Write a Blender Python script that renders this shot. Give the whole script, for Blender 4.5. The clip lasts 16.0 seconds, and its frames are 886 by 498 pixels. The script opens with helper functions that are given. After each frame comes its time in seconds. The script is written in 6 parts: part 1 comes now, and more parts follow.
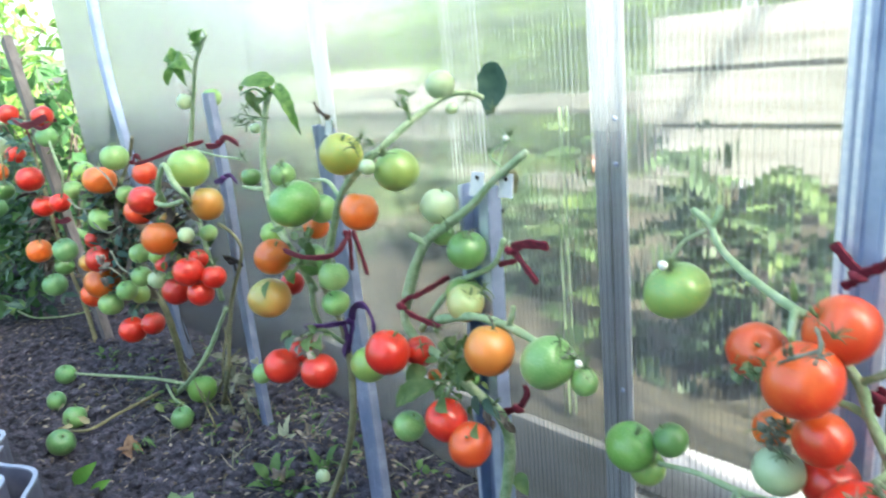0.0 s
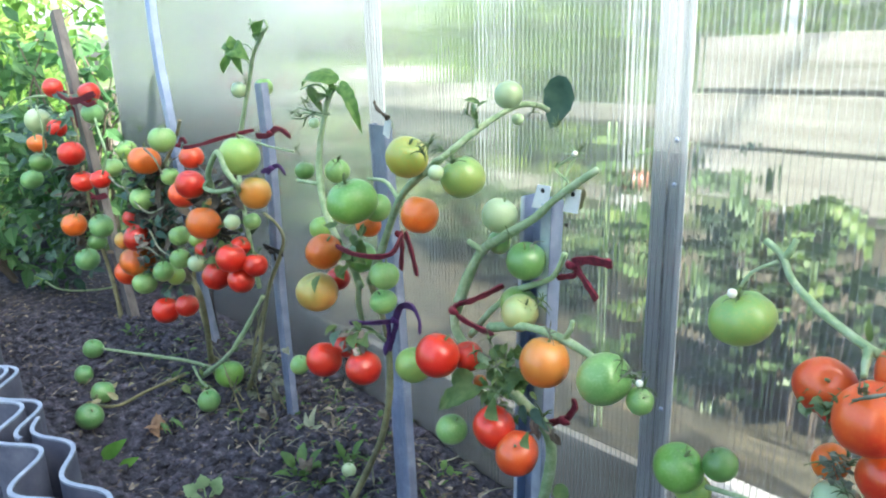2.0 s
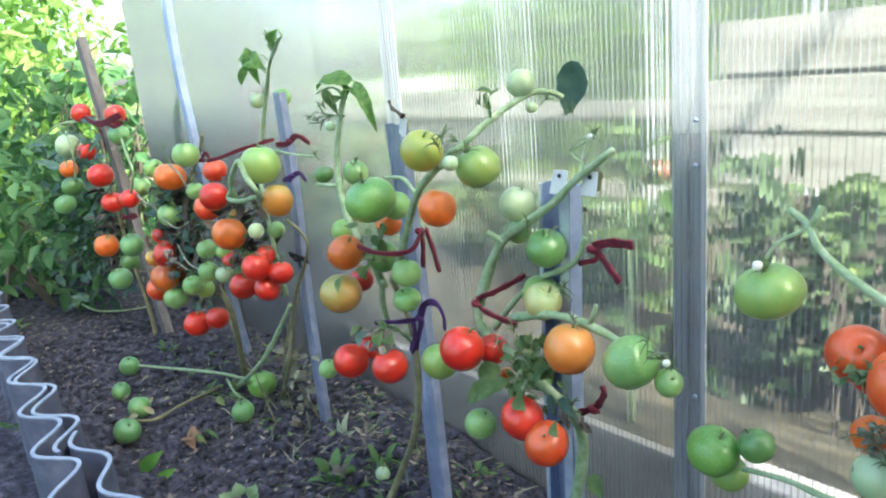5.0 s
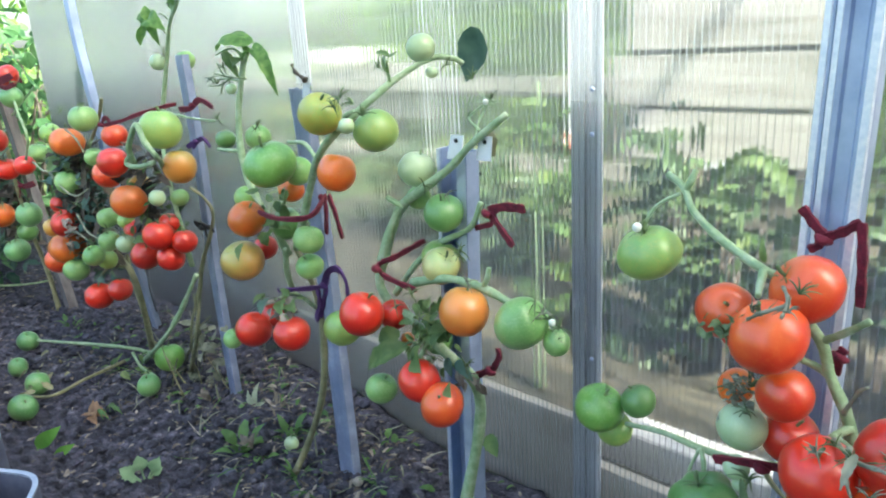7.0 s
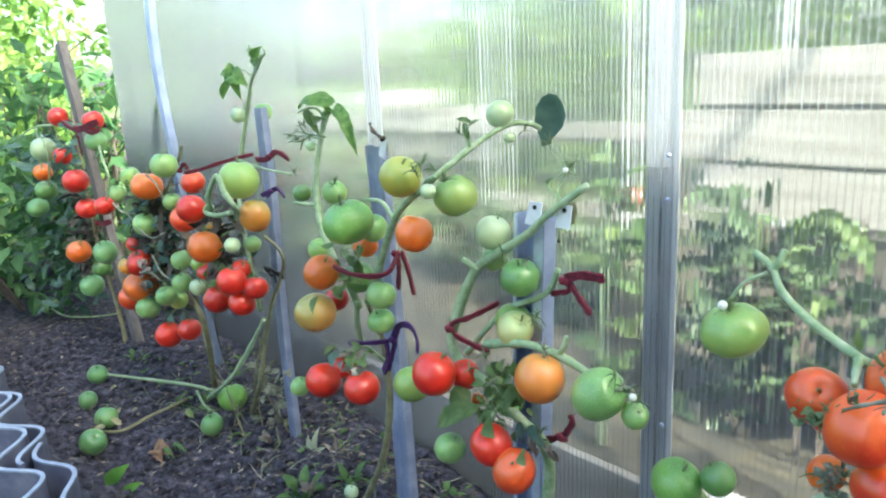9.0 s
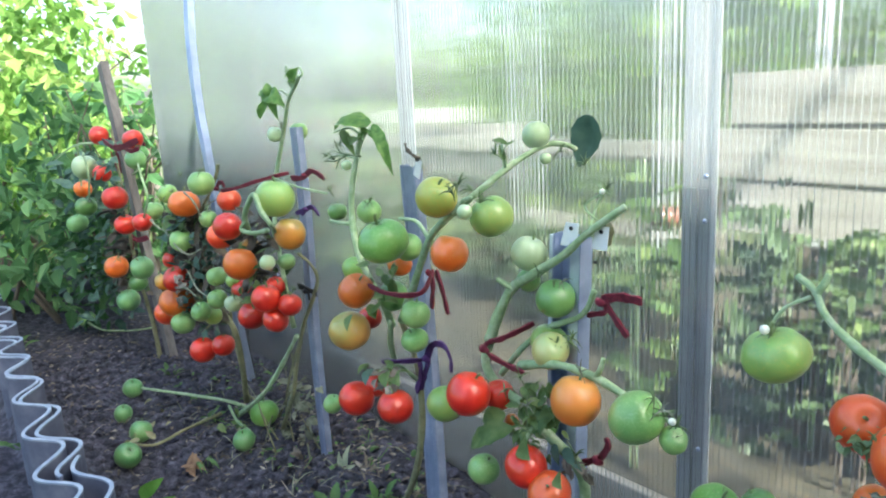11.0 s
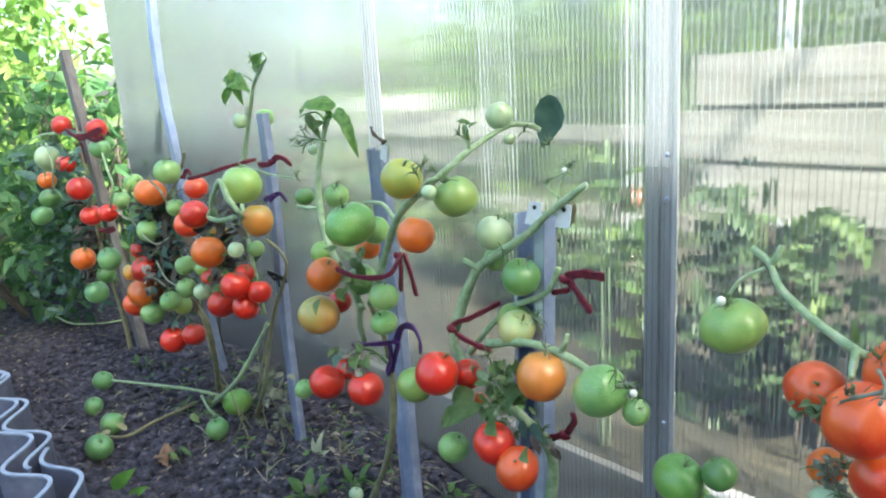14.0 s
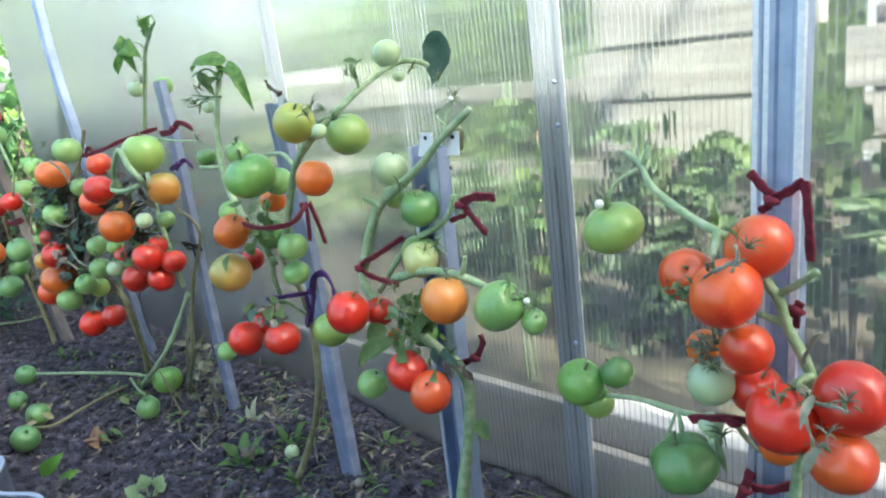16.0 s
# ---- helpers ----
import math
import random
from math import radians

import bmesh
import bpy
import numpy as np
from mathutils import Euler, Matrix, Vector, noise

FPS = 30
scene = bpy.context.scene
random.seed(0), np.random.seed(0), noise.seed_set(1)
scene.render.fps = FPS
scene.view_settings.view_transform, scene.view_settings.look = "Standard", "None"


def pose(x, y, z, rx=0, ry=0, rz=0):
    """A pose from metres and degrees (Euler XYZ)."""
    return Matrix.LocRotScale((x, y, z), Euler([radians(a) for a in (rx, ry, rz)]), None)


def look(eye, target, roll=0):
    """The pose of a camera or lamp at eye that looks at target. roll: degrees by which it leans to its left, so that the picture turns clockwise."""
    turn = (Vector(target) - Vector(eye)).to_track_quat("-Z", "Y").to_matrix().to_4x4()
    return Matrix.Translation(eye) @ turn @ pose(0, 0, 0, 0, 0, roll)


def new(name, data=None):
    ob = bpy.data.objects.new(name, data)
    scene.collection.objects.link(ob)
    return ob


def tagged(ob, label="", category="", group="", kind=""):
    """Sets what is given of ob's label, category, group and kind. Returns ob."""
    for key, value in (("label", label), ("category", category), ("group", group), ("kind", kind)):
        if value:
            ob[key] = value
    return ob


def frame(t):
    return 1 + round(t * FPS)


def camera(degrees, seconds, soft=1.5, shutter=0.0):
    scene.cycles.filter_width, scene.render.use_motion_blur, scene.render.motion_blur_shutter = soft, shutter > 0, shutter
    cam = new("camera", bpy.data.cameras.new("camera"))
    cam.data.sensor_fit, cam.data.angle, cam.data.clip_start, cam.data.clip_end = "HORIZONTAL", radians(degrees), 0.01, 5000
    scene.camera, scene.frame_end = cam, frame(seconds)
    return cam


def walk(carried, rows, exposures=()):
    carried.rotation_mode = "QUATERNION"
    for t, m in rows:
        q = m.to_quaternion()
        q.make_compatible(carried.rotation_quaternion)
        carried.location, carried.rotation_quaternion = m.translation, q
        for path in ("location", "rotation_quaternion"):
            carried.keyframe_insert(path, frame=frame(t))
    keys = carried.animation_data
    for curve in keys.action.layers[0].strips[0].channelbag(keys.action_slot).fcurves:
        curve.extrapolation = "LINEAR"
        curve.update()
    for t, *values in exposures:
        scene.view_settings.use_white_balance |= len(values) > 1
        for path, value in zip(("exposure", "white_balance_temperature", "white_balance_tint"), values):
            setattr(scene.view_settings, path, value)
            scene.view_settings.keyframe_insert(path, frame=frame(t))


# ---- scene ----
from collections import defaultdict

# ---- camera and its walk ----
cam = camera(64.4, 16.0, soft=2.0, shutter=0.5)
PATH = [
    (0, pose(-0.0013, 0.0195, 0.8874, 74.462, 5.511, 46.000)),
    (0.5, pose(-0.0385, -0.0164, 0.9013, 75.779, 2.690, 47.974)),
    (1, pose(-0.0435, -0.0217, 0.9013, 74.719, 2.200, 47.535)),
    (1.5, pose(-0.0445, -0.0244, 0.9022, 74.037, 2.052, 47.297)),
    (2, pose(-0.0455, -0.0378, 0.9084, 74.343, 1.733, 47.720)),
    (2.5, pose(-0.0478, -0.0464, 0.9096, 74.959, 1.677, 49.176)),
    (3, pose(-0.0510, -0.0473, 0.9269, 75.822, 2.677, 50.351)),
    (3.2, look((-0.0510, -0.0480, 0.9309), (-1.571, 1.159, 0.449), -3.2)),
    (5.3, look((-0.0240, -0.0190, 0.8760), (-1.519, 1.208, 0.368), -5.4)),
    (5.5, pose(-0.0136, -0.0122, 0.8826, 74.823, 4.653, 48.781)),
    (6, pose(-0.0047, 0.0008, 0.8718, 74.265, 3.608, 46.330)),
    (6.5, pose(-0.0009, -0.0015, 0.8610, 73.569, 3.429, 44.845)),
    (7, pose(0.0000, 0.0000, 0.8597, 73.085, 3.418, 43.961)),
    (7.5, pose(-0.0053, 0.0059, 0.8520, 71.744, 4.079, 43.549)),
    (8, pose(-0.0114, -0.0004, 0.8717, 71.150, 4.573, 43.709)),
    (8.5, pose(-0.0188, -0.0172, 0.9113, 74.661, 5.936, 46.296)),
    (9, pose(-0.0269, -0.0293, 0.9038, 76.157, 2.820, 48.056)),
    (9.5, pose(-0.0304, -0.0393, 0.9109, 77.244, 2.968, 49.512)),
    (9.7, look((-0.0300, -0.0385, 0.9140), (-1.542, 1.1965, 0.482), -3.3)),
    (12, pose(-0.0349, -0.0457, 0.9021, 77.613, 2.808, 50.249)),
    (12.5, pose(-0.0350, -0.0486, 0.8978, 77.408, 3.068, 49.898)),
    (13, pose(-0.0282, -0.0402, 0.9048, 77.309, 3.242, 49.471)),
    (13.5, pose(-0.0167, -0.0363, 0.9009, 77.155, 3.508, 48.812)),
    (14, pose(-0.0170, -0.0358, 0.8999, 76.577, 3.486, 48.123)),
    (14.5, pose(-0.0143, -0.0320, 0.8940, 76.273, 3.016, 47.729)),
    (15, pose(0.0143, -0.0213, 0.8745, 75.659, 5.098, 46.311)),
    (15.5, pose(0.0416, -0.0185, 0.8394, 75.041, 4.682, 44.439)),
    (16, pose(0.0475, -0.0214, 0.8392, 74.137, 7.289, 42.228)),
]
walk(cam, PATH, exposures=[(0, 2.57, 6260, 4.5), (0.7, 2.42, 6260, 4.5), (3, 2.39, 6260, 4.5), (6, 2.36, 6260, 4.5), (7, 2.36, 6260, 4.5), (8, 2.46, 6260, 4.5), (9, 2.40, 6260, 4.5), (12, 2.18, 6260, 4.5), (16, 2.32, 6260, 4.5)])

# ---- world, sun, exposure ----
SUN_ELEVATION, SUN_AZIMUTH = radians(42), radians(-15)
world = bpy.data.worlds.new("world")
scene.world = world
world.use_nodes = True
wn = world.node_tree.nodes
sky = wn.new("ShaderNodeTexSky")
sky.sky_type, sky.sun_disc = "NISHITA", False
sky.dust_density = 4.0
sky.sun_elevation, sky.sun_rotation = SUN_ELEVATION, radians(90) - SUN_AZIMUTH
wn["Background"].inputs["Strength"].default_value = 0.15
world.node_tree.links.new(sky.outputs["Color"], wn["Background"].inputs["Color"])
sun_dir = Vector((math.cos(SUN_AZIMUTH) * math.cos(SUN_ELEVATION), math.sin(SUN_AZIMUTH) * math.cos(SUN_ELEVATION), math.sin(SUN_ELEVATION)))
sun = new("sun", bpy.data.lights.new("sun", "SUN"))
sun.data.energy, sun.data.angle, sun.data.color = 3.8, radians(0.6), (1.0, 0.93, 0.82)
sun.matrix_basis = look(sun_dir * 20, (0, 0, 0))


# ---- materials ----
def nodes_of(name):
    m = bpy.data.materials.new(name)
    m.use_nodes = True
    t = m.node_tree
    return m, t.nodes, t.links, t.nodes["Principled BSDF"]


def ramp(nodes, stops):
    r = nodes.new("ShaderNodeValToRGB")
    while len(r.color_ramp.elements) < len(stops):
        r.color_ramp.elements.new(0.5)
    for e, (p, c) in zip(r.color_ramp.elements, stops):
        e.position, e.color = p, (*c, 1)
    return r


def surface(name, stops, scale, rough=0.6, bump=0.3, bump_scale=None, metallic=0.0, stretch=(1, 1, 1), depth=0.004, coat=0.0, rand=0.0, sub=0.0):
    """A surface with colour noise at two scales, uneven gloss and fine relief."""
    m, n, l, b = nodes_of(name)
    co = n.new("ShaderNodeTexCoord")
    mp = n.new("ShaderNodeMapping")
    mp.inputs["Scale"].default_value = stretch
    l.new(co.outputs["Object"], mp.inputs["Vector"])
    n1 = n.new("ShaderNodeTexNoise")
    n1.inputs["Scale"].default_value, n1.inputs["Detail"].default_value, n1.inputs["Roughness"].default_value = scale, 6, 0.62
    l.new(mp.outputs["Vector"], n1.inputs["Vector"])
    fac = n1.outputs["Fac"]
    if rand:
        info = n.new("ShaderNodeObjectInfo")
        ma = n.new("ShaderNodeMath")
        ma.operation = "MULTIPLY_ADD"
        ma.inputs[1].default_value, ma.inputs[2].default_value = rand, -rand / 2
        l.new(info.outputs["Random"], ma.inputs[0])
        ad = n.new("ShaderNodeMath")
        l.new(fac, ad.inputs[0]), l.new(ma.outputs[0], ad.inputs[1])
        fac = ad.outputs[0]
    r = ramp(n, stops)
    l.new(fac, r.inputs["Fac"])
    l.new(r.outputs["Color"], b.inputs["Base Color"])
    n2 = n.new("ShaderNodeTexNoise")
    n2.inputs["Scale"].default_value, n2.inputs["Detail"].default_value = bump_scale or scale * 6, 5
    l.new(mp.outputs["Vector"], n2.inputs["Vector"])
    rr = n.new("ShaderNodeMapRange")
    rr.inputs["To Min"].default_value, rr.inputs["To Max"].default_value = rough - 0.12, rough + 0.12
    l.new(n2.outputs["Fac"], rr.inputs["Value"])
    l.new(rr.outputs["Result"], b.inputs["Roughness"])
    bm_ = n.new("ShaderNodeBump")
    bm_.inputs["Strength"].default_value, bm_.inputs["Distance"].default_value = bump, depth
    l.new(n2.outputs["Fac"], bm_.inputs["Height"])
    l.new(bm_.outputs["Normal"], b.inputs["Normal"])
    b.inputs["Metallic"].default_value = metallic
    b.inputs["Coat Weight"].default_value, b.inputs["Coat Roughness"].default_value = coat, 0.12
    if sub:
        b.inputs["Subsurface Weight"].default_value, b.inputs["Subsurface Radius"].default_value = sub, (0.008, 0.004, 0.002)
    return m


def leafy(name, stops, scale=30, through_light=0.35, rough=0.5):
    """A leaf: coloured by noise and by piece, lets some light through."""
    m, n, l, b = nodes_of(name)
    co = n.new("ShaderNodeTexCoord")
    n1 = n.new("ShaderNodeTexNoise")
    n1.inputs["Scale"].default_value, n1.inputs["Detail"].default_value = scale, 4
    l.new(co.outputs["Object"], n1.inputs["Vector"])
    geo = n.new("ShaderNodeNewGeometry")
    mix = n.new("ShaderNodeMath")
    mix.operation = "MULTIPLY_ADD"
    mix.inputs[1].default_value, mix.inputs[2].default_value = 0.5, -0.25
    l.new(geo.outputs["Random Per Island"], mix.inputs[0])
    ad = n.new("ShaderNodeMath")
    l.new(mix.outputs[0], ad.inputs[0]), l.new(n1.outputs["Fac"], ad.inputs[1])
    r = ramp(n, stops)
    l.new(ad.outputs[0], r.inputs["Fac"])
    l.new(r.outputs["Color"], b.inputs["Base Color"])
    b.inputs["Roughness"].default_value = rough
    b.inputs["Specular IOR Level"].default_value = 0.35
    tr = n.new("ShaderNodeBsdfTranslucent")
    l.new(r.outputs["Color"], tr.inputs["Color"])
    ms = n.new("ShaderNodeMixShader")
    ms.inputs["Fac"].default_value = through_light
    l.new(b.outputs[0], ms.inputs[1]), l.new(tr.outputs[0], ms.inputs[2])
    l.new(ms.outputs[0], n["Material Output"].inputs["Surface"])
    return m


def fruit_skin(name, lower, upper, blotch, mixed=0.3, rough=0.3):
    """Tomato skin: body colour, shoulder colour near the stem, blotches of ripening, a thin gloss."""
    m, n, l, b = nodes_of(name)
    co = n.new("ShaderNodeTexCoord")
    sep = n.new("ShaderNodeSeparateXYZ")
    l.new(co.outputs["Object"], sep.inputs["Vector"])
    info = n.new("ShaderNodeObjectInfo")
    n1 = n.new("ShaderNodeTexNoise")
    n1.noise_dimensions = "4D"
    n1.inputs["Scale"].default_value, n1.inputs["Detail"].default_value = 1.1, 3
    l.new(co.outputs["Object"], n1.inputs["Vector"])
    w = n.new("ShaderNodeMath")
    w.operation = "MULTIPLY"
    w.inputs[1].default_value = 50.0
    l.new(info.outputs["Random"], w.inputs[0])
    l.new(w.outputs[0], n1.inputs["W"])
    z = n.new("ShaderNodeMath")
    z.operation = "MULTIPLY_ADD"
    z.inputs[1].default_value = 0.45
    l.new(sep.outputs["Z"], z.inputs[0]), l.new(n1.outputs["Fac"], z.inputs[2])
    mr = n.new("ShaderNodeMapRange")
    mr.inputs["From Min"].default_value, mr.inputs["From Max"].default_value = 0.35, 0.95
    l.new(z.outputs[0], mr.inputs["Value"])
    body = n.new("ShaderNodeMix")
    body.data_type = "RGBA"
    body.inputs["A"].default_value, body.inputs["B"].default_value = (*lower, 1), (*upper, 1)
    l.new(mr.outputs["Result"], body.inputs["Factor"])
    n2 = n.new("ShaderNodeTexNoise")
    n2.inputs["Scale"].default_value, n2.inputs["Detail"].default_value = 9.0, 5
    l.new(co.outputs["Object"], n2.inputs["Vector"])
    sp = n.new("ShaderNodeMapRange")
    sp.inputs["From Min"].default_value, sp.inputs["From Max"].default_value, sp.inputs["To Max"].default_value = 0.5, 0.75, mixed
    l.new(n2.outputs["Fac"], sp.inputs["Value"])
    fin = n.new("ShaderNodeMix")
    fin.data_type = "RGBA"
    fin.inputs["B"].default_value = (*blotch, 1)
    l.new(sp.outputs["Result"], fin.inputs["Factor"]), l.new(body.outputs["Result"], fin.inputs["A"])
    hue = n.new("ShaderNodeHueSaturation")
    hv = n.new("ShaderNodeMapRange")
    hv.inputs["To Min"].default_value, hv.inputs["To Max"].default_value = 0.85, 1.12
    l.new(info.outputs["Random"], hv.inputs["Value"]), l.new(hv.outputs["Result"], hue.inputs["Value"])
    l.new(fin.outputs["Result"], hue.inputs["Color"])
    l.new(hue.outputs["Color"], b.inputs["Base Color"])
    b.inputs["Roughness"].default_value = rough
    b.inputs["Coat Weight"].default_value, b.inputs["Coat Roughness"].default_value = 0.34, 0.20
    b.inputs["Subsurface Weight"].default_value, b.inputs["Subsurface Scale"].default_value = 0.06, 0.1
    b.inputs["Subsurface Radius"].default_value = (1.0, 0.5, 0.25)
    n3 = n.new("ShaderNodeTexNoise")
    n3.inputs["Scale"].default_value = 40
    l.new(co.outputs["Object"], n3.inputs["Vector"])
    bp = n.new("ShaderNodeBump")
    bp.inputs["Strength"].default_value, bp.inputs["Distance"].default_value = 0.06, 0.02
    l.new(n3.outputs["Fac"], bp.inputs["Height"]), l.new(bp.outputs["Normal"], b.inputs["Normal"])
    return m


SKIN = {
    "red": fruit_skin("red_tomato_skin", (0.52, 0.016, 0.010), (0.55, 0.032, 0.012), (0.60, 0.09, 0.018), 0.3),
    "scarlet": fruit_skin("scarlet_tomato_skin", (0.62, 0.036, 0.013), (0.66, 0.115, 0.020), (0.70, 0.16, 0.035), 0.4),
    "orange": fruit_skin("orange_tomato_skin", (0.66, 0.115, 0.012), (0.62, 0.17, 0.022), (0.64, 0.24, 0.04), 0.4),
    "apricot": fruit_skin("apricot_tomato_skin", (0.68, 0.19, 0.03), (0.62, 0.28, 0.055), (0.66, 0.26, 0.06), 0.4),
    "amber": fruit_skin("amber_tomato_skin", (0.60, 0.24, 0.035), (0.42, 0.32, 0.07), (0.62, 0.20, 0.03), 0.4),
    "blush": fruit_skin("blushing_tomato_skin", (0.50, 0.26, 0.06), (0.30, 0.33, 0.08), (0.58, 0.24, 0.06), 0.4),
    "turning": fruit_skin("turning_tomato_skin", (0.42, 0.38, 0.06), (0.26, 0.37, 0.075), (0.54, 0.32, 0.05), 0.5),
    "lime": fruit_skin("yellow_green_tomato_skin", (0.29, 0.42, 0.10), (0.17, 0.36, 0.09), (0.44, 0.42, 0.09), 0.4),
    "green": fruit_skin("green_tomato_skin", (0.26, 0.43, 0.135), (0.15, 0.34, 0.09), (0.39, 0.53, 0.25), 0.45),
    "grass": fruit_skin("bright_green_tomato_skin", (0.20, 0.40, 0.075), (0.10, 0.29, 0.055), (0.32, 0.49, 0.17), 0.45),
    # green skin with the bluish tone of shade put into it
    "sage": fruit_skin("shaded_green_tomato_skin", (0.18, 0.36, 0.12), (0.10, 0.265, 0.09), (0.28, 0.45, 0.22), 0.45),
    # red skin darkened and greyed to put shade into the indoor fruit
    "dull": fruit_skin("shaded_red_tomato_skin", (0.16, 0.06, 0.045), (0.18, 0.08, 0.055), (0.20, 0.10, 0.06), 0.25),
    "cream": fruit_skin("cream_green_tomato_skin", (0.58, 0.46, 0.16), (0.36, 0.50, 0.21), (0.62, 0.50, 0.24), 0.4),
    "deep": fruit_skin("deep_green_tomato_skin", (0.13, 0.28, 0.075), (0.09, 0.22, 0.06), (0.19, 0.33, 0.11), 0.35),
    # lighter shoulder colour paints the sky's reflection on top of the fruit
    "pale": fruit_skin("pale_green_tomato_skin", (0.40, 0.54, 0.28), (0.42, 0.56, 0.34), (0.52, 0.62, 0.42), 0.4),
}
STEM = surface("hairy_green_stem", [(0.25, (0.13, 0.23, 0.10)), (0.5, (0.25, 0.36, 0.19)), (0.75, (0.42, 0.50, 0.34))], 60, 0.65, 0.7, depth=0.0015)
OLD_STEM = surface("woody_brown_green_stem", [(0.3, (0.12, 0.12, 0.06)), (0.7, (0.26, 0.26, 0.14))], 40, 0.7, 0.6, depth=0.0015)
WITHERED = leafy("withered_grey_green", [(0.3, (0.12, 0.135, 0.09)), (0.75, (0.30, 0.32, 0.235))], 60, 0.1, 0.8)
CALYX = leafy("calyx_green", [(0.3, (0.07, 0.12, 0.045)), (0.75, (0.17, 0.24, 0.11))], 60, 0.15)
LEAF = leafy("tomato_leaf_green", [(0.25, (0.06, 0.115, 0.035)), (0.5, (0.105, 0.18, 0.055)), (0.8, (0.21, 0.28, 0.10))], 40, 0.3)
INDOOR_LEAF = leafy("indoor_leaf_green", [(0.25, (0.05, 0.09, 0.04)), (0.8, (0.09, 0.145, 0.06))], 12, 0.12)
DARK_LEAF = leafy("bluish_leaf_green", [(0.3, (0.04, 0.095, 0.07)), (0.75, (0.095, 0.17, 0.12))], 40, 0.2)
DRY = leafy("dry_leaf", [(0.25, (0.075, 0.063, 0.05)), (0.55, (0.165, 0.145, 0.115)), (0.8, (0.34, 0.31, 0.255))], 40, 0.15, 0.8)
NEW_LEAF = leafy("young_leaf_green", [(0.25, (0.045, 0.125, 0.025)), (0.5, (0.095, 0.21, 0.045)), (0.8, (0.19, 0.33, 0.08))], 90, 0.35)
DARK_DRY = leafy("dark_dry_leaf", [(0.3, (0.03, 0.028, 0.022)), (0.75, (0.12, 0.10, 0.075))], 50, 0.1, 0.85)
BROWN_LEAF = leafy("brown_dry_leaf", [(0.3, (0.13, 0.075, 0.04)), (0.75, (0.30, 0.20, 0.12))], 50, 0.15, 0.8)
PALE_LEAF = leafy("pale_wilted_leaf", [(0.3, (0.24, 0.30, 0.17)), (0.75, (0.42, 0.46, 0.32))], 40, 0.2, 0.7)
BROAD_WEED = leafy("broad_weed_green", [(0.3, (0.075, 0.22, 0.035)), (0.75, (0.15, 0.34, 0.07))], 30, 0.3)
PALE_WEED = leafy("pale_seedling_green", [(0.3, (0.14, 0.27, 0.13)), (0.75, (0.28, 0.42, 0.24))], 30, 0.25)
WEED = leafy("weed_green", [(0.25, (0.055, 0.125, 0.035)), (0.75, (0.13, 0.25, 0.075))], 30, 0.3)
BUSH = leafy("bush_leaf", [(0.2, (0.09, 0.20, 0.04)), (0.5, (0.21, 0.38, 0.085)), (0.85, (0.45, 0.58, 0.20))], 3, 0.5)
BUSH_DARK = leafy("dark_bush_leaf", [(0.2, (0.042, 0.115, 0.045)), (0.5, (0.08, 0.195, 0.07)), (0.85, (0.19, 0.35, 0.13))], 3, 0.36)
HEDGE = leafy("hedge_leaf", [(0.2, (0.085, 0.19, 0.04)), (0.5, (0.19, 0.34, 0.065)), (0.85, (0.38, 0.52, 0.12))], 3, 0.45)
BARK = surface("grey_bark", [(0.3, (0.06, 0.05, 0.04)), (0.7, (0.18, 0.15, 0.12))], 12, 0.85, 0.8, depth=0.004, stretch=(1, 1, 0.3))
# reflected sky is put into the colour: pale for folds and lips, blue for webs
SKY_SHINE_ZINC = surface("sky_shine_zinc", [(0.3, (0.60, 0.67, 0.78)), (0.5, (0.72, 0.77, 0.86)), (0.72, (0.84, 0.87, 0.92))], 120, 0.42, 0.2, 260, metallic=0.5, depth=0.0006)
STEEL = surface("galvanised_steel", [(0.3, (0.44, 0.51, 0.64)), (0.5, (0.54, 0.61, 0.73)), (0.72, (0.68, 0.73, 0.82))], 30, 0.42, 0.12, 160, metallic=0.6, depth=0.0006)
SKY_BLUE_STEEL = surface("sky_blue_zinc", [(0.3, (0.25, 0.32, 0.48)), (0.5, (0.33, 0.41, 0.58)), (0.72, (0.44, 0.52, 0.68))], 16, 0.42, 0.12, 140, metallic=0.45, depth=0.0006)
OLD_STEEL = surface("dull_galvanised_steel", [(0.3, (0.36, 0.42, 0.55)), (0.55, (0.46, 0.52, 0.66)), (0.75, (0.60, 0.66, 0.77))], 18, 0.4, 0.2, 120, metallic=0.7, depth=0.0008)
PALE_ZINC = surface("pale_zinc", [(0.3, (0.175, 0.22, 0.32)), (0.55, (0.24, 0.285, 0.40)), (0.75, (0.36, 0.41, 0.53))], 18, 0.42, 0.2, 120, metallic=0.3, depth=0.0008)
POST_LIT = surface("lit_post_steel", [(0.3, (0.68, 0.70, 0.72)), (0.7, (0.82, 0.83, 0.84))], 9, 0.5, 0.15, 90, metallic=0.15, depth=0.0006)
POST_DIM = surface("weathered_post_steel", [(0.3, (0.58, 0.61, 0.63)), (0.7, (0.72, 0.75, 0.77))], 9, 0.5, 0.15, 90, metallic=0.1, depth=0.0006)
POST_SHADED = surface("shaded_post_steel", [(0.3, (0.44, 0.47, 0.51)), (0.55, (0.52, 0.55, 0.59)), (0.75, (0.60, 0.63, 0.66))], 9, 0.42, 0.15, 90, metallic=0.25, depth=0.0006)
WHITE_TIP = surface("bare_bent_metal", [(0.3, (0.80, 0.83, 0.87)), (0.7, (0.92, 0.93, 0.95))], 60, 0.45, 0.1, metallic=0.0, depth=0.0006)
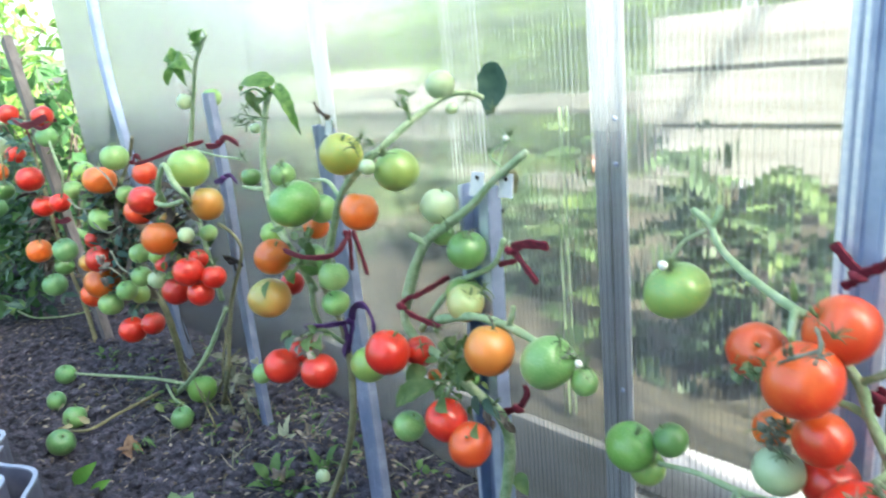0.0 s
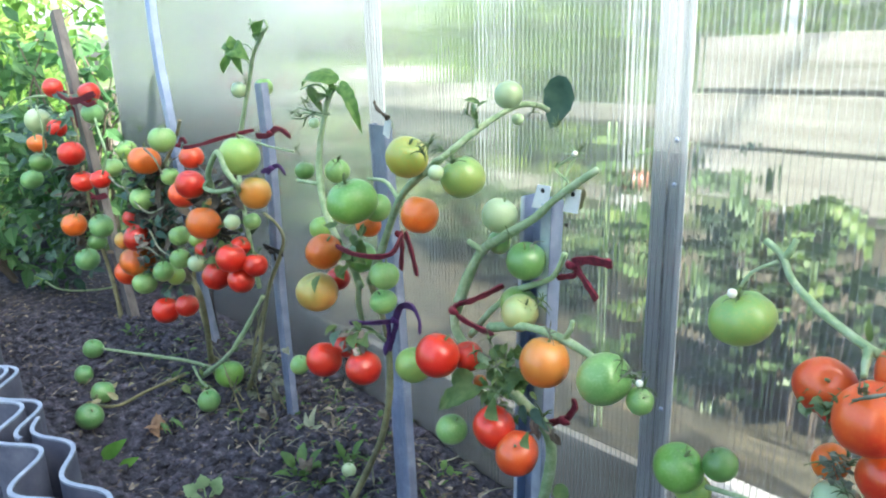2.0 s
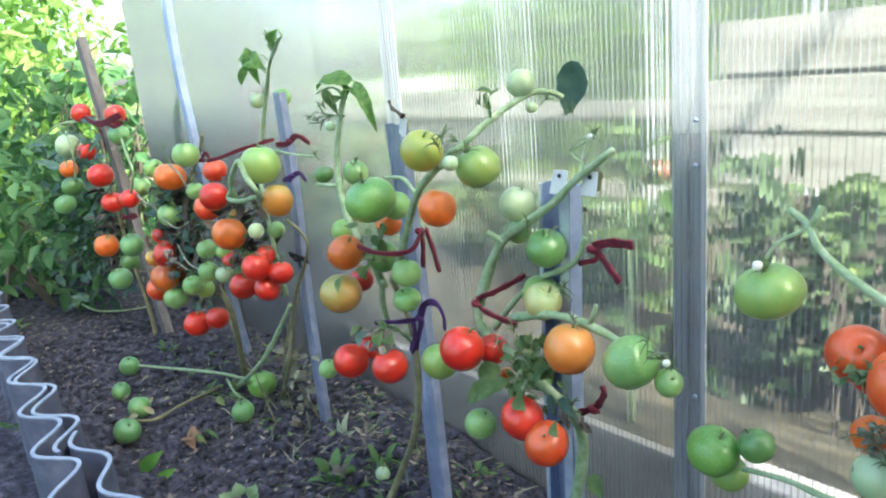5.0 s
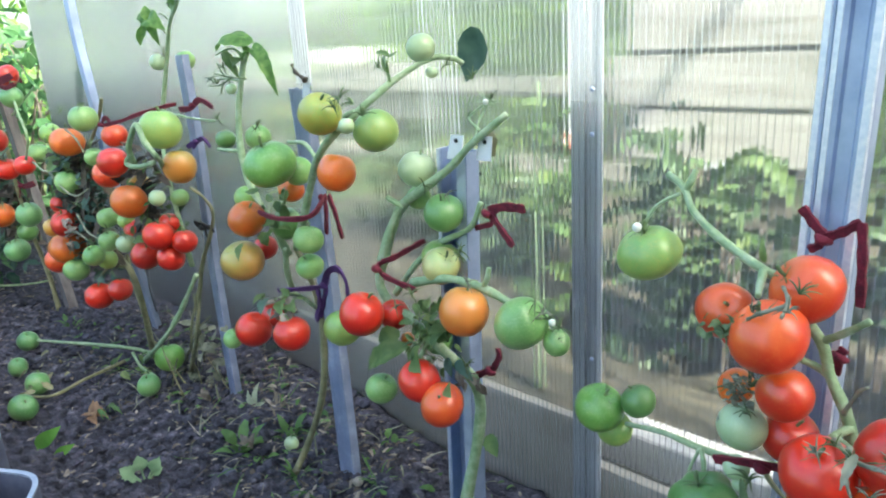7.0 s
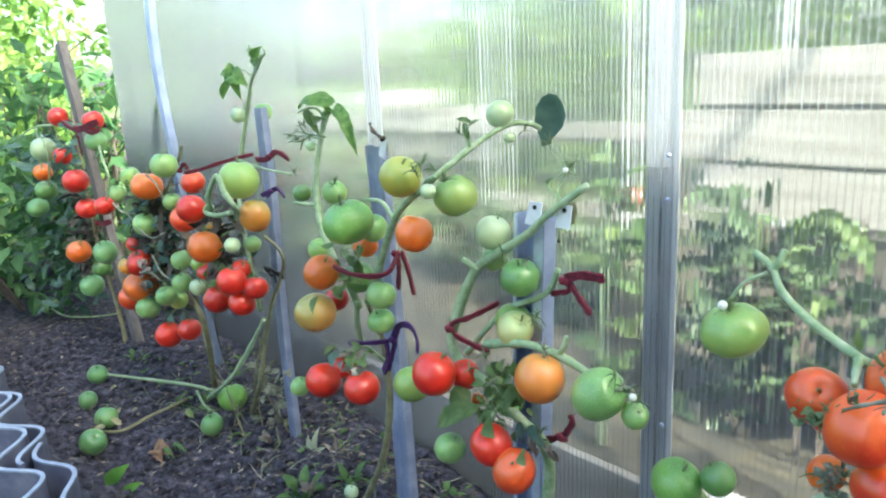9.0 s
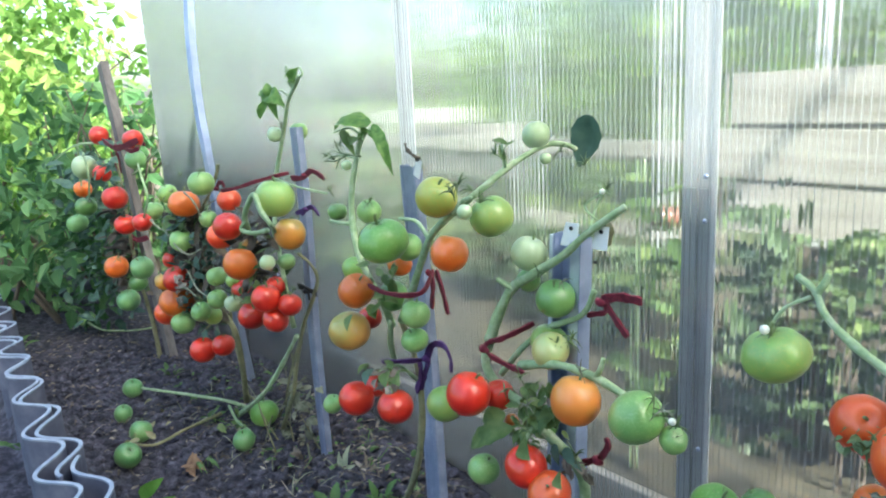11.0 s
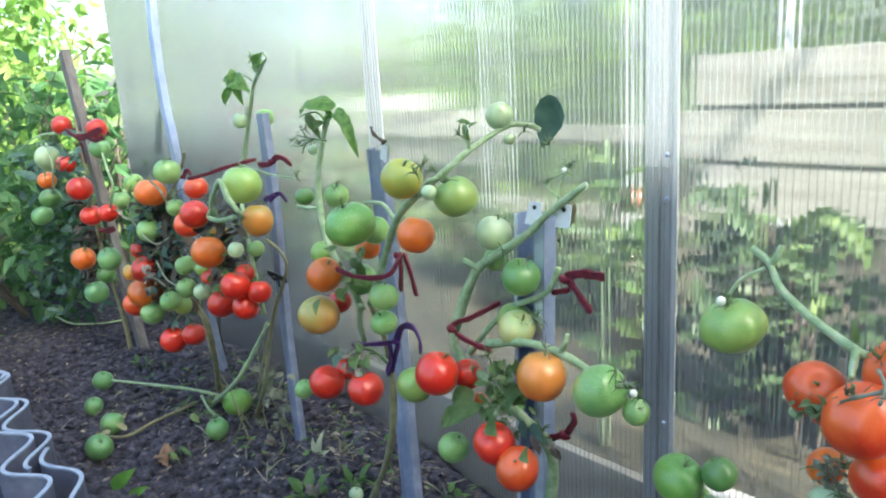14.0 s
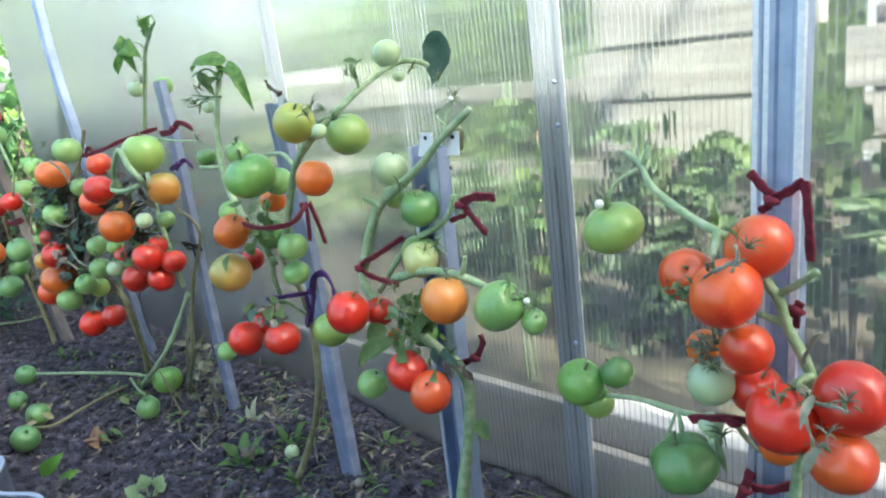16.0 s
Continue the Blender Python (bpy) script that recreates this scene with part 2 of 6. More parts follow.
DARK_HOLE = surface("dark_hole", [(0.3, (0.01, 0.01, 0.012)), (0.7, (0.03, 0.03, 0.03))], 50, 0.9, 0.1)
# the last, pale stop paints glints and frays as specks on the maroon
MAROON = surface("maroon_cloth", [(0.3, (0.07, 0.005, 0.014)), (0.62, (0.17, 0.012, 0.03)), (0.70, (0.24, 0.03, 0.05)), (0.76, (0.55, 0.36, 0.34))], 140, 0.9, 0.9, 500, depth=0.002)
PURPLE = surface("purple_cloth", [(0.3, (0.040, 0.012, 0.085)), (0.7, (0.095, 0.030, 0.17))], 140, 0.85, 0.8, 500, depth=0.002)
WOOD = surface("weathered_grey_wood", [(0.3, (0.085, 0.08, 0.076)), (0.7, (0.21, 0.195, 0.185))], 9, 0.85, 0.6, stretch=(6, 6, 0.8), depth=0.003)
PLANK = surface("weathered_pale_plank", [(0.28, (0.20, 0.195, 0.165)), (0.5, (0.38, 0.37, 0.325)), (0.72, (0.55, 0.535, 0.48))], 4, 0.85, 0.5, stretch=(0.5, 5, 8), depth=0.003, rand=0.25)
# the next two repeat the plank with sun, then shade, put into the colour
SUNLIT_PLANK = surface("pale_sunlit_plank", [(0.25, (0.30, 0.28, 0.25)), (0.5, (0.44, 0.42, 0.37)), (0.8, (0.58, 0.56, 0.50))], 5, 0.85, 0.5, stretch=(0.5, 5, 8), depth=0.003, rand=0.2)
SHADED_PLANK = surface("grey_shaded_plank", [(0.25, (0.15, 0.142, 0.11)), (0.5, (0.225, 0.21, 0.165)), (0.8, (0.32, 0.30, 0.245))], 5, 0.85, 0.5, stretch=(0.5, 5, 8), depth=0.003, rand=0.25)
TAN_STONE = surface("tan_stone", [(0.3, (0.28, 0.25, 0.20)), (0.7, (0.44, 0.41, 0.34))], 60, 0.85, 0.5)
SLATE = surface("grey_fibre_cement", [(0.3, (0.045, 0.054, 0.086)), (0.5, (0.072, 0.084, 0.124)), (0.75, (0.125, 0.136, 0.178))], 14, 0.8, 0.5, 220, depth=0.0015)
SOIL = surface("dark_soil", [(0.28, (0.0130, 0.0138, 0.020)), (0.48, (0.044, 0.045, 0.065)), (0.64, (0.108, 0.110, 0.148)), (0.78, (0.235, 0.238, 0.28))], 40, 0.92, 1.0, 240, depth=0.010)
MULCH = surface("dry_straw_mulch", [(0.3, (0.026, 0.025, 0.016)), (0.5, (0.055, 0.052, 0.032)), (0.75, (0.155, 0.135, 0.09))], 24, 0.9, 0.9, 60, stretch=(0.4, 1.5, 1), depth=0.01)
GRASS_GROUND = surface("grassy_earth", [(0.3, (0.05, 0.07, 0.025)), (0.55, (0.09, 0.13, 0.035)), (0.8, (0.20, 0.19, 0.11))], 2.2, 0.9, 0.8, 40, depth=0.03)
PLASTER = surface("pale_house_plaster", [(0.3, (0.50, 0.48, 0.44)), (0.7, (0.62, 0.60, 0.56))], 1.5, 0.85, 0.3, 60, depth=0.003)
ROOFING = surface("dull_red_roofing", [(0.3, (0.16, 0.06, 0.045)), (0.7, (0.25, 0.10, 0.075))], 2, 0.8, 0.4, 40)


def polycarbonate(name, milk_low, milk_high):
    """Clear twin-wall sheet: bends light across its upright channels, glints, and is a little milky, the bluish milk
    also imitating reflected sky.
    """
    m, n, l, b = nodes_of(name)
    n.remove(b)
    co = n.new("ShaderNodeTexCoord")
    wv = n.new("ShaderNodeTexWave")
    wv.wave_type, wv.bands_direction, wv.wave_profile = "BANDS", "X", "SIN"
    wv.inputs["Scale"].default_value = 0.314 / 0.0105
    wv.inputs["Distortion"].default_value = 0.15
    l.new(co.outputs["Object"], wv.inputs["Vector"])
    bp = n.new("ShaderNodeBump")
    bp.inputs["Strength"].default_value, bp.inputs["Distance"].default_value = 1.0, 0.0001
    l.new(wv.outputs["Fac"], bp.inputs["Height"])
    ns = n.new("ShaderNodeTexNoise")
    mp = n.new("ShaderNodeMapping")
    mp.inputs["Scale"].default_value = (3, 3, 1.2)
    ns.inputs["Scale"].default_value, ns.inputs["Detail"].default_value = 2.0, 5
    l.new(co.outputs["Object"], mp.inputs["Vector"]), l.new(mp.outputs["Vector"], ns.inputs["Vector"])
    refr = n.new("ShaderNodeBsdfRefraction")
    refr.inputs["IOR"].default_value, refr.inputs["Roughness"].default_value = 1.35, 0.085
    refr.inputs["Color"].default_value = (0.95, 0.95, 0.945, 1)
    l.new(bp.outputs["Normal"], refr.inputs["Normal"])
    gl = n.new("ShaderNodeBsdfGlossy")
    gl.inputs["Roughness"].default_value = 0.12
    l.new(bp.outputs["Normal"], gl.inputs["Normal"])
    df = n.new("ShaderNodeBsdfTranslucent")
    df.inputs["Color"].default_value = (0.82, 0.88, 0.97, 1)
    dd = n.new("ShaderNodeBsdfDiffuse")
    dd.inputs["Color"].default_value = (0.80, 0.86, 0.95, 1)
    half = n.new("ShaderNodeMixShader")
    half.inputs["Fac"].default_value = 0.3
    l.new(df.outputs[0], half.inputs[1]), l.new(dd.outputs[0], half.inputs[2])
    milk = n.new("ShaderNodeMapRange")
    milk.inputs["From Min"].default_value, milk.inputs["From Max"].default_value = 0.35, 0.7
    milk.inputs["To Min"].default_value, milk.inputs["To Max"].default_value = milk_low, milk_high
    l.new(ns.outputs["Fac"], milk.inputs["Value"])
    m1 = n.new("ShaderNodeMixShader")
    l.new(milk.outputs["Result"], m1.inputs["Fac"])
    l.new(refr.outputs[0], m1.inputs[1]), l.new(half.outputs[0], m1.inputs[2])
    fr = n.new("ShaderNodeFresnel")
    fr.inputs["IOR"].default_value = 1.55
    m2 = n.new("ShaderNodeMixShader")
    l.new(fr.outputs[0], m2.inputs["Fac"])
    l.new(m1.outputs[0], m2.inputs[1]), l.new(gl.outputs[0], m2.inputs[2])
    l.new(m2.outputs[0], n["Material Output"].inputs["Surface"])
    return m


POLY = polycarbonate("ribbed_polycarbonate", 0.03, 0.075)
# extra milk paints the sky's reflection on the left panels
SKY_HAZE_POLY = polycarbonate("sky_haze_ribbed_polycarbonate", 0.045, 0.09)
ROOF_POLY = polycarbonate("rain_washed_polycarbonate", 0.01, 0.03)
RIB, rn, rl, rb = nodes_of("clear_rib_edge")
rb.inputs["Base Color"].default_value, rb.inputs["Roughness"].default_value = (0.44, 0.51, 0.55, 1), 0.3
clear, through_rib, rib_mix, rib_out = rn.new("ShaderNodeBsdfTransparent"), rn.new("ShaderNodeBsdfTranslucent"), rn.new("ShaderNodeMixShader"), rn.new("ShaderNodeMixShader")
through_rib.inputs["Color"].default_value = (0.50, 0.565, 0.58, 1)
rl.new(rb.outputs[0], rib_mix.inputs[1]), rl.new(through_rib.outputs[0], rib_mix.inputs[2])
rib_geo, rib_var = rn.new("ShaderNodeNewGeometry"), rn.new("ShaderNodeMapRange")
rib_var.inputs["To Min"].default_value, rib_var.inputs["To Max"].default_value = 0.13, 0.33
rl.new(rib_geo.outputs["Random Per Island"], rib_var.inputs["Value"]), rl.new(rib_var.outputs["Result"], rib_out.inputs["Fac"])
rl.new(clear.outputs[0], rib_out.inputs[1]), rl.new(rib_mix.outputs[0], rib_out.inputs[2])
rl.new(rib_out.outputs[0], rn["Material Output"].inputs["Surface"])
BASE_WOOD = surface("dirty_grey_base_board", [(0.3, (0.36, 0.32, 0.25)), (0.5, (0.46, 0.41, 0.335)), (0.75, (0.56, 0.51, 0.43))], 4, 0.85, 0.4, 60, stretch=(0.6, 3, 3), depth=0.002)
# white here carries the brightness of sun on the wood
SUNLIT_WOOD = surface("sunlit_white_wood", [(0.3, (0.50, 0.49, 0.46)), (0.6, (0.66, 0.65, 0.62))], 6, 0.7, 0.4, stretch=(0.5, 4, 4))


# ---- mesh helpers ----
def mesh_of(name, verts, faces, material, smooth=True):
    me = bpy.data.meshes.new(name)
    me.from_pydata([tuple(v) for v in verts], [], faces)
    me.materials.append(material)
    if smooth:
        me.shade_smooth()
    me.update()
    return me


def thing(name, at, label, category, group="", kind=""):
    ob = new(name)
    ob.empty_display_size = 0.05
    ob.location = at
    return tagged(ob, label, category, group, kind)


def part(name, me, parent, label="", m=None):
    """A mesh in the world's metres as a part of a thing that stands at its own place."""
    ob = new(name, me)
    ob.parent = parent
    base = Vector(parent.location) if parent.parent is None else Vector(parent.parent.location)
    ob.matrix_basis = m if m is not None else Matrix.Translation(-base)
    return tagged(ob, label) if label else ob


def catmull(points, steps=6):
    p = [Vector(q) for q in points]
    p = [p[0] * 2 - p[1]] + p + [p[-1] * 2 - p[-2]]
    out = []
    for i in range(1, len(p) - 2):
        for s in range(steps):
            t = s / steps
            out.append(0.5 * ((2 * p[i]) + (p[i + 1] - p[i - 1]) * t + (2 * p[i - 1] - 5 * p[i] + 4 * p[i + 1] - p[i + 2]) * t * t
                              + (3 * p[i] - p[i - 1] - 3 * p[i + 1] + p[i + 2]) * t ** 3))
    return out + [p[-2]]


def sweep(points, section, scale, steps=6, smooth_path=True, side=None):
    """Verts and faces of a closed section swept along a line. scale(u): size at u from 0 to 1. side: where the section's first axis points."""
    line = catmull(points, steps) if smooth_path and len(points) > 2 else [Vector(q) for q in points]
    verts, faces, k = [], [], len(section)
    ref = Vector(side) if side else None
    a = None
    for i, c in enumerate(line):
        d = (line[min(i + 1, len(line) - 1)] - line[max(i - 1, 0)]).normalized()
        if ref is not None:
            a = (ref - d * ref.dot(d)).normalized()
        else:
            a = d.orthogonal().normalized() if a is None else (a - d * a.dot(d)).normalized()
        b = d.cross(a)
        s = scale(i / (len(line) - 1))
        verts += [c + (a * x + b * y) * s for x, y in section]
        if i:
            o = (i - 1) * k
            faces += [(o + j, o + (j + 1) % k, o + k + (j + 1) % k, o + k + j) for j in range(k)]
    faces += [tuple(range(k))[::-1], tuple(range(len(verts) - k, len(verts)))]
    return verts, faces


def ring(n, rx=1.0, ry=1.0):
    return [(math.cos(2 * math.pi * i / n) * rx, math.sin(2 * math.pi * i / n) * ry) for i in range(n)]


def tube(name, points, r0, r1, material, knobs=0.0, seed=0, n=8):
    rnd = random.Random(seed)
    ph = rnd.random() * 6
    v, f = sweep(points, ring(n), lambda u: (r0 + (r1 - r0) * u) * (1 + knobs * math.sin(u * 23 + ph) * math.sin(u * 11 + ph)))
    return mesh_of(name, v, f, material)


def ribbon(name, points, width, thick, material, side=None):
    v, f = sweep(points, [(width / 2, thick / 2), (-width / 2, thick / 2), (-width / 2, -thick / 2), (width / 2, -thick / 2)],
                 lambda u: 1 + 0.12 * math.sin(u * 17), side=side)
    return mesh_of(name, v, f, material, False)


def joined(name, pieces, material, smooth=True):
    """One mesh out of several (verts, faces)."""
    vs, fs = [], []
    for v, f in pieces:
        o = len(vs)
        vs += list(v)
        fs += [tuple(i + o for i in q) for q in f]
    return mesh_of(name, vs, fs, material, smooth)


def box(lo, hi):
    (a, b, c), (d, e, g) = lo, hi
    v = [(a, b, c), (d, b, c), (d, e, c), (a, e, c), (a, b, g), (d, b, g), (d, e, g), (a, e, g)]
    return v, [(3, 2, 1, 0), (4, 5, 6, 7), (0, 1, 5, 4), (1, 2, 6, 5), (2, 3, 7, 6), (3, 0, 4, 7)]


def bevelled(lo, hi, w=0.004):
    bm = bmesh.new()
    v, f = box(lo, hi)
    vs = [bm.verts.new(p) for p in v]
    for q in f:
        bm.faces.new([vs[i] for i in q])
    bmesh.ops.bevel(bm, geom=bm.edges[:], offset=w, segments=1, affect="EDGES")
    bm.verts.index_update()
    out = [tuple(p.co) for p in bm.verts], [tuple(p.index for p in q.verts) for q in bm.faces]
    bm.free()
    return out


# ---- ground ----
def soil_height(x, y):
    n = noise.noise(Vector((x * 2.1, y * 2.1, 0.3))) * 0.014 + noise.noise(Vector((x * 9, y * 9, 4.1))) * 0.011
    n += abs(noise.noise(Vector((x * 26, y * 26, 7.7)))) * 0.018 + noise.noise(Vector((x * 55, y * 55, 2.2))) * 0.007
    ridge = min(1.0, max(0.0, (0.36 - y) / 0.13)) * min(1.0, max(0.0, (y - 0.15) / 0.05)) * min(1.0, max(0.0, (-0.75 - x) / 0.3))
    foot = min(1.0, max(0.0, (y - 0.78) / 0.15)) * min(1.0, max(0.0, (x + 1.35) / 0.35))
    return n + 0.07 * ridge * ridge * (3 - 2 * ridge) - 0.04 * foot * foot * (3 - 2 * foot)


def soil_bed():
    x0, x1, y0, y1, s = -4.6, 1.4, -0.7, 0.982, 0.0115
    nx, ny = int((x1 - x0) / s), int((y1 - y0) / s)
    verts = []
    for j in range(ny + 1):
        for i in range(nx + 1):
            x, y = x0 + s * i, y0 + s * j
            edge = min(1.0, min(i, j, nx - i) * s / 0.2)
            verts.append((x, y, soil_height(x, y) * edge - 0.003 * edge - 0.06 * (1 - edge)))
    faces = [(j * (nx + 1) + i, j * (nx + 1) + i + 1, (j + 1) * (nx + 1) + i + 1, (j + 1) * (nx + 1) + i) for j in range(ny) for i in range(nx)]
    ob = new("ground_bed", mesh_of("ground_bed", verts, faces, SOIL))
    tagged(ob, "dark crumbly garden soil of a tomato bed", "soil", kind="structure")


soil_bed()
far_v = [(-120, -120, -0.045), (120, -120, -0.045), (120, 160, -0.045), (-120, 160, -0.045)]
inner_v = [(-3.18, 0.99, -0.012), (1.2, 0.99, -0.012), (1.2, 3.25, -0.012), (-3.18, 3.25, -0.012)]
tagged(new("ground_inside", mesh_of("ground_inside", inner_v, [(0, 1, 2, 3)], MULCH, False)), "dry straw mulch on the floor inside the greenhouse", "mulch", kind="structure")
tagged(new("ground", mesh_of("ground", far_v, [(0, 1, 2, 3)], GRASS_GROUND, False)), "grassy earth of the garden reaching into the distance", "ground", kind="structure")

# ---- greenhouse ----
WALL_Y, WALL_LEFT, WALL_RIGHT, EAVES = 0.97, -3.19, 1.46, 1.55
POST_X = [-3.19, -2.17, -1.40, -0.63, 0.14, 0.91]
greenhouse = thing("greenhouse", (-0.9, WALL_Y, 0), "clear ribbed polycarbonate greenhouse with galvanised steel posts", "greenhouse", kind="structure")


def arch(x, u, inset=0.0):
    """A point of the greenhouse's outline: u from 0 at the near foot to 1 at the far foot."""
    span, side = 2.3, EAVES
    r = span / 2
    total = 2 * side + math.pi * r
    d = u * total
    if d < side:
        return Vector((x, WALL_Y + inset, d))
    if d > total - side:
        return Vector((x, WALL_Y + span - inset, total - d))
    a = (d - side) / r
    return Vector((x, WALL_Y + r - math.cos(a) * (r - inset), side + math.sin(a) * (r - inset)))


def sheet(x0, x1, u0, u1, steps, thick=0.006):
    rows = [(arch(x0, u0 + (u1 - u0) * i / steps), arch(x1, u0 + (u1 - u0) * i / steps)) for i in range(steps + 1)]
    back = [(arch(x0, u0 + (u1 - u0) * i / steps, thick), arch(x1, u0 + (u1 - u0) * i / steps, thick)) for i in range(steps + 1)]
    v = [p for r in rows for p in r] + [p for r in back for p in r]
    o, f = 2 * (steps + 1), []
    for i in range(steps):
        a = 2 * i
        f += [(a, a + 1, a + 3, a + 2), (o + a + 2, o + a + 3, o + a + 1, o + a), (a + 2, o + a + 2, o + a, a), (a + 1, o + a + 1, o + a + 3, a + 3)]
    f += [(0, o, o + 1, 1), (2 * steps, 2 * steps + 1, o + 2 * steps + 1, o + 2 * steps)]
    return v, f


U_EAVES = EAVES / (2 * EAVES + math.pi * 1.15)
for a, b in zip(POST_X, POST_X[1:]):
    ob = part("sheet", mesh_of("wall_sheet", *sheet(a + 0.001, b - 0.001, -0.01, U_EAVES, 1), SKY_HAZE_POLY if b < -1.0 else POLY, False), greenhouse)
    ob.visible_shadow = False
    ob = part("roof_sheet", mesh_of("roof_sheet", *sheet(a + 0.001, b - 0.001, U_EAVES + 0.0005, 1.0, 16), ROOF_POLY, False), greenhouse)
    ob.visible_shadow = False
ribs = []
x = WALL_LEFT + 0.005
while x < POST_X[-1]:
    ribs.append(box((x - 0.0005, WALL_Y + 0.0008, -0.05), (x + 0.0005, WALL_Y + 0.0052, EAVES)))
    x += 0.0105
tagged(part("ribs", joined("ribs", ribs, RIB, False), greenhouse), kind="stuff")
POST_SECTION = [(1, 0.0), (1, 0.0015), (0.6, 0.0015), (0.4, 0.003), (-0.4, 0.003), (-0.6, 0.0015), (-1, 0.0015), (-1, 0.0)]
for x in POST_X:
    # at x -0.63 the post's lit top and shaded foot are painted as two greys
    w, shade_top = 0.030, 0.745 if x == -0.63 else 0.0
    total = 2 * EAVES + math.pi * 1.15
    stops = [shade_top / total + (1 - shade_top / total) * i / 40 for i in range(41)]
    section = [(p * w, q) for p, q in POST_SECTION]
    v, f = sweep([arch(x - (0.003 if shade_top else 0.0), u, 0.0095) for u in stops], section, lambda u: 1.0, smooth_path=False, side=(1, 0, 0))
    post = part("post", mesh_of("post", v, f, POST_LIT if shade_top else POST_DIM, False), greenhouse)
    if shade_top:
        v, f = sweep([arch(x - 0.003, -0.015, 0.0095), arch(x - 0.003, (shade_top - 0.001) / total, 0.0095)], section, lambda u: 1.0, smooth_path=False, side=(1, 0, 0))
        part("lower_post", mesh_of("lower_post", v, f, POST_SHADED, False), greenhouse, "lower post with shade put into its darker grey")
        # pale strip paints the light on the post's right edge
        v, f = sweep([arch(x - 0.003, -0.015, 0.0068), arch(x - 0.003, (shade_top + 0.4) / total, 0.0068)], [(0.031, 0.0), (0.031, 0.002), (0.0225, 0.002), (0.0225, 0.0)], lambda u: 1.0, smooth_path=False, side=(1, 0, 0))
        part("flange", mesh_of("flange", v, f, POST_LIT, False), greenhouse, "flange along the post, light put into its pale colour")
    for z in (0.30, 0.694, 0.765, 1.2) if shade_top else (0.35, 1.25):
        v, f = sweep([(x + 0.012, WALL_Y + 0.0005, z), (x + 0.012, WALL_Y - 0.003, z)], ring(8), lambda u: 0.0046 - 0.0014 * u, smooth_path=False)
        part("screw", mesh_of("screw", v, f, OLD_STEEL), post, m=Matrix.Identity(4))
for a, b, top in ((WALL_LEFT, -0.656, 0.160), (-0.652, POST_X[-1], 0.080)):
    part("base_board", joined("base_board", [bevelled((a, WALL_Y + 0.0135, -0.12), (b, WALL_Y + 0.036, top), 0.002)], BASE_WOOD, False), greenhouse, "dirty grey brown base board behind the foot of the sheet")

# ---- steep-roofed house, unseen, added only to shade the bed ----
HOUSE_AT = Matrix.Translation((2.34, -0.18, 0)) @ Matrix.Rotation(SUN_AZIMUTH, 4, "Z")


def prism(outline, x0, x1):
    """A solid with the outline (y, z) between x0 and x1 of the house."""
    n = len(outline)
    v = [HOUSE_AT @ Vector((x, y, z)) for x in (x0, x1) for y, z in outline]
    return v, [tuple(range(n))[::-1], tuple(range(n, 2 * n))] + [(i, (i + 1) % n, n + (i + 1) % n, n + i) for i in range(n)]


def eave(z):
    return 0.342 + (3.59 - z) / 3.36


house = thing("house", (4, -3, 0), "unseen plastered house with a steep roof, added to shade the bed", "house")
part("wall", joined("house_wall", [prism([(-5.0, -0.08), (eave(0) - 0.05, -0.08), (eave(6.6) - 0.05, 6.6), (-3.2, 6.6)], 0.02, 5)], PLASTER, False), house)
part("roof", joined("house_roof", [prism([(eave(0) - 0.048, 0.05), (eave(0), 0.05), (eave(7.0), 7.0), (-3.2, 7.0), (-3.2, 6.602), (eave(6.602) - 0.048, 6.602)], 0, 5.2)], ROOFING, False), house)


# ---- stakes ----
def channel(width, depth, lip, wall=0.0012, groove=0.0, lip2=None):
    """Outline of a bent steel channel: the web along x, the flanges towards +y, then the lips."""
    h = width / 2
    web = [(-h, 0.0)]
    if groove:
        g = groove
        web = [(-h, g), (-h * 0.86, 0), (-h * 0.62, 0.1 * g), (-h * 0.56, g), (-h * 0.50, g), (-h * 0.42, 0.1 * g), (-h * 0.16, 0.35 * g), (-h * 0.06, g), (h * 0.44, 0.85 * g), (h * 0.54, 0.05 * g), (h * 0.88, 0)]
    web += [(h, groove)]
    lip2 = lip if lip2 is None else lip2
    outer = ([(-h + lip, depth)] if lip else []) + [(-h, depth)] + web + [(h, depth)] + ([(h - lip2, depth)] if lip else [])
    inner = ([(-h + lip, depth - wall)] if lip else []) + [(-h + wall, depth - (wall if lip else 0))]
    inner += [(max(-h + wall, min(h - wall, p)), q + wall) for p, q in web]
    inner += [(h - wall, depth - (wall if lip else 0))] + ([(h - lip2, depth - wall)] if lip else [])
    return outer + inner[::-1]


def stake(name, points, section, side, material, label, group="stakes", category="stake"):
    at = Vector(points[0])
    ob = thing(name, (at.x, at.y, 0), label, category, group)
    low = at + (at - Vector(points[1])).normalized() * 0.10
    v, f = sweep([low] + [Vector(p) for p in points], section, lambda u: 1.0, side=side, smooth_path=len(points) > 2, steps=5)
    part("profile", mesh_of("profile", v, f, material, False), ob)
    return ob


FRONT, OPEN = (1, 0, 0), (-1, 0, 0)
stake_a = stake("metal_stake", [(-0.282, 0.966, -0.000), (-0.217, 0.775, 0.265), (-0.210, 0.775, 0.668), (-0.205, 0.775, 0.928)], channel(0.054, 0.027, 0.006, groove=0.006), FRONT, SKY_BLUE_STEEL,
      "ribbed galvanised steel profile stake behind a tomato plant")


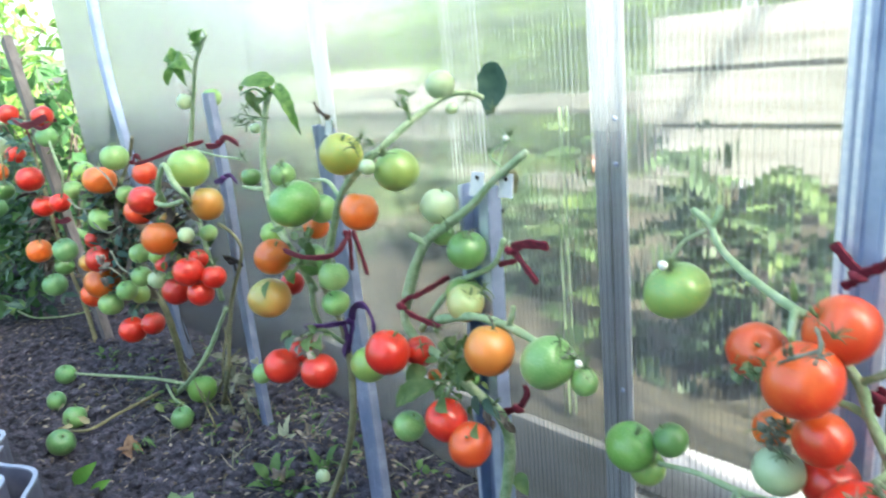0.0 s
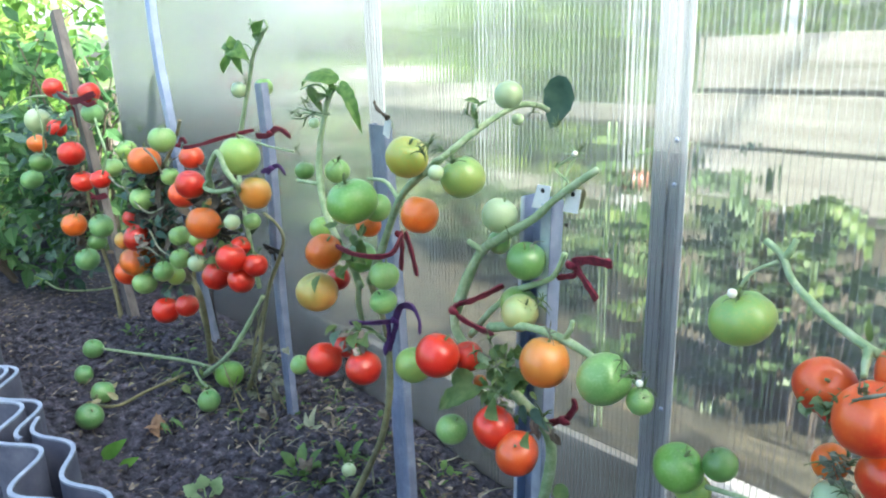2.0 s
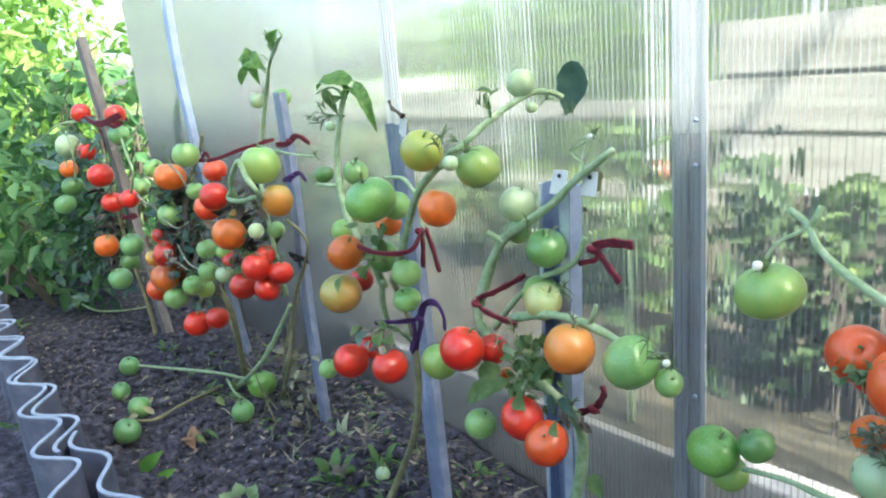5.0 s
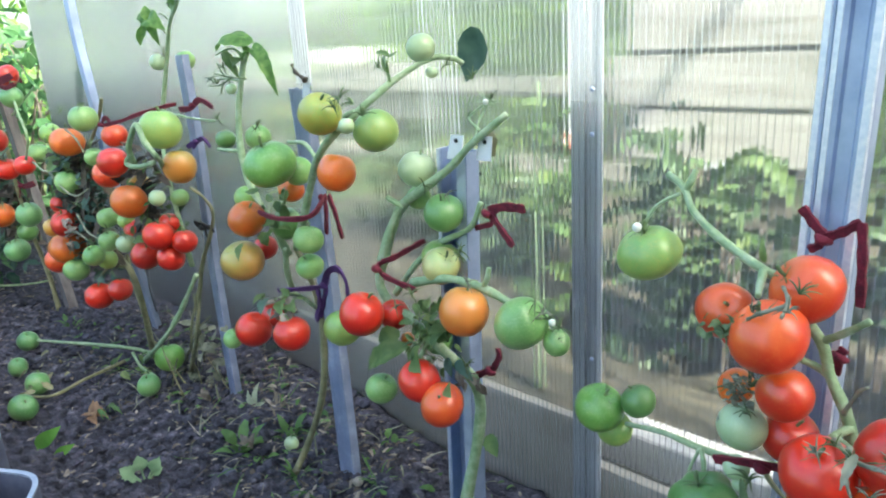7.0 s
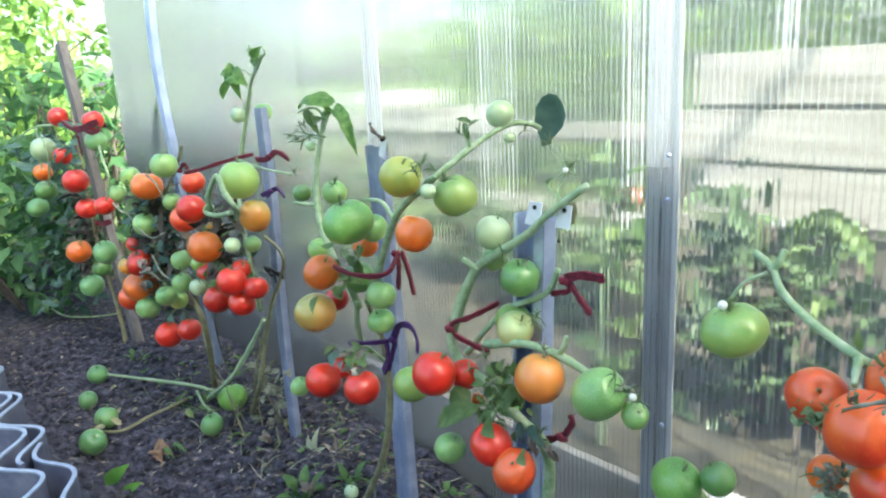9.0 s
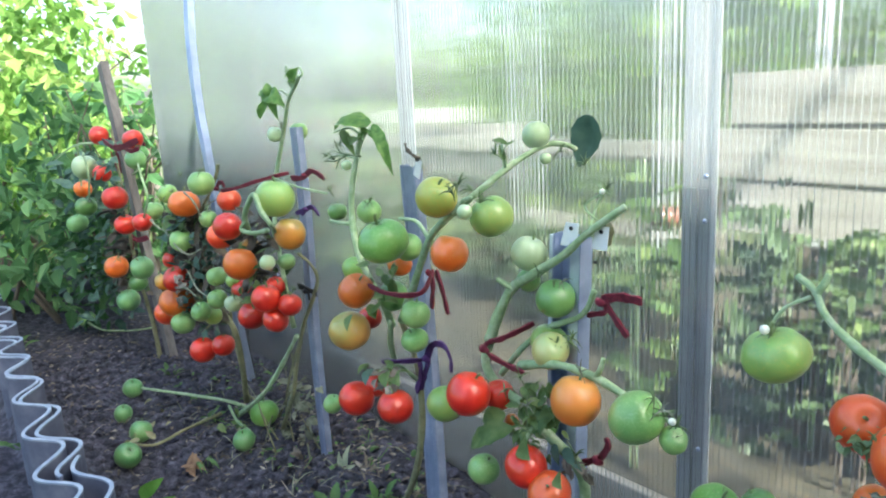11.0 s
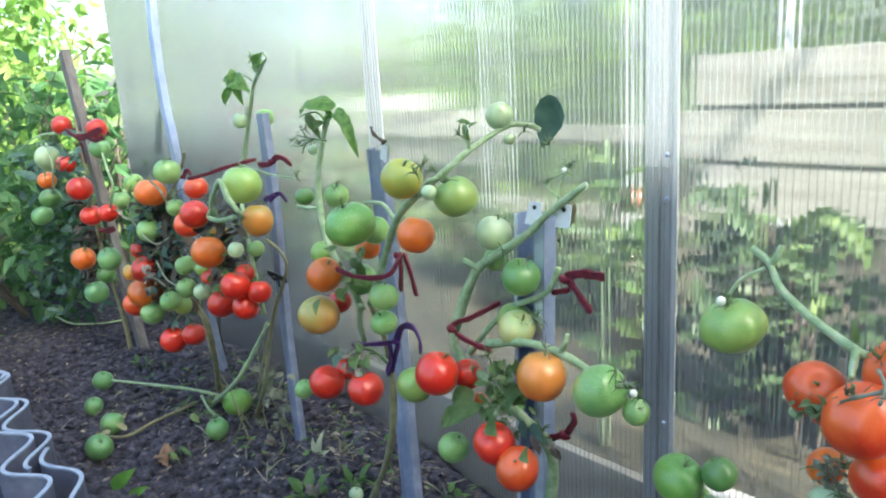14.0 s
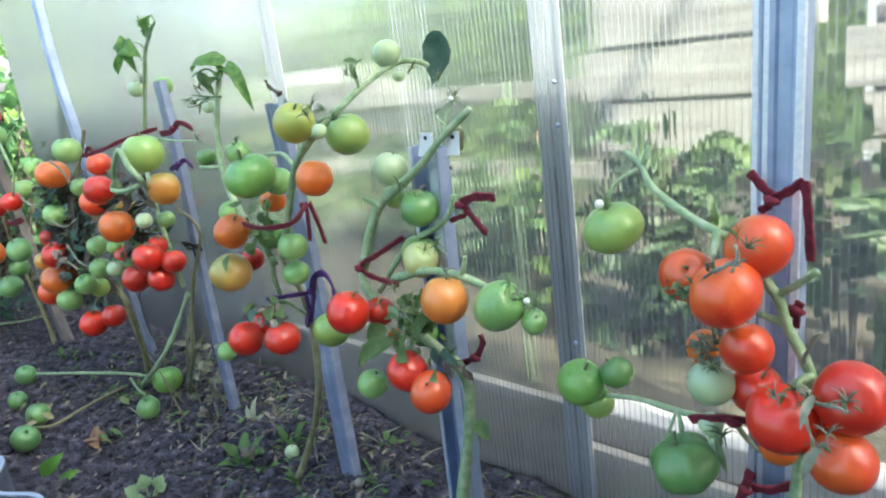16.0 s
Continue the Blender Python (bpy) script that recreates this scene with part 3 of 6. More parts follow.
def ridge(ob, points, x0, x1, y, name, label, side=FRONT, material=None):
    """A raised fold along a profile, between x0 and x1 of its section; its paler colour imitates reflected sky."""
    low = Vector(points[0]) + (Vector(points[0]) - Vector(points[1])).normalized() * 0.10
    w = (x1 - x0) / 2
    m_ = (x0 + x1) / 2
    sec = [(m_ - w, y + 0.002), (m_ - w * 0.7, y - 0.0012), (m_ + w * 0.7, y - 0.0012), (m_ + w, y + 0.002)]
    v, f = sweep([low] + [Vector(p) for p in points], sec, lambda u: 1.0, side=side, smooth_path=len(points) > 2, steps=5)
    part(name, mesh_of(name, v, f, material or STEEL, False), ob, label)


# pale strips paint the reflections of the profile's facets
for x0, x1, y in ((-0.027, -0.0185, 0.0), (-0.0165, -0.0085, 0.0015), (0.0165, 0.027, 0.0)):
    ridge(stake_a, [(-0.282, 0.966, -0.000), (-0.217, 0.775, 0.265), (-0.210, 0.775, 0.668), (-0.205, 0.775, 0.928)], x0, x1, y, "fold", "zinc fold with the sky's shine in its colour", FRONT, SKY_SHINE_ZINC)
stake_b = stake("metal_stake", [(-0.706, 0.740, -0.016), (-0.690, 0.735, 0.443), (-0.675, 0.730, 0.706)], channel(0.054, 0.026, 0.016, lip2=0.006), OPEN, SKY_BLUE_STEEL,
      "galvanised steel channel stake with two bent white tips")
ridge(stake_b, [(-0.706, 0.740, -0.016), (-0.690, 0.735, 0.443), (-0.675, 0.730, 0.706)], -0.0275, -0.0105, 0.0268, "lip", "zinc lip with the sky's shine in its colour", OPEN)
ridge(stake_b, [(-0.706, 0.740, -0.016), (-0.690, 0.735, 0.443), (-0.675, 0.730, 0.706)], 0.0215, 0.0275, 0.0268, "lip", "zinc lip with the sky's shine in its colour", OPEN)
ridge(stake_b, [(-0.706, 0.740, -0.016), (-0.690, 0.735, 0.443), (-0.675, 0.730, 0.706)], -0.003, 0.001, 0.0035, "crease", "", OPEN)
for lo, hi, w0, w1 in (((-0.616, 0.703, 0.696), (-0.606, 0.698, 0.730), 0.0125, 0.0110), ((-0.670, 0.703, 0.694), (-0.657, 0.698, 0.729), 0.0140, 0.0115)):
    v, f = sweep([Vector(lo), Vector(hi)], [(1, 0.0005), (-1, 0.0005), (-1, -0.0005), (1, -0.0005)], lambda u: 1.0, smooth_path=False, side=(1, 0, 0))
    axis_x = Vector((1, 0, 0))
    v = [Vector(lo if i < 4 else hi) + axis_x * ((w0 if i < 4 else w1) * (1 if i % 4 in (0, 3) else -1)) + Vector((0, 0.0006 if i % 4 < 2 else -0.0006, 0)) for i in range(8)]
    tip = part("bent_tip", mesh_of("bent_tip", v, f, WHITE_TIP, False), stake_b, "bare bright bent metal tab with a hole")
    c = Vector(hi) * 0.78 + Vector(lo) * 0.22 + Vector((0, -0.0012, 0))
    v, f = sweep([c, c + Vector((0, -0.0008, 0))], ring(10), lambda u: 0.0032, smooth_path=False)
    part("hole", mesh_of("hole", v, f, DARK_HOLE), tip, m=Matrix.Identity(4))
part("rusty_fold", ribbon("rusty_fold", [(-0.606, 0.706, 0.703), (-0.601, 0.706, 0.717), (-0.599, 0.704, 0.728), (-0.608, 0.703, 0.730)], 0.010, 0.0012, OLD_STEM), stake_b, "brown rusted fold beside the tab")
c = Vector((-0.622, 0.703, 0.678))
v, f = sweep([c, c + Vector((0, -0.001, 0))], ring(10), lambda u: 0.0028, smooth_path=False)
part("hole", mesh_of("hole", v, f, DARK_HOLE), stake_b)
stake_c = stake("metal_stake", [(-1.060, 0.736, 0.000), (-1.106, 0.765, 0.381), (-1.104, 0.750, 0.782)], channel(0.047, 0.02, 0.005, groove=0.002), FRONT, PALE_ZINC,
      "flat galvanised steel stake leaning in the soil")
v, f = sweep([(-1.063, 0.742, 0.765), (-1.043, 0.735, 0.799)], [(0.009, 0.0006), (-0.008, 0.0006), (-0.008, -0.0006), (0.008, -0.0006)], lambda u: 1.0, smooth_path=False, side=(1, 0, 0))
part("bent_tip", mesh_of("bent_tip", v, f, WHITE_TIP, False), stake_c, "bare bright bent metal tab")
part("wire_end", tube("wire_end", [(-1.040, 0.730, 0.800), (-1.059, 0.730, 0.809), (-1.078, 0.735, 0.816), (-1.083, 0.735, 0.827)], 0.0036, 0.0022, DARK_DRY, 0.7, 3), stake_c, "frayed dark twine end")
stake("metal_stake", [(-1.564, 0.763, 0.000), (-1.574, 0.765, 0.338), (-1.561, 0.765, 0.633), (-1.569, 0.765, 0.852)], channel(0.033, 0.018, 0.0, groove=0.002), FRONT, PALE_ZINC,
      "narrow galvanised steel stake driven into the soil")
stake("bent_stake", [(-2.180, 0.834, 0.000), (-2.058, 0.750, 0.405), (-2.025, 0.720, 0.742), (-2.053, 0.720, 0.909), (-2.078, 0.730, 1.096), (-2.112, 0.760, 1.283), (-2.164, 0.800, 1.416)], channel(0.029, 0.02, 0.004, groove=0.002), FRONT, SKY_BLUE_STEEL,
      "long galvanised steel stake with a bent upper end")
stake("wooden_stake", [(-2.606, 0.728, -0.000), (-2.723, 0.720, 0.434), (-2.776, 0.700, 0.858), (-2.846, 0.700, 1.082)], [(0.026, -0.014), (0.026, 0.014), (-0.026, 0.014), (-0.026, -0.014)], FRONT, WOOD,
      "weathered grey wooden stake at the end of the bed")

# ---- tomato plants ----
def tomato_shape(seed, lobes, depth, flat, rows=18, cols=28):
    rnd = random.Random(seed)
    ph, skew = rnd.random() * 6, (rnd.uniform(-0.06, 0.06), rnd.uniform(-0.06, 0.06))
    verts, faces = [(0, 0, 0.80 * flat)], []
    for i in range(1, rows):
        th = math.pi * i / rows
        for j in range(cols):
            a = 2 * math.pi * j / cols
            top = max(0.0, 1 - th / 1.5)
            r = 1 + depth * math.cos(lobes * a + ph) * (0.35 * math.sin(th) + top) * math.sin(th)
            r *= 1 + 0.035 * math.cos(2 * a + ph * 2) * math.sin(th)
            z = math.cos(th) * flat - 0.15 * flat * math.exp(-(th / 0.36) ** 2) + 0.03 * math.exp(-((math.pi - th) / 0.3) ** 2)
            s = math.sin(th) ** 0.97
            verts.append((s * r * math.cos(a) + skew[0] * z, s * r * math.sin(a) + skew[1] * z, z))
    verts.append((0, 0, -0.97 * flat))
    for j in range(cols):
        k = (j + 1) % cols
        faces.append((0, 1 + j, 1 + k))
        for i in range(rows - 2):
            o = 1 + i * cols
            faces.append((o + j, o + cols + j, o + cols + k, o + k))
        o = 1 + (rows - 2) * cols
        faces.append((o + j, len(verts) - 1, o + k))
    return verts, faces


SHAPES = [tomato_shape(1, 5, 0.025, 0.96), tomato_shape(2, 6, 0.035, 0.93), tomato_shape(3, 4, 0.02, 0.98), tomato_shape(4, 5, 0.03, 0.92), tomato_shape(5, 3, 0.015, 1.08), tomato_shape(8, 7, 0.055, 0.82)]
RIBBED = tomato_shape(6, 6, 0.16, 0.86, 20, 48)
FRUIT_MESH = {}


def calyx_mesh(seed, sepals):
    rnd = random.Random(seed)
    pieces = []
    for i in range(sepals):
        a = 2 * math.pi * i / sepals + rnd.uniform(-0.2, 0.2)
        ln, curl = rnd.uniform(0.34, 0.58), rnd.uniform(-0.05, 0.28)
        d = Vector((math.cos(a), math.sin(a), 0))
        pts = [Vector((0, 0, 0.74)) + d * 0.04, Vector((0, 0, 0.79)) + d * ln * 0.4, Vector((0, 0, 0.78 + curl * 0.5)) + d * ln * 0.8, Vector((0, 0, 0.72 + curl * 1.3)) + d * ln * 1.0]
        pieces.append(sweep(pts, [(0.045, 0.0), (0, 0.02), (-0.045, 0.0), (0, -0.012)], lambda u: 1.05 - u * 0.95, steps=3, side=d.cross(Vector((0, 0, 1)))))
    bend = Vector((rnd.uniform(-0.2, 0.2), rnd.uniform(-0.2, 0.2), 0))
    pieces.append(sweep([Vector((0, 0, 0.68)), Vector((0, 0, 0.95)) + bend * 0.3, Vector((0, 0, 1.12)) + bend], ring(6), lambda u: 0.045 + 0.02 * math.sin(u * 3), steps=3))
    return joined("calyx", pieces, CALYX)


CALYX_MESH = [calyx_mesh(s, n) for s, n in ((1, 5), (2, 6), (3, 5))]
FRUIT_RND = random.Random(7)


def fruit(plant, skin, at, r, axis=None, shape=None, calyx=True):
    """One tomato of a plant. axis: where its stem end points."""
    rnd = FRUIT_RND
    k = rnd.randrange(5) if shape is None else shape
    key = (k, skin)
    if key not in FRUIT_MESH:
        FRUIT_MESH[key] = mesh_of("tomato_" + skin, *(RIBBED if k == 9 else SHAPES[k]), SKIN[skin])
    ax = Vector(axis) if axis else Vector((rnd.uniform(-0.45, 0.45), rnd.uniform(-0.5, 0.25), 1))
    turn = ax.to_track_quat("Z", "Y").to_matrix().to_4x4()
    spin = Matrix.Rotation(rnd.random() * 6.28, 4, "Z")
    grow = r * 0.985
    ob = part("tomato", FRUIT_MESH[key], plant, m=Matrix.Translation(Vector(at) - Vector(plant.location)) @ turn @ spin @ Matrix.Diagonal((grow, grow, grow, 1)))
    if calyx:
        c = new("calyx", CALYX_MESH[rnd.randrange(3)])
        c.parent = ob
    return ob


def leaf_shape(base, tip, ratio, droop=0.25, fold=0.25, teeth=0.12, rows=9, up=(0, -0.6, 0.8)):
    """A pointed leaf with a folded midrib and a toothed edge."""
    a, b = Vector(base), Vector(tip)
    d = b - a
    ln = d.length
    d.normalize()
    nrm = Vector(up)
    nrm = (nrm - d * nrm.dot(d)).normalized()
    s = d.cross(nrm)
    verts, faces = [], []
    for i in range(rows + 1):
        t = i / rows
        w = ratio * ln * 0.5 * (math.sin(math.pi * min(1, t * 0.96 + 0.04)) ** 0.75) * (1.25 - 0.65 * t) * (1 + (teeth if i % 2 else -teeth))
        w = max(w, 0.0006)
        c = a + d * ln * t + nrm * ln * droop * (math.sin(math.pi * t) * 0.5)
        verts += [c + s * w + nrm * (w * fold), c + s * w * 0.5 + nrm * (w * fold * 0.75), c, c - s * w * 0.5 + nrm * (w * fold * 0.75), c - s * w + nrm * (w * fold)]
        if i:
            o = (i - 1) * 5
            faces += [(o + j, o + j + 1, o + j + 6, o + j + 5) for j in range(4)]
    return verts, faces


def leaf(plant, base, tip, ratio=0.55, material=None, droop=0.25, fold=0.3, up=(0, -0.6, 0.8), label="", teeth=0.10):
    part("leaf", mesh_of("leaf", *leaf_shape(base, tip, ratio, droop, fold, teeth, up=up), material or LEAF), plant, label)


def stem(plant, points, r0, r1=None, material=None, knobs=0.12):
    part("stem", tube("stem", points, r0, r0 if r1 is None else r1, material or STEM, knobs, len(points)), plant)


def sprig(plant, at, size, seed=0, material=None):
    """A withered flower truss: thin curled sepals round a bud."""
    rnd = random.Random(seed)
    c, pieces = Vector(at), []
    for i in range(7):
        d = Vector((rnd.uniform(-1, 1), rnd.uniform(-0.5, 0.5), rnd.uniform(-0.7, 1))).normalized() * size * rnd.uniform(0.6, 1.1)
        pieces.append(sweep([c, c + d * 0.5 + Vector((0, 0, size * 0.15)), c + d], ring(5), lambda u: size * (0.07 - 0.05 * u), steps=3))
    part("flower_truss", joined("flower_truss", pieces, material or CALYX), plant)


def star_flower(plant, at, size, sepals=8):
    """A spent flower: thin spread sepals round a pale heart, turned to the path."""
    c = Vector(at)
    face = Vector((0.70, -0.70, 0.15)).normalized()
    u = face.cross(Vector((0, 0, 1))).normalized()
    w = u.cross(face)
    pieces = []
    for i in range(sepals):
        a = 2 * math.pi * i / sepals + 0.25 * math.sin(i * 2.3)
        d = (u * math.cos(a) + w * math.sin(a)) * size * (0.8 + 0.25 * math.sin(i * 1.7))
        pieces.append(sweep([c, c + d * 0.5 + face * size * 0.12, c + d - face * size * 0.10], ring(5), lambda q: size * (0.075 - 0.05 * q), steps=3))
    part("flower_truss", joined("star_flower", pieces, STEM), plant)


def foliage(plant, name, centre, spread, count, size, material, seed):
    """Many small leaves round a point, each with its own bend."""
    rnd = random.Random(seed)
    pieces = []
    for i in range(count):
        b = Vector(centre) + Vector(tuple(max(-1.5, min(1.5, rnd.gauss(0, 1))) * q for q in spread))
        d = Vector((rnd.uniform(-1, 1), rnd.uniform(-1, 0.6), rnd.uniform(-1, 0.5))).normalized() * size * rnd.uniform(0.6, 1.3)
        pieces.append(leaf_shape(b, b + d, rnd.uniform(0.4, 0.65), rnd.uniform(-0.2, 0.4), 0.35, rows=5, up=(rnd.uniform(-0.5, 0.5), -0.5, 0.8)))
    part(name, joined(name, pieces, material), plant)


# the plant beside the ribbed stake
PA = thing("tomato_plant", (-0.22, 0.74, 0.0), "tomato plant with large red fruit tied to a ribbed steel stake", "tomato plant", "tomato plants")
stem(PA, [(-0.20, 0.735, -0.02), (-0.175, 0.730, 0.277), (-0.170, 0.725, 0.334), (-0.161, 0.720, 0.390), (-0.153, 0.715, 0.443), (-0.159, 0.710, 0.477), (-0.176, 0.710, 0.511), (-0.186, 0.710, 0.543), (-0.201, 0.710, 0.563)], 0.0068, 0.0058)
stem(PA, [(-0.186, 0.710, 0.548), (-0.167, 0.705, 0.563), (-0.146, 0.700, 0.582)], 0.0042, 0.0035)
stem(PA, [(-0.176, 0.710, 0.512), (-0.191, 0.710, 0.519), (-0.202, 0.700, 0.527)], 0.0045, 0.0035)
stem(PA, [(-0.201, 0.710, 0.563), (-0.227, 0.700, 0.604), (-0.240, 0.690, 0.617), (-0.263, 0.700, 0.623), (-0.300, 0.710, 0.640), (-0.331, 0.720, 0.661), (-0.347, 0.730, 0.682), (-0.369, 0.735, 0.695)], 0.0054, 0.0036)
stem(PA, [(-0.346, 0.730, 0.678), (-0.339, 0.730, 0.690), (-0.336, 0.735, 0.702)], 0.0045, 0.0035)
stem(PA, [(-0.351, 0.730, 0.675), (-0.372, 0.722, 0.662), (-0.383, 0.718, 0.645), (-0.384, 0.715, 0.634)], 0.0022, 0.002)
stem(PA, [(-0.219, 0.730, 0.379), (-0.258, 0.720, 0.375), (-0.305, 0.715, 0.375), (-0.354, 0.715, 0.378), (-0.407, 0.720, 0.368)], 0.0048, 0.0032)
stem(PA, [(-0.304, 0.712, 0.377), (-0.295, 0.700, 0.367), (-0.294, 0.700, 0.349)], 0.003)
stem(PA, [(-0.306, 0.712, 0.376), (-0.312, 0.700, 0.351), (-0.316, 0.700, 0.326)], 0.002)
stem(PA, [(-0.153, 0.710, 0.463), (-0.164, 0.690, 0.457), (-0.171, 0.675, 0.449)], 0.005, 0.003)
stem(PA, [(-0.164, 0.690, 0.458), (-0.143, 0.680, 0.456), (-0.123, 0.675, 0.452), (-0.109, 0.670, 0.461)], 0.0045, 0.003)
stem(PA, [(-0.126, 0.675, 0.452), (-0.120, 0.665, 0.431), (-0.117, 0.660, 0.416)], 0.003, 0.002)
stem(PA, [(-0.241, 0.690, 0.616), (-0.238, 0.675, 0.607), (-0.234, 0.660, 0.600)], 0.005, 0.003)
stem(PA, [(-0.238, 0.720, 0.378), (-0.225, 0.720, 0.360), (-0.209, 0.720, 0.346)], 0.004, 0.002, OLD_STEM)
fruit(PA, "lime", (-0.379, 0.715, 0.605), 0.0372, (-0.15, -0.25, 1), 5)
fruit(PA, "scarlet", (-0.200, 0.690, 0.605), 0.0353, (-0.6, -0.5, 0.55), 3)
fruit(PA, "scarlet", (-0.276, 0.690, 0.565), 0.0308, (0.3, -0.6, 0.5), 0)
fruit(PA, "red", (-0.271, 0.710, 0.533), 0.0167, None, 2, False)
fruit(PA, "scarlet", (-0.218, 0.650, 0.566), 0.0379, (-0.25, -0.35, 0.9), 1)
fruit(PA, "scarlet", (-0.205, 0.670, 0.499), 0.0279, (-0.5, 0.2, 0.8), 2)
fruit(PA, "orange", (-0.264, 0.700, 0.477), 0.0200, (0.7, -0.5, 0.3), 0)
fruit(PA, "pale", (-0.244, 0.670, 0.449), 0.0256, (0.2, 0.4, 0.9), 2)
fruit(PA, "red", (-0.205, 0.700, 0.437), 0.0287, (0.3, -0.3, 0.8), 0)
fruit(PA, "red", (-0.164, 0.655, 0.436), 0.0369, (0.05, -0.45, 0.9), 1)
fruit(PA, "red", (-0.150, 0.710, 0.416), 0.0199, None, 2, False)
fruit(PA, "red", (-0.106, 0.670, 0.467), 0.0361, (0.0, -0.75, 0.25), 3)
fruit(PA, "scarlet", (-0.110, 0.655, 0.405), 0.0332, (-0.2, -0.6, 0.6), 0)
fruit(PA, "orange", (-0.182, 0.700, 0.370), 0.0206, (0.2, 0.1, -1), 1, False)
fruit(PA, "grass", (-0.444, 0.715, 0.381), 0.0324, (0.35, -0.1, 0.8), 1)
fruit(PA, "deep", (-0.396, 0.730, 0.400), 0.0218, (-0.5, -0.1, 0.8), 2)
fruit(PA, "lime", (-0.433, 0.735, 0.345), 0.0244, None, 3, False)
fruit(PA, "deep", (-0.283, 0.680, 0.329), 0.0400, (-0.25, -0.2, 1), 9)
fruit(PA, "pale", (-0.258, 0.700, 0.378), 0.0146, (0, -0.3, 1), 0)
fruit(PA, "pale", (-0.253, 0.700, 0.358), 0.0093, (0.3, -0.1, -1), 2)
foliage(PA, "dried_flower", (-0.249, 0.668, 0.484), (0.007, 0.006, 0.016), 34, 0.013, WITHERED, 611)
foliage(PA, "dried_flower", (-0.268, 0.652, 0.563), (0.010, 0.004, 0.006), 14, 0.014, CALYX, 612)
sprig(PA, (-0.259, 0.650, 0.558), 0.022, 5)
sprig(PA, (-0.249, 0.660, 0.532), 0.018, 6)
sprig(PA, (-0.259, 0.680, 0.485), 0.024, 7)
sprig(PA, (-0.243, 0.680, 0.492), 0.022, 17)
sprig(PA, (-0.126, 0.650, 0.403), 0.025, 8)
sprig(PA, (-0.240, 0.690, 0.375), 0.022, 9)
sprig(PA, (-0.385, 0.710, 0.638), 0.014, 11)
leaf(PA, (-0.248, 0.690, 0.373), (-0.236, 0.690, 0.325), 0.18, CALYX)
leaf(PA, (-0.241, 0.690, 0.625), (-0.245, 0.690, 0.649), 0.3, LEAF)

for i, q in enumerate(((-0.245, 0.635, 0.576), (-0.228, 0.630, 0.596), (-0.187, 0.600, 0.615), (-0.185, 0.620, 0.626), (-0.249, 0.660, 0.502), (-0.245, 0.665, 0.488), (-0.132, 0.630, 0.475), (-0.094, 0.600, 0.500), (-0.122, 0.620, 0.433), (-0.149, 0.640, 0.479), (-0.154, 0.600, 0.490), (-0.109, 0.600, 0.463), (-0.233, 0.650, 0.480))):
    sprig(PA, q, 0.016, 400 + i, WITHERED if i % 3 else CALYX)
for q in ([(-0.159, 0.700, 0.481), (-0.146, 0.690, 0.513), (-0.137, 0.680, 0.525)], [(-0.155, 0.660, 0.473), (-0.130, 0.635, 0.473), (-0.105, 0.610, 0.487), (-0.093, 0.600, 0.490)], [(-0.137, 0.640, 0.482), (-0.133, 0.620, 0.463), (-0.120, 0.600, 0.450)], [(-0.220, 0.680, 0.611), (-0.194, 0.620, 0.617), (-0.192, 0.600, 0.608)], [(-0.195, 0.620, 0.612), (-0.215, 0.620, 0.601), (-0.232, 0.630, 0.587)]):
    stem(PA, q, 0.0024, 0.0015, WITHERED, 0.4)
leaf(PA, (-0.129, 0.630, 0.483), (-0.132, 0.600, 0.461), 0.25, WITHERED)
leaf(PA, (-0.121, 0.620, 0.436), (-0.132, 0.610, 0.401), 0.3, WITHERED)

WHITE_BUD = surface("white_bud", [(0.3, (0.62, 0.66, 0.52)), (0.7, (0.80, 0.82, 0.72))], 60, 0.6, 0.2)
BUD_SHAPE = tomato_shape(14, 4, 0.05, 1.0, 8, 10)


def bud(plant, at, r):
    part("bud", mesh_of("bud", [Vector(at) + Vector(p) * r for p in BUD_SHAPE[0]], BUD_SHAPE[1], WHITE_BUD), plant, "small white flower remnant")


bud(PA, (-0.381, 0.690, 0.641), 0.0056)

# the plant beside the channel stake with bent tips
PB = thing("tomato_plant", (-0.64, 0.70, 0.0), "tomato plant with red, orange and green fruit tied with maroon cloth", "tomato plant", "tomato plants")
stem(PB, [(-0.699, 0.700, 0.076), (-0.671, 0.700, 0.177), (-0.649, 0.700, 0.263), (-0.641, 0.700, 0.327), (-0.647, 0.690, 0.371), (-0.682, 0.675, 0.406), (-0.734, 0.665, 0.447), (-0.789, 0.665, 0.467), (-0.810, 0.665, 0.495), (-0.803, 0.670, 0.530)], 0.0098, 0.0072)
stem(PB, [(-0.803, 0.670, 0.530), (-0.787, 0.675, 0.575), (-0.760, 0.680, 0.621), (-0.721, 0.680, 0.647), (-0.663, 0.685, 0.685), (-0.627, 0.690, 0.718), (-0.572, 0.700, 0.759)], 0.0092, 0.0048)
stem(PB, [(-0.754, 0.678, 0.620), (-0.765, 0.670, 0.629), (-0.776, 0.665, 0.636)], 0.005, 0.004)
stem(PB, [(-0.780, 0.670, 0.481), (-0.741, 0.680, 0.532), (-0.700, 0.690, 0.570), (-0.641, 0.695, 0.600), (-0.621, 0.700, 0.639)], 0.005, 0.004)
stem(PB, [(-0.728, 0.660, 0.513), (-0.652, 0.655, 0.536), (-0.594, 0.655, 0.537), (-0.542, 0.655, 0.526), (-0.519, 0.655, 0.512)], 0.0068, 0.005)
stem(PB, [(-0.584, 0.655, 0.538), (-0.572, 0.650, 0.555), (-0.568, 0.650, 0.569)], 0.0045, 0.003)
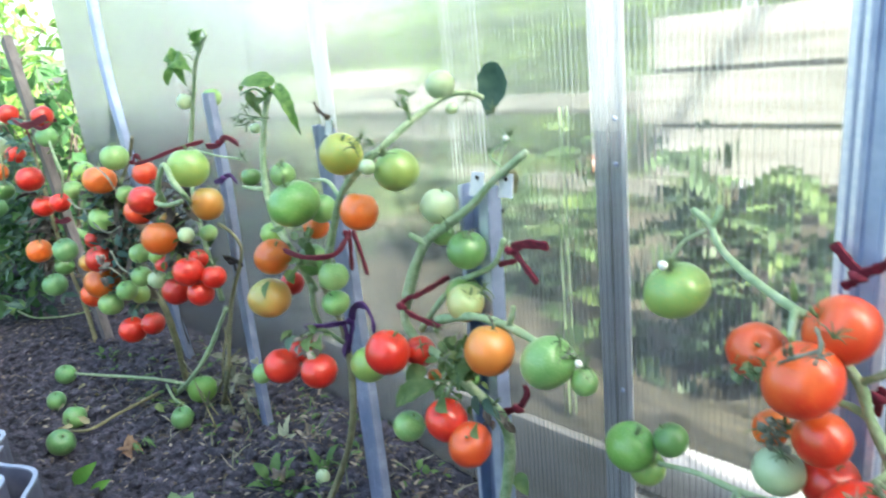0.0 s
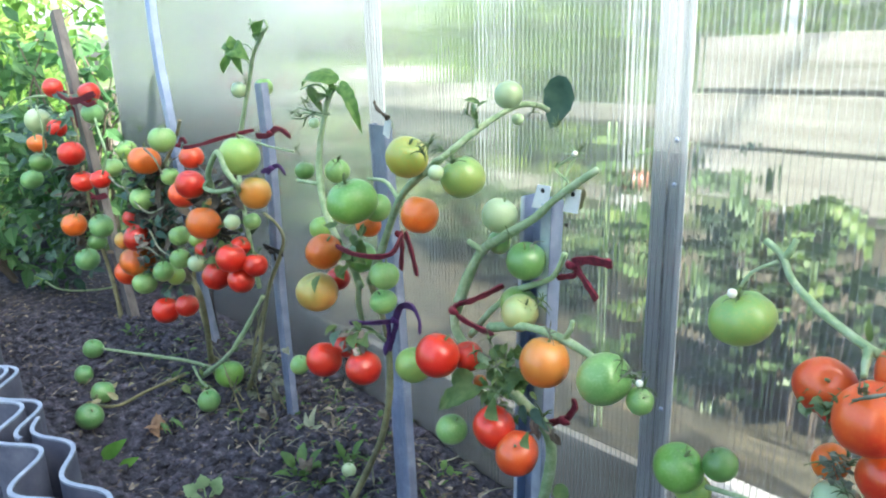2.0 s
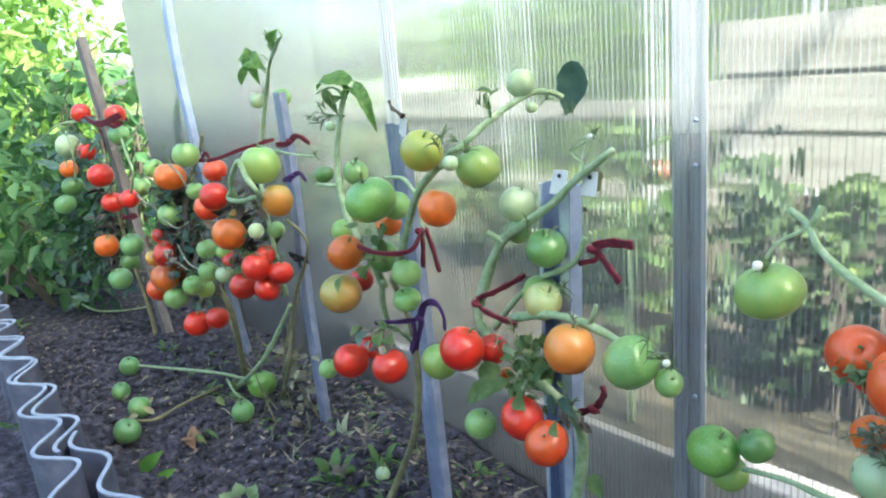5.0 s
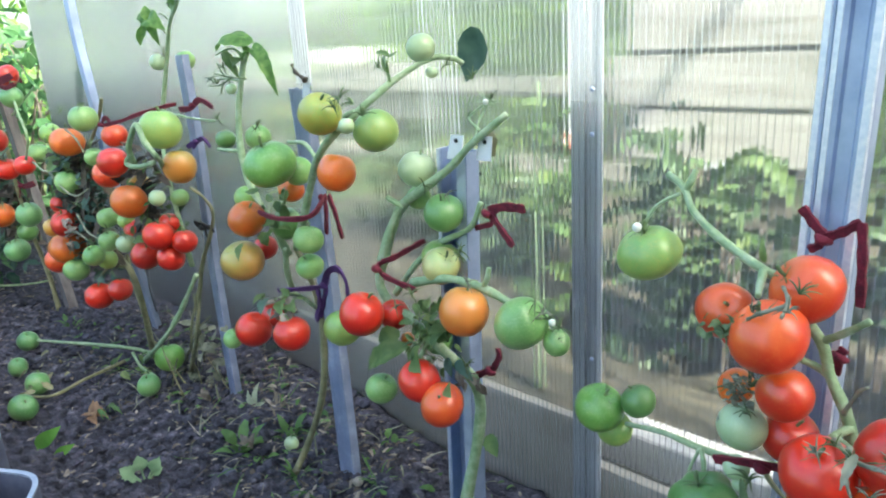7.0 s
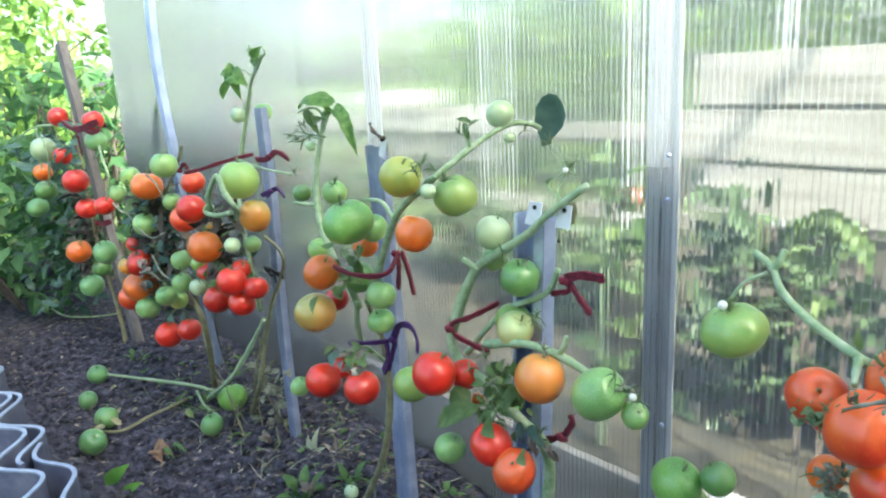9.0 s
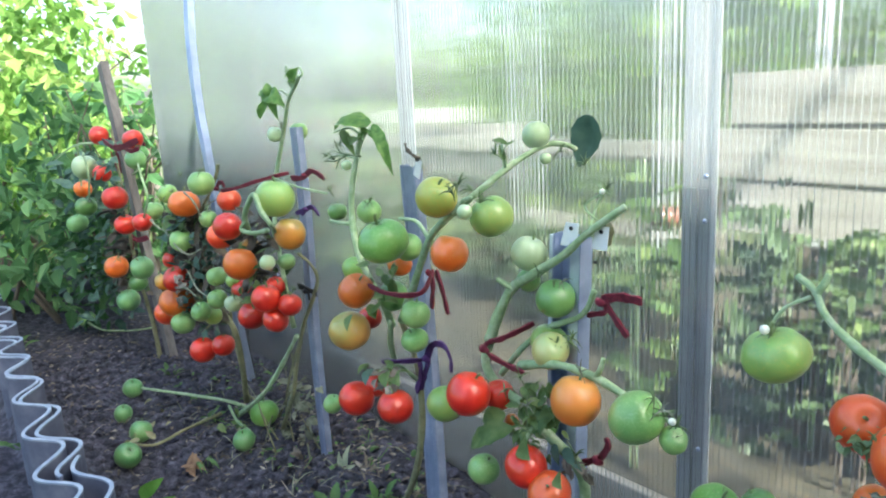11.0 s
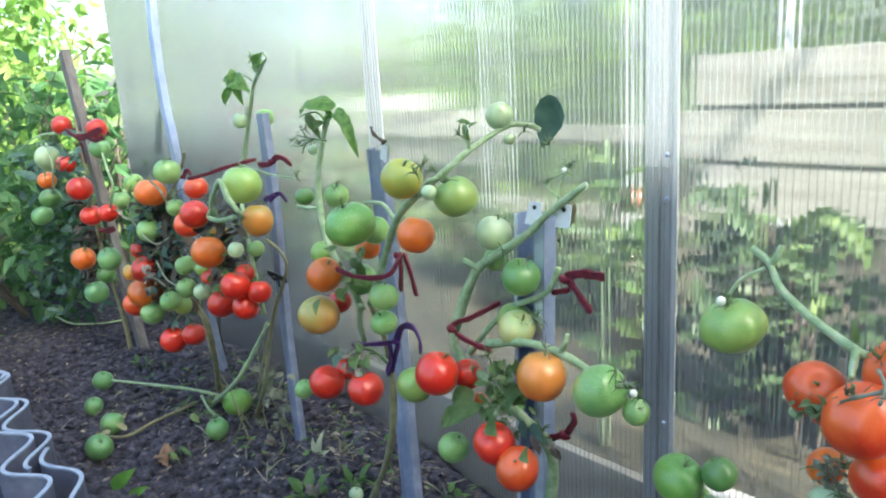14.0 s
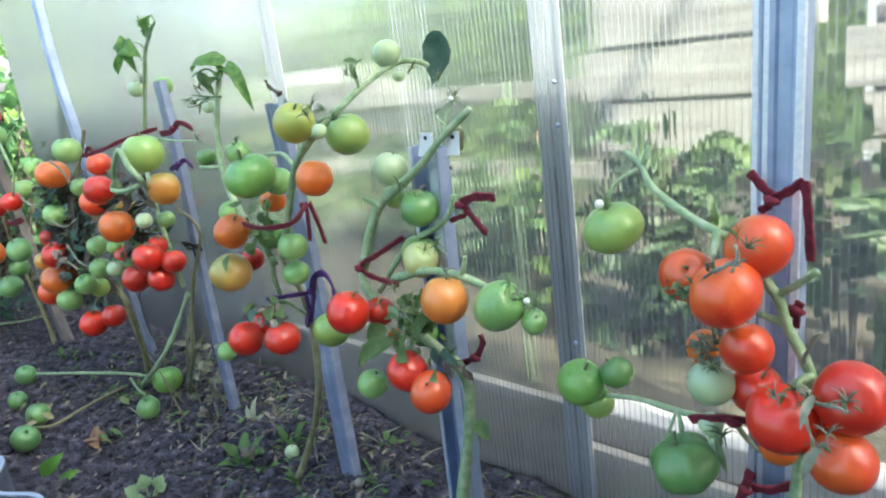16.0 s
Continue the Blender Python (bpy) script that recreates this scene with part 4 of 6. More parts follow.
stem(PB, [(-0.700, 0.660, 0.430), (-0.705, 0.645, 0.407), (-0.707, 0.640, 0.394)], 0.004, 0.003)
stem(PB, [(-0.505, 0.655, 0.530), (-0.479, 0.660, 0.509), (-0.462, 0.665, 0.496)], 0.003, 0.002)
fruit(PB, "pale", (-0.734, 0.690, 0.677), 0.0269, (0.3, 0.2, 1), 2)
fruit(PB, "green", (-0.754, 0.710, 0.629), 0.0187, None, 0, False)
fruit(PB, "deep", (-0.674, 0.680, 0.622), 0.0285, (0.2, -0.35, 0.9), 1)
fruit(PB, "lime", (-0.697, 0.690, 0.550), 0.0273, (0.2, 0.2, 1), 0)
fruit(PB, "cream", (-0.681, 0.675, 0.544), 0.0284, (0.6, -0.1, 0.7), 3)
fruit(PB, "red", (-0.779, 0.600, 0.471), 0.0345, (0.3, 0.3, 0.9), 2)
fruit(PB, "lime", (-0.886, 0.640, 0.407), 0.0309, (0.2, 0.1, 1), 2)
fruit(PB, "red", (-0.776, 0.660, 0.451), 0.0245, None, 0, False)
fruit(PB, "apricot", (-0.598, 0.630, 0.508), 0.0352, (0.05, 0.25, 1), 2)
fruit(PB, "green", (-0.514, 0.645, 0.507), 0.0342, (0.8, -0.1, 0.45), 4)
fruit(PB, "green", (-0.471, 0.660, 0.487), 0.0175, (0.5, -0.4, 0.6), 1)
fruit(PB, "red", (-0.663, 0.600, 0.398), 0.0310, (0.0, -0.5, 0.85), 2)
fruit(PB, "scarlet", (-0.620, 0.600, 0.375), 0.0310, (0.3, -0.5, 0.8), 2)
fruit(PB, "green", (-0.774, 0.620, 0.341), 0.0246, (0.4, 0.2, 0.9), 2)
fruit(PB, "deep", (-0.712, 0.690, 0.414), 0.0234, None, 2, False)
fruit(PB, "orange", (-0.760, 0.670, 0.410), 0.0106, None, 2, False)
leaf(PB, (-0.727, 0.640, 0.419), (-0.809, 0.625, 0.360), 0.34, LEAF, 0.3, 0.35, (0, -0.8, 0.5))
leaf(PB, (-0.748, 0.645, 0.432), (-0.789, 0.635, 0.411), 0.7, LEAF, 0.3, 0.2, (0, -0.9, 0.3), "", 0.04)
leaf(PB, (-0.667, 0.600, 0.437), (-0.631, 0.575, 0.430), 0.75, LEAF, 0.2, 0.2, (0, -0.9, 0.3), "", 0.04)
leaf(PB, (-0.595, 0.590, 0.420), (-0.572, 0.570, 0.415), 0.75, LEAF, 0.2, 0.2, (0, -0.9, 0.3), "", 0.04)
leaf(PB, (-0.618, 0.690, 0.285), (-0.594, 0.680, 0.261), 0.7, LEAF)
leaf(PB, (-0.686, 0.650, 0.473), (-0.688, 0.640, 0.442), 0.5, LEAF, 0.3)
leaf(PB, (-0.675, 0.650, 0.465), (-0.659, 0.640, 0.440), 0.5, LEAF, 0.3)
leaf(PB, (-0.655, 0.650, 0.416), (-0.638, 0.640, 0.394), 0.45, DARK_LEAF)
leaf(PB, (-0.637, 0.650, 0.416), (-0.597, 0.640, 0.401), 0.4, DARK_LEAF)
leaf(PB, (-0.633, 0.650, 0.408), (-0.615, 0.640, 0.382), 0.4, DRY)
foliage(PB, "withered_leaves", (-0.683, 0.650, 0.447), (0.026, 0.010, 0.030), 60, 0.025, LEAF, 4)
foliage(PB, "shrivelled_leaves", (-0.623, 0.650, 0.395), (0.012, 0.008, 0.012), 14, 0.018, DRY, 44)
for i, q in enumerate(((-0.701, 0.600, 0.499), (-0.687, 0.630, 0.471), (-0.699, 0.630, 0.511), (-0.631, 0.600, 0.437), (-0.618, 0.650, 0.575), (-0.590, 0.630, 0.551), (-0.688, 0.660, 0.662), (-0.637, 0.650, 0.658), (-0.472, 0.620, 0.553), (-0.462, 0.620, 0.541), (-0.660, 0.600, 0.454))):
    sprig(PB, q, 0.017, 430 + i, WITHERED if i % 2 else CALYX)
star_flower(PB, (-0.631, 0.730, 0.771), 0.018)
bud(PB, (-0.629, 0.727, 0.771), 0.0042)
stem(PB, [(-0.628, 0.712, 0.735), (-0.652, 0.718, 0.748), (-0.646, 0.724, 0.758), (-0.632, 0.730, 0.768)], 0.0016, 0.0012)
sprig(PB, (-0.655, 0.720, 0.752), 0.012, 27)
sprig(PB, (-0.623, 0.730, 0.774), 0.016, 22)
stem(PB, [(-0.628, 0.700, 0.722), (-0.636, 0.720, 0.746), (-0.629, 0.730, 0.767)], 0.0015, 0.001)
sprig(PB, (-0.476, 0.650, 0.520), 0.022, 23)
sprig(PB, (-0.460, 0.650, 0.513), 0.020, 24)
sprig(PB, (-0.636, 0.670, 0.575), 0.018, 25)
sprig(PB, (-0.600, 0.630, 0.426), 0.022, 26)

bud(PB, (-0.447, 0.618, 0.534), 0.0045)

# the plant with the long upper branch
PC = thing("tomato_plant", (-1.05, 0.70, 0.0), "bushy tomato plant with big green and orange fruit", "tomato plant", "tomato plants")
stem(PC, [(-1.146, 0.666, 0.000), (-1.135, 0.700, 0.059), (-1.069, 0.700, 0.176), (-1.039, 0.700, 0.277), (-1.033, 0.700, 0.372), (-1.034, 0.690, 0.442), (-1.039, 0.670, 0.511)], 0.0072, 0.006, OLD_STEM)
stem(PC, [(-1.039, 0.670, 0.511), (-0.969, 0.650, 0.592), (-0.925, 0.640, 0.651), (-0.889, 0.630, 0.691), (-0.850, 0.630, 0.724), (-0.796, 0.650, 0.767), (-0.775, 0.700, 0.803), (-0.761, 0.760, 0.828), (-0.746, 0.790, 0.826), (-0.744, 0.810, 0.818)], 0.0072, 0.0038)
stem(PC, [(-1.069, 0.670, 0.495), (-1.065, 0.650, 0.544), (-1.089, 0.640, 0.589), (-1.119, 0.640, 0.632), (-1.148, 0.650, 0.688), (-1.156, 0.660, 0.748), (-1.136, 0.665, 0.812), (-1.117, 0.670, 0.859)], 0.0075, 0.005)
stem(PC, [(-1.083, 0.680, 0.412), (-1.064, 0.660, 0.466), (-1.044, 0.650, 0.515)], 0.006, 0.005)
stem(PC, [(-1.146, 0.650, 0.682), (-1.173, 0.640, 0.683), (-1.212, 0.640, 0.683)], 0.004, 0.003)
stem(PC, [(-0.900, 0.640, 0.680), (-0.961, 0.660, 0.704), (-1.024, 0.670, 0.702)], 0.004, 0.003)
stem(PC, [(-0.815, 0.620, 0.738), (-0.783, 0.610, 0.761), (-0.754, 0.600, 0.769)], 0.004, 0.003)
stem(PC, [(-1.134, 0.665, 0.802), (-1.182, 0.660, 0.808), (-1.226, 0.655, 0.803)], 0.002, 0.001)
stem(PC, [(-1.029, 0.690, 0.393), (-1.036, 0.650, 0.432), (-1.022, 0.600, 0.435)], 0.004, 0.003)
stem(PC, [(-0.777, 0.690, 0.800), (-0.769, 0.680, 0.821), (-0.773, 0.680, 0.836)], 0.003, 0.002)
fruit(PC, "deep", (-1.215, 0.660, 0.698), 0.0190, None, 3)
fruit(PC, "green", (-1.134, 0.680, 0.703), 0.0235, None, 2)
fruit(PC, "grass", (-0.976, 0.600, 0.680), 0.0440, (-0.1, -0.3, 1), 5)
fruit(PC, "green", (-0.990, 0.660, 0.657), 0.0245, None, 2, False)
fruit(PC, "orange", (-1.032, 0.670, 0.620), 0.0235, None, 0, False)
fruit(PC, "orange", (-0.831, 0.620, 0.676), 0.0299, (0.0, 0.3, 1), 2, False)
fruit(PC, "turning", (-0.843, 0.610, 0.762), 0.0317, (0.5, -0.2, 0.8), 2)
fruit(PC, "pale", (-0.752, 0.585, 0.752), 0.0113, (0.1, 0.1, 1), 2, False)
fruit(PC, "lime", (-0.746, 0.630, 0.740), 0.0326, (-0.5, -0.1, 0.85), 3)
fruit(PC, "orange", (-1.073, 0.600, 0.577), 0.0322, (0.5, 0.0, 0.8), 2)
fruit(PC, "lime", (-1.187, 0.670, 0.587), 0.0236, None, 2, False)
fruit(PC, "deep", (-1.060, 0.670, 0.554), 0.0293, None, 0, False)
fruit(PC, "green", (-0.954, 0.640, 0.549), 0.0253, (0, 0.2, 1), 2)
fruit(PC, "red", (-1.127, 0.660, 0.501), 0.0232, None, 2, False)
fruit(PC, "blush", (-1.090, 0.590, 0.501), 0.0389, (-0.1, -0.4, 0.9), 1, False)
fruit(PC, "green", (-0.974, 0.650, 0.495), 0.0242, (0.1, -0.4, 0.8), 1)
fruit(PC, "red", (-1.068, 0.580, 0.379), 0.0322, (0.4, 0.1, 0.9), 2, False)
fruit(PC, "red", (-1.058, 0.620, 0.397), 0.0245, None, 0, False)
fruit(PC, "red", (-0.945, 0.580, 0.403), 0.0309, (-0.1, -0.1, 1), 1)
fruit(PC, "green", (-1.231, 0.620, 0.302), 0.0205, (0.3, 0.1, 1), 2)
fruit(PC, "pale", (-0.770, 0.750, 0.844), 0.0216, (-0.1, 0.2, -1), 2)
fruit(PC, "pale", (-0.761, 0.760, 0.808), 0.0092, (0, 0, 1), 2)
fruit(PC, "pale", (-1.161, 0.655, 0.791), 0.0100, None, 2)
fruit(PC, "pale", (-1.220, 0.711, 0.020), 0.0162, None, 2)
leaf(PC, (-1.084, 0.660, 0.866), (-1.180, 0.648, 0.856), 0.50, NEW_LEAF, 0.50, -0.25, (0.55, -0.35, 0.9), "bright rounded young leaf", 0.06)
leaf(PC, (-1.071, 0.660, 0.866), (-1.022, 0.660, 0.780), 0.23, NEW_LEAF, 0.45, 0.45, (0.8, -0.55, 0.25), "drooping pointed leaf", 0.09)
leaf(PC, (-1.085, 0.660, 0.858), (-1.060, 0.660, 0.835), 0.40, NEW_LEAF, 0.3, 0.35, (0.8, -0.55, 0.25), "", 0.08)
leaf(PC, (-1.178, 0.660, 0.855), (-1.136, 0.660, 0.808), 0.30, LEAF, 0.3, 0.35, (0.8, -0.55, 0.25), "", 0.08)
leaf(PC, (-1.152, 0.660, 0.832), (-1.116, 0.660, 0.842), 0.50, LEAF, 0.4, 0.35, (0.8, -0.55, 0.25), "", 0.08)
stem(PC, [(-1.108, 0.662, 0.838), (-1.140, 0.660, 0.858), (-1.180, 0.660, 0.856), (-1.205, 0.660, 0.850)], 0.0024, 0.0014)
for q in ([(-1.120, 0.662, 0.808), (-1.171, 0.660, 0.811), (-1.221, 0.660, 0.817)], [(-1.160, 0.660, 0.811), (-1.205, 0.660, 0.797), (-1.247, 0.660, 0.795)], [(-1.185, 0.660, 0.812), (-1.196, 0.660, 0.822), (-1.203, 0.658, 0.836)], [(-1.190, 0.660, 0.803), (-1.200, 0.660, 0.792), (-1.207, 0.660, 0.782)], [(-1.171, 0.660, 0.811), (-1.166, 0.658, 0.800), (-1.160, 0.656, 0.790)]):
    stem(PC, q, 0.0018, 0.0012, CALYX, 0.3)
stem(PC, [(-1.122, 0.665, 0.834), (-1.090, 0.660, 0.854), (-1.071, 0.660, 0.859)], 0.0025, 0.002)
foliage(PC, "young_leaves", (-1.098, 0.657, 0.858), (0.007, 0.005, 0.007), 7, 0.018, NEW_LEAF, 301)
leaf(PC, (-0.733, 0.830, 0.868), (-0.752, 0.826, 0.788), 0.66, DARK_LEAF, -0.25, 0.28, (0.25, -1, 0.1), "broad hanging bluish green leaf", 0.05)
leaf(PC, (-0.770, 0.680, 0.822), (-0.743, 0.680, 0.841), 0.35, LEAF)
leaf(PC, (-0.766, 0.680, 0.813), (-0.778, 0.680, 0.836), 0.35, LEAF)
leaf(PC, (-0.761, 0.680, 0.836), (-0.794, 0.680, 0.840), 0.3, LEAF)
leaf(PC, (-1.039, 0.600, 0.438), (-1.019, 0.570, 0.421), 0.6, DARK_LEAF)
leaf(PC, (-0.993, 0.600, 0.446), (-0.962, 0.575, 0.432), 0.6, LEAF)
leaf(PC, (-0.984, 0.610, 0.440), (-0.936, 0.585, 0.440), 0.5, LEAF)
foliage(PC, "shrivelled_leaves", (-0.985, 0.590, 0.440), (0.022, 0.008, 0.010), 16, 0.022, DRY, 81)
leaf(PC, (-1.053, 0.575, 0.543), (-1.040, 0.555, 0.519), 0.5, LEAF)
leaf(PC, (-1.064, 0.610, 0.438), (-1.059, 0.580, 0.427), 0.5, LEAF)
foliage(PC, "withered_leaves", (-1.020, 0.640, 0.598), (0.03, 0.02, 0.03), 16, 0.035, LEAF, 6)
foliage(PC, "truss_leaves", (-1.020, 0.610, 0.432), (0.03, 0.01, 0.012), 12, 0.028, LEAF, 8)
for i, q in enumerate(((-0.781, 0.600, 0.786), (-0.752, 0.600, 0.779), (-0.796, 0.600, 0.774), (-0.737, 0.600, 0.764), (-0.735, 0.820, 0.793), (-0.749, 0.780, 0.817), (-0.787, 0.680, 0.821), (-1.206, 0.655, 0.800), (-1.187, 0.660, 0.828), (-1.230, 0.655, 0.808), (-1.048, 0.740, 0.791), (-1.100, 0.660, 0.726))):
    sprig(PC, q, 0.020, 30 + i)

# the plant beside the narrow stake
PD = thing("tomato_plant", (-1.60, 0.70, 0.0), "tomato plant with a tall bare shoot and clustered fruit", "tomato plant", "tomato plants")
stem(PD, [(-1.782, 0.756, 0.000), (-1.625, 0.720, 0.159), (-1.579, 0.720, 0.262), (-1.525, 0.720, 0.375), (-1.473, 0.730, 0.463), (-1.432, 0.720, 0.517), (-1.444, 0.710, 0.550), (-1.459, 0.690, 0.575)], 0.006, 0.0032, OLD_STEM)
stem(PD, [(-1.535, 0.700, 0.378), (-1.514, 0.680, 0.482), (-1.531, 0.680, 0.585), (-1.576, 0.700, 0.681), (-1.552, 0.710, 0.768), (-1.504, 0.710, 0.852), (-1.470, 0.710, 0.913), (-1.426, 0.710, 0.951), (-1.411, 0.710, 0.965)], 0.0065, 0.0035)
stem(PD, [(-1.468, 0.710, 0.919), (-1.445, 0.710, 0.945), (-1.459, 0.710, 0.968)], 0.003, 0.002)
stem(PD, [(-1.554, 0.700, 0.738), (-1.421, 0.690, 0.728), (-1.285, 0.680, 0.726)], 0.003, 0.002)
stem(PD, [(-1.506, 0.600, 0.639), (-1.482, 0.585, 0.676), (-1.427, 0.585, 0.725), (-1.399, 0.585, 0.693), (-1.374, 0.590, 0.669), (-1.400, 0.610, 0.650), (-1.505, 0.660, 0.616)], 0.0064, 0.005)
stem(PD, [(-1.488, 0.590, 0.663), (-1.509, 0.585, 0.641), (-1.452, 0.585, 0.639), (-1.386, 0.590, 0.652)], 0.005)
stem(PD, [(-1.922, 0.688, 0.020), (-1.679, 0.660, 0.166), (-1.628, 0.690, 0.238), (-1.574, 0.700, 0.306), (-1.541, 0.710, 0.352)], 0.0068, 0.005, None, 0.32)
stem(PD, [(-1.888, 0.725, 0.030), (-1.958, 0.685, 0.050), (-2.047, 0.625, 0.060), (-2.171, 0.558, 0.060), (-2.280, 0.520, 0.050)], 0.006, 0.004)
stem(PD, [(-1.971, 0.652, 0.020), (-1.922, 0.527, 0.030), (-1.893, 0.439, 0.030), (-1.949, 0.388, 0.030)], 0.005, 0.004, OLD_STEM)
stem(PD, [(-1.937, 0.668, 0.050), (-1.824, 0.643, 0.050), (-1.752, 0.648, 0.045)], 0.004, 0.003)
for q in ([(-1.789, 0.772, 0.000), (-1.658, 0.720, 0.150), (-1.623, 0.730, 0.249), (-1.573, 0.740, 0.346)], [(-1.863, 0.784, 0.000), (-1.652, 0.730, 0.164), (-1.581, 0.745, 0.223)], [(-1.818, 0.817, -0.000), (-1.642, 0.740, 0.186), (-1.644, 0.740, 0.271)], [(-2.001, 0.740, 0.050), (-1.966, 0.761, 0.030), (-1.876, 0.749, 0.010)]):
    stem(PD, q, 0.0035, 0.002, OLD_STEM, 0.3)
twig_rnd = random.Random(88)
for k in range(10):
    b = Vector((twig_rnd.uniform(-1.86, -1.58), twig_rnd.uniform(0.66, 0.80), 0.0))
    t = b + Vector((twig_rnd.uniform(-0.08, 0.08), twig_rnd.uniform(-0.05, 0.03), twig_rnd.uniform(0.03, 0.16)))
    stem(PD, [b, b.lerp(t, 0.5) + Vector((twig_rnd.uniform(-0.02, 0.02), 0, twig_rnd.uniform(-0.01, 0.02))), t], 0.0026, 0.0014, OLD_STEM if k % 3 else WITHERED, 0.4)
fruit(PD, "grass", (-1.814, 0.720, 0.052), 0.0395, (-0.2, 0.1, 1), 2)
fruit(PD, "sage", (-1.742, 0.624, 0.030), 0.0300, (0.2, -0.2, 1), 2)
fruit(PD, "sage", (-2.298, 0.501, 0.050), 0.0308, (0.4, 0, 1), 2)
fruit(PD, "sage", (-2.168, 0.433, 0.030), 0.0273, (0.4, 0, 1), 2)
fruit(PD, "sage", (-1.993, 0.432, 0.036), 0.0322, (-0.2, 0.3, 0.9), 2)
fruit(PD, "sage", (-1.874, 0.363, 0.035), 0.0345, (0.6, 0.1, 0.6), 4)
fruit(PD, "lime", (-1.441, 0.640, 0.709), 0.0432, (0.0, 0.1, 1), 2)
fruit(PD, "amber", (-1.426, 0.660, 0.629), 0.0344, (-0.1, 0.2, 1), 4)
fruit(PD, "pale", (-1.459, 0.615, 0.567), 0.0179, (0.1, 0.2, 1), 2, False)
fruit(PD, "green", (-1.517, 0.690, 0.546), 0.0204, None, 2, False)
fruit(PD, "pale", (-1.532, 0.700, 0.841), 0.0183, (0.3, 0, 1), 2)
fruit(PD, "green", (-1.605, 0.800, 0.840), 0.0225, None, 2, False)
fruit(PD, "red", (-1.474, 0.610, 0.483), 0.0330, (0.1, 0.1, 1), 2)
fruit(PD, "red", (-1.561, 0.610, 0.423), 0.0333, (0.2, 0, 1), 2)
fruit(PD, "red", (-1.478, 0.630, 0.427), 0.0312, (0, 0.1, 1), 0, False)
fruit(PD, "red", (-1.441, 0.650, 0.465), 0.0270, (0, 0.1, 1), 2)
fruit(PD, "red", (-1.726, 0.660, 0.445), 0.0279, None, 2, False)
fruit(PD, "red", (-1.525, 0.660, 0.492), 0.0229, None, 2, False)
fruit(PD, "orange", (-1.573, 0.600, 0.549), 0.0389, (0.1, 0.1, 1), 2, False)
fruit(PD, "amber", (-1.622, 0.650, 0.571), 0.0260, None, 0, False)
fruit(PD, "red", (-1.622, 0.600, 0.633), 0.0340, (0.2, -0.1, 1), 2, False)
fruit(PD, "scarlet", (-1.746, 0.630, 0.590), 0.0352, (0.1, 0.1, 1), 0, False)
fruit(PD, "scarlet", (-1.741, 0.660, 0.678), 0.0296, (0, 0, 1), 0)
stem(PD, [(-1.492, 0.710, 0.897), (-1.500, 0.700, 0.916), (-1.523, 0.690, 0.924)], 0.002, 0.0015)
for tip, w, bend in (((-1.528, 0.690, 0.956), 0.75, 0.2), ((-1.572, 0.690, 0.934), 0.32, 0.3), ((-1.578, 0.690, 0.876), 0.26, 0.4), ((-1.488, 0.690, 0.874), 0.34, 0.45), ((-1.449, 0.690, 0.903), 0.60, 0.5), ((-1.560, 0.690, 0.915), 0.40, 0.3)):
    leaf(PD, (-1.519, 0.690, 0.925), tip, w, NEW_LEAF, bend, 0.3, (0.8, -0.55, 0.25), "", 0.06)
for q in ([(-1.451, 0.710, 0.945), (-1.458, 0.710, 0.965), (-1.468, 0.710, 0.988)], [(-1.451, 0.710, 0.945), (-1.420, 0.710, 0.958), (-1.398, 0.710, 0.968), (-1.408, 0.710, 0.982)]):
    stem(PD, q, 0.0032, 0.0022)
leaf(PD, (-1.450, 0.710, 0.955), (-1.408, 0.708, 0.982), 0.55, NEW_LEAF, 0.3, 0.3, (0.8, -0.55, 0.25), "", 0.06)
foliage(PD, "young_leaves", (-1.445, 0.706, 0.966), (0.012, 0.004, 0.008), 9, 0.016, NEW_LEAF, 302)
stem(PD, [(-1.470, 0.708, 0.925), (-1.480, 0.702, 0.936), (-1.495, 0.696, 0.934)], 0.0016, 0.001)
foliage(PD, "dark_gap_leaves", (-1.616, 0.660, 0.540), (0.045, 0.012, 0.07), 70, 0.045, DARK_DRY, 316)
foliage(PD, "withered_leaves", (-1.565, 0.650, 0.515), (0.04, 0.025, 0.07), 60, 0.030, LEAF, 12)
foliage(PD, "ground_leaves", (-1.899, 0.680, 0.030), (0.05, 0.05, 0.012), 18, 0.03, LEAF, 13)
for i, q in enumerate(((-1.496, 0.700, 0.858), (-1.376, 0.630, 0.514), (-1.427, 0.620, 0.527), (-1.932, 0.401, 0.050), (-1.752, 0.632, 0.060), (-1.273, 0.680, 0.730))):
    sprig(PD, q, 0.018, 60 + i)

foliage(PD, "withered_foot_leaves", (-1.63, 0.745, 0.10), (0.045, 0.015, 0.06), 40, 0.035, WITHERED, 631)
foliage(PD, "withered_truss_leaves", (-2.02, 0.44, 0.035), (0.09, 0.05, 0.012), 14, 0.03, OLD_STEM, 632)

# the crowded plant at the bent stake
PF = thing("tomato_plant", (-1.98, 0.70, 0.0), "crowded tomato plant heavy with red, orange and green fruit", "tomato plant", "tomato plants")
stem(PF, [(-2.03, 0.76, -0.02), (-1.890, 0.700, 0.243), (-1.914, 0.680, 0.336), (-2.009, 0.660, 0.398), (-2.064, 0.660, 0.491), (-2.010, 0.670, 0.596), (-1.917, 0.690, 0.696), (-1.859, 0.690, 0.759)], 0.009, 0.004, OLD_STEM)
stem(PF, [(-2.009, 0.660, 0.398), (-2.106, 0.650, 0.487), (-2.147, 0.640, 0.553), (-2.062, 0.640, 0.652)], 0.006, 0.003)
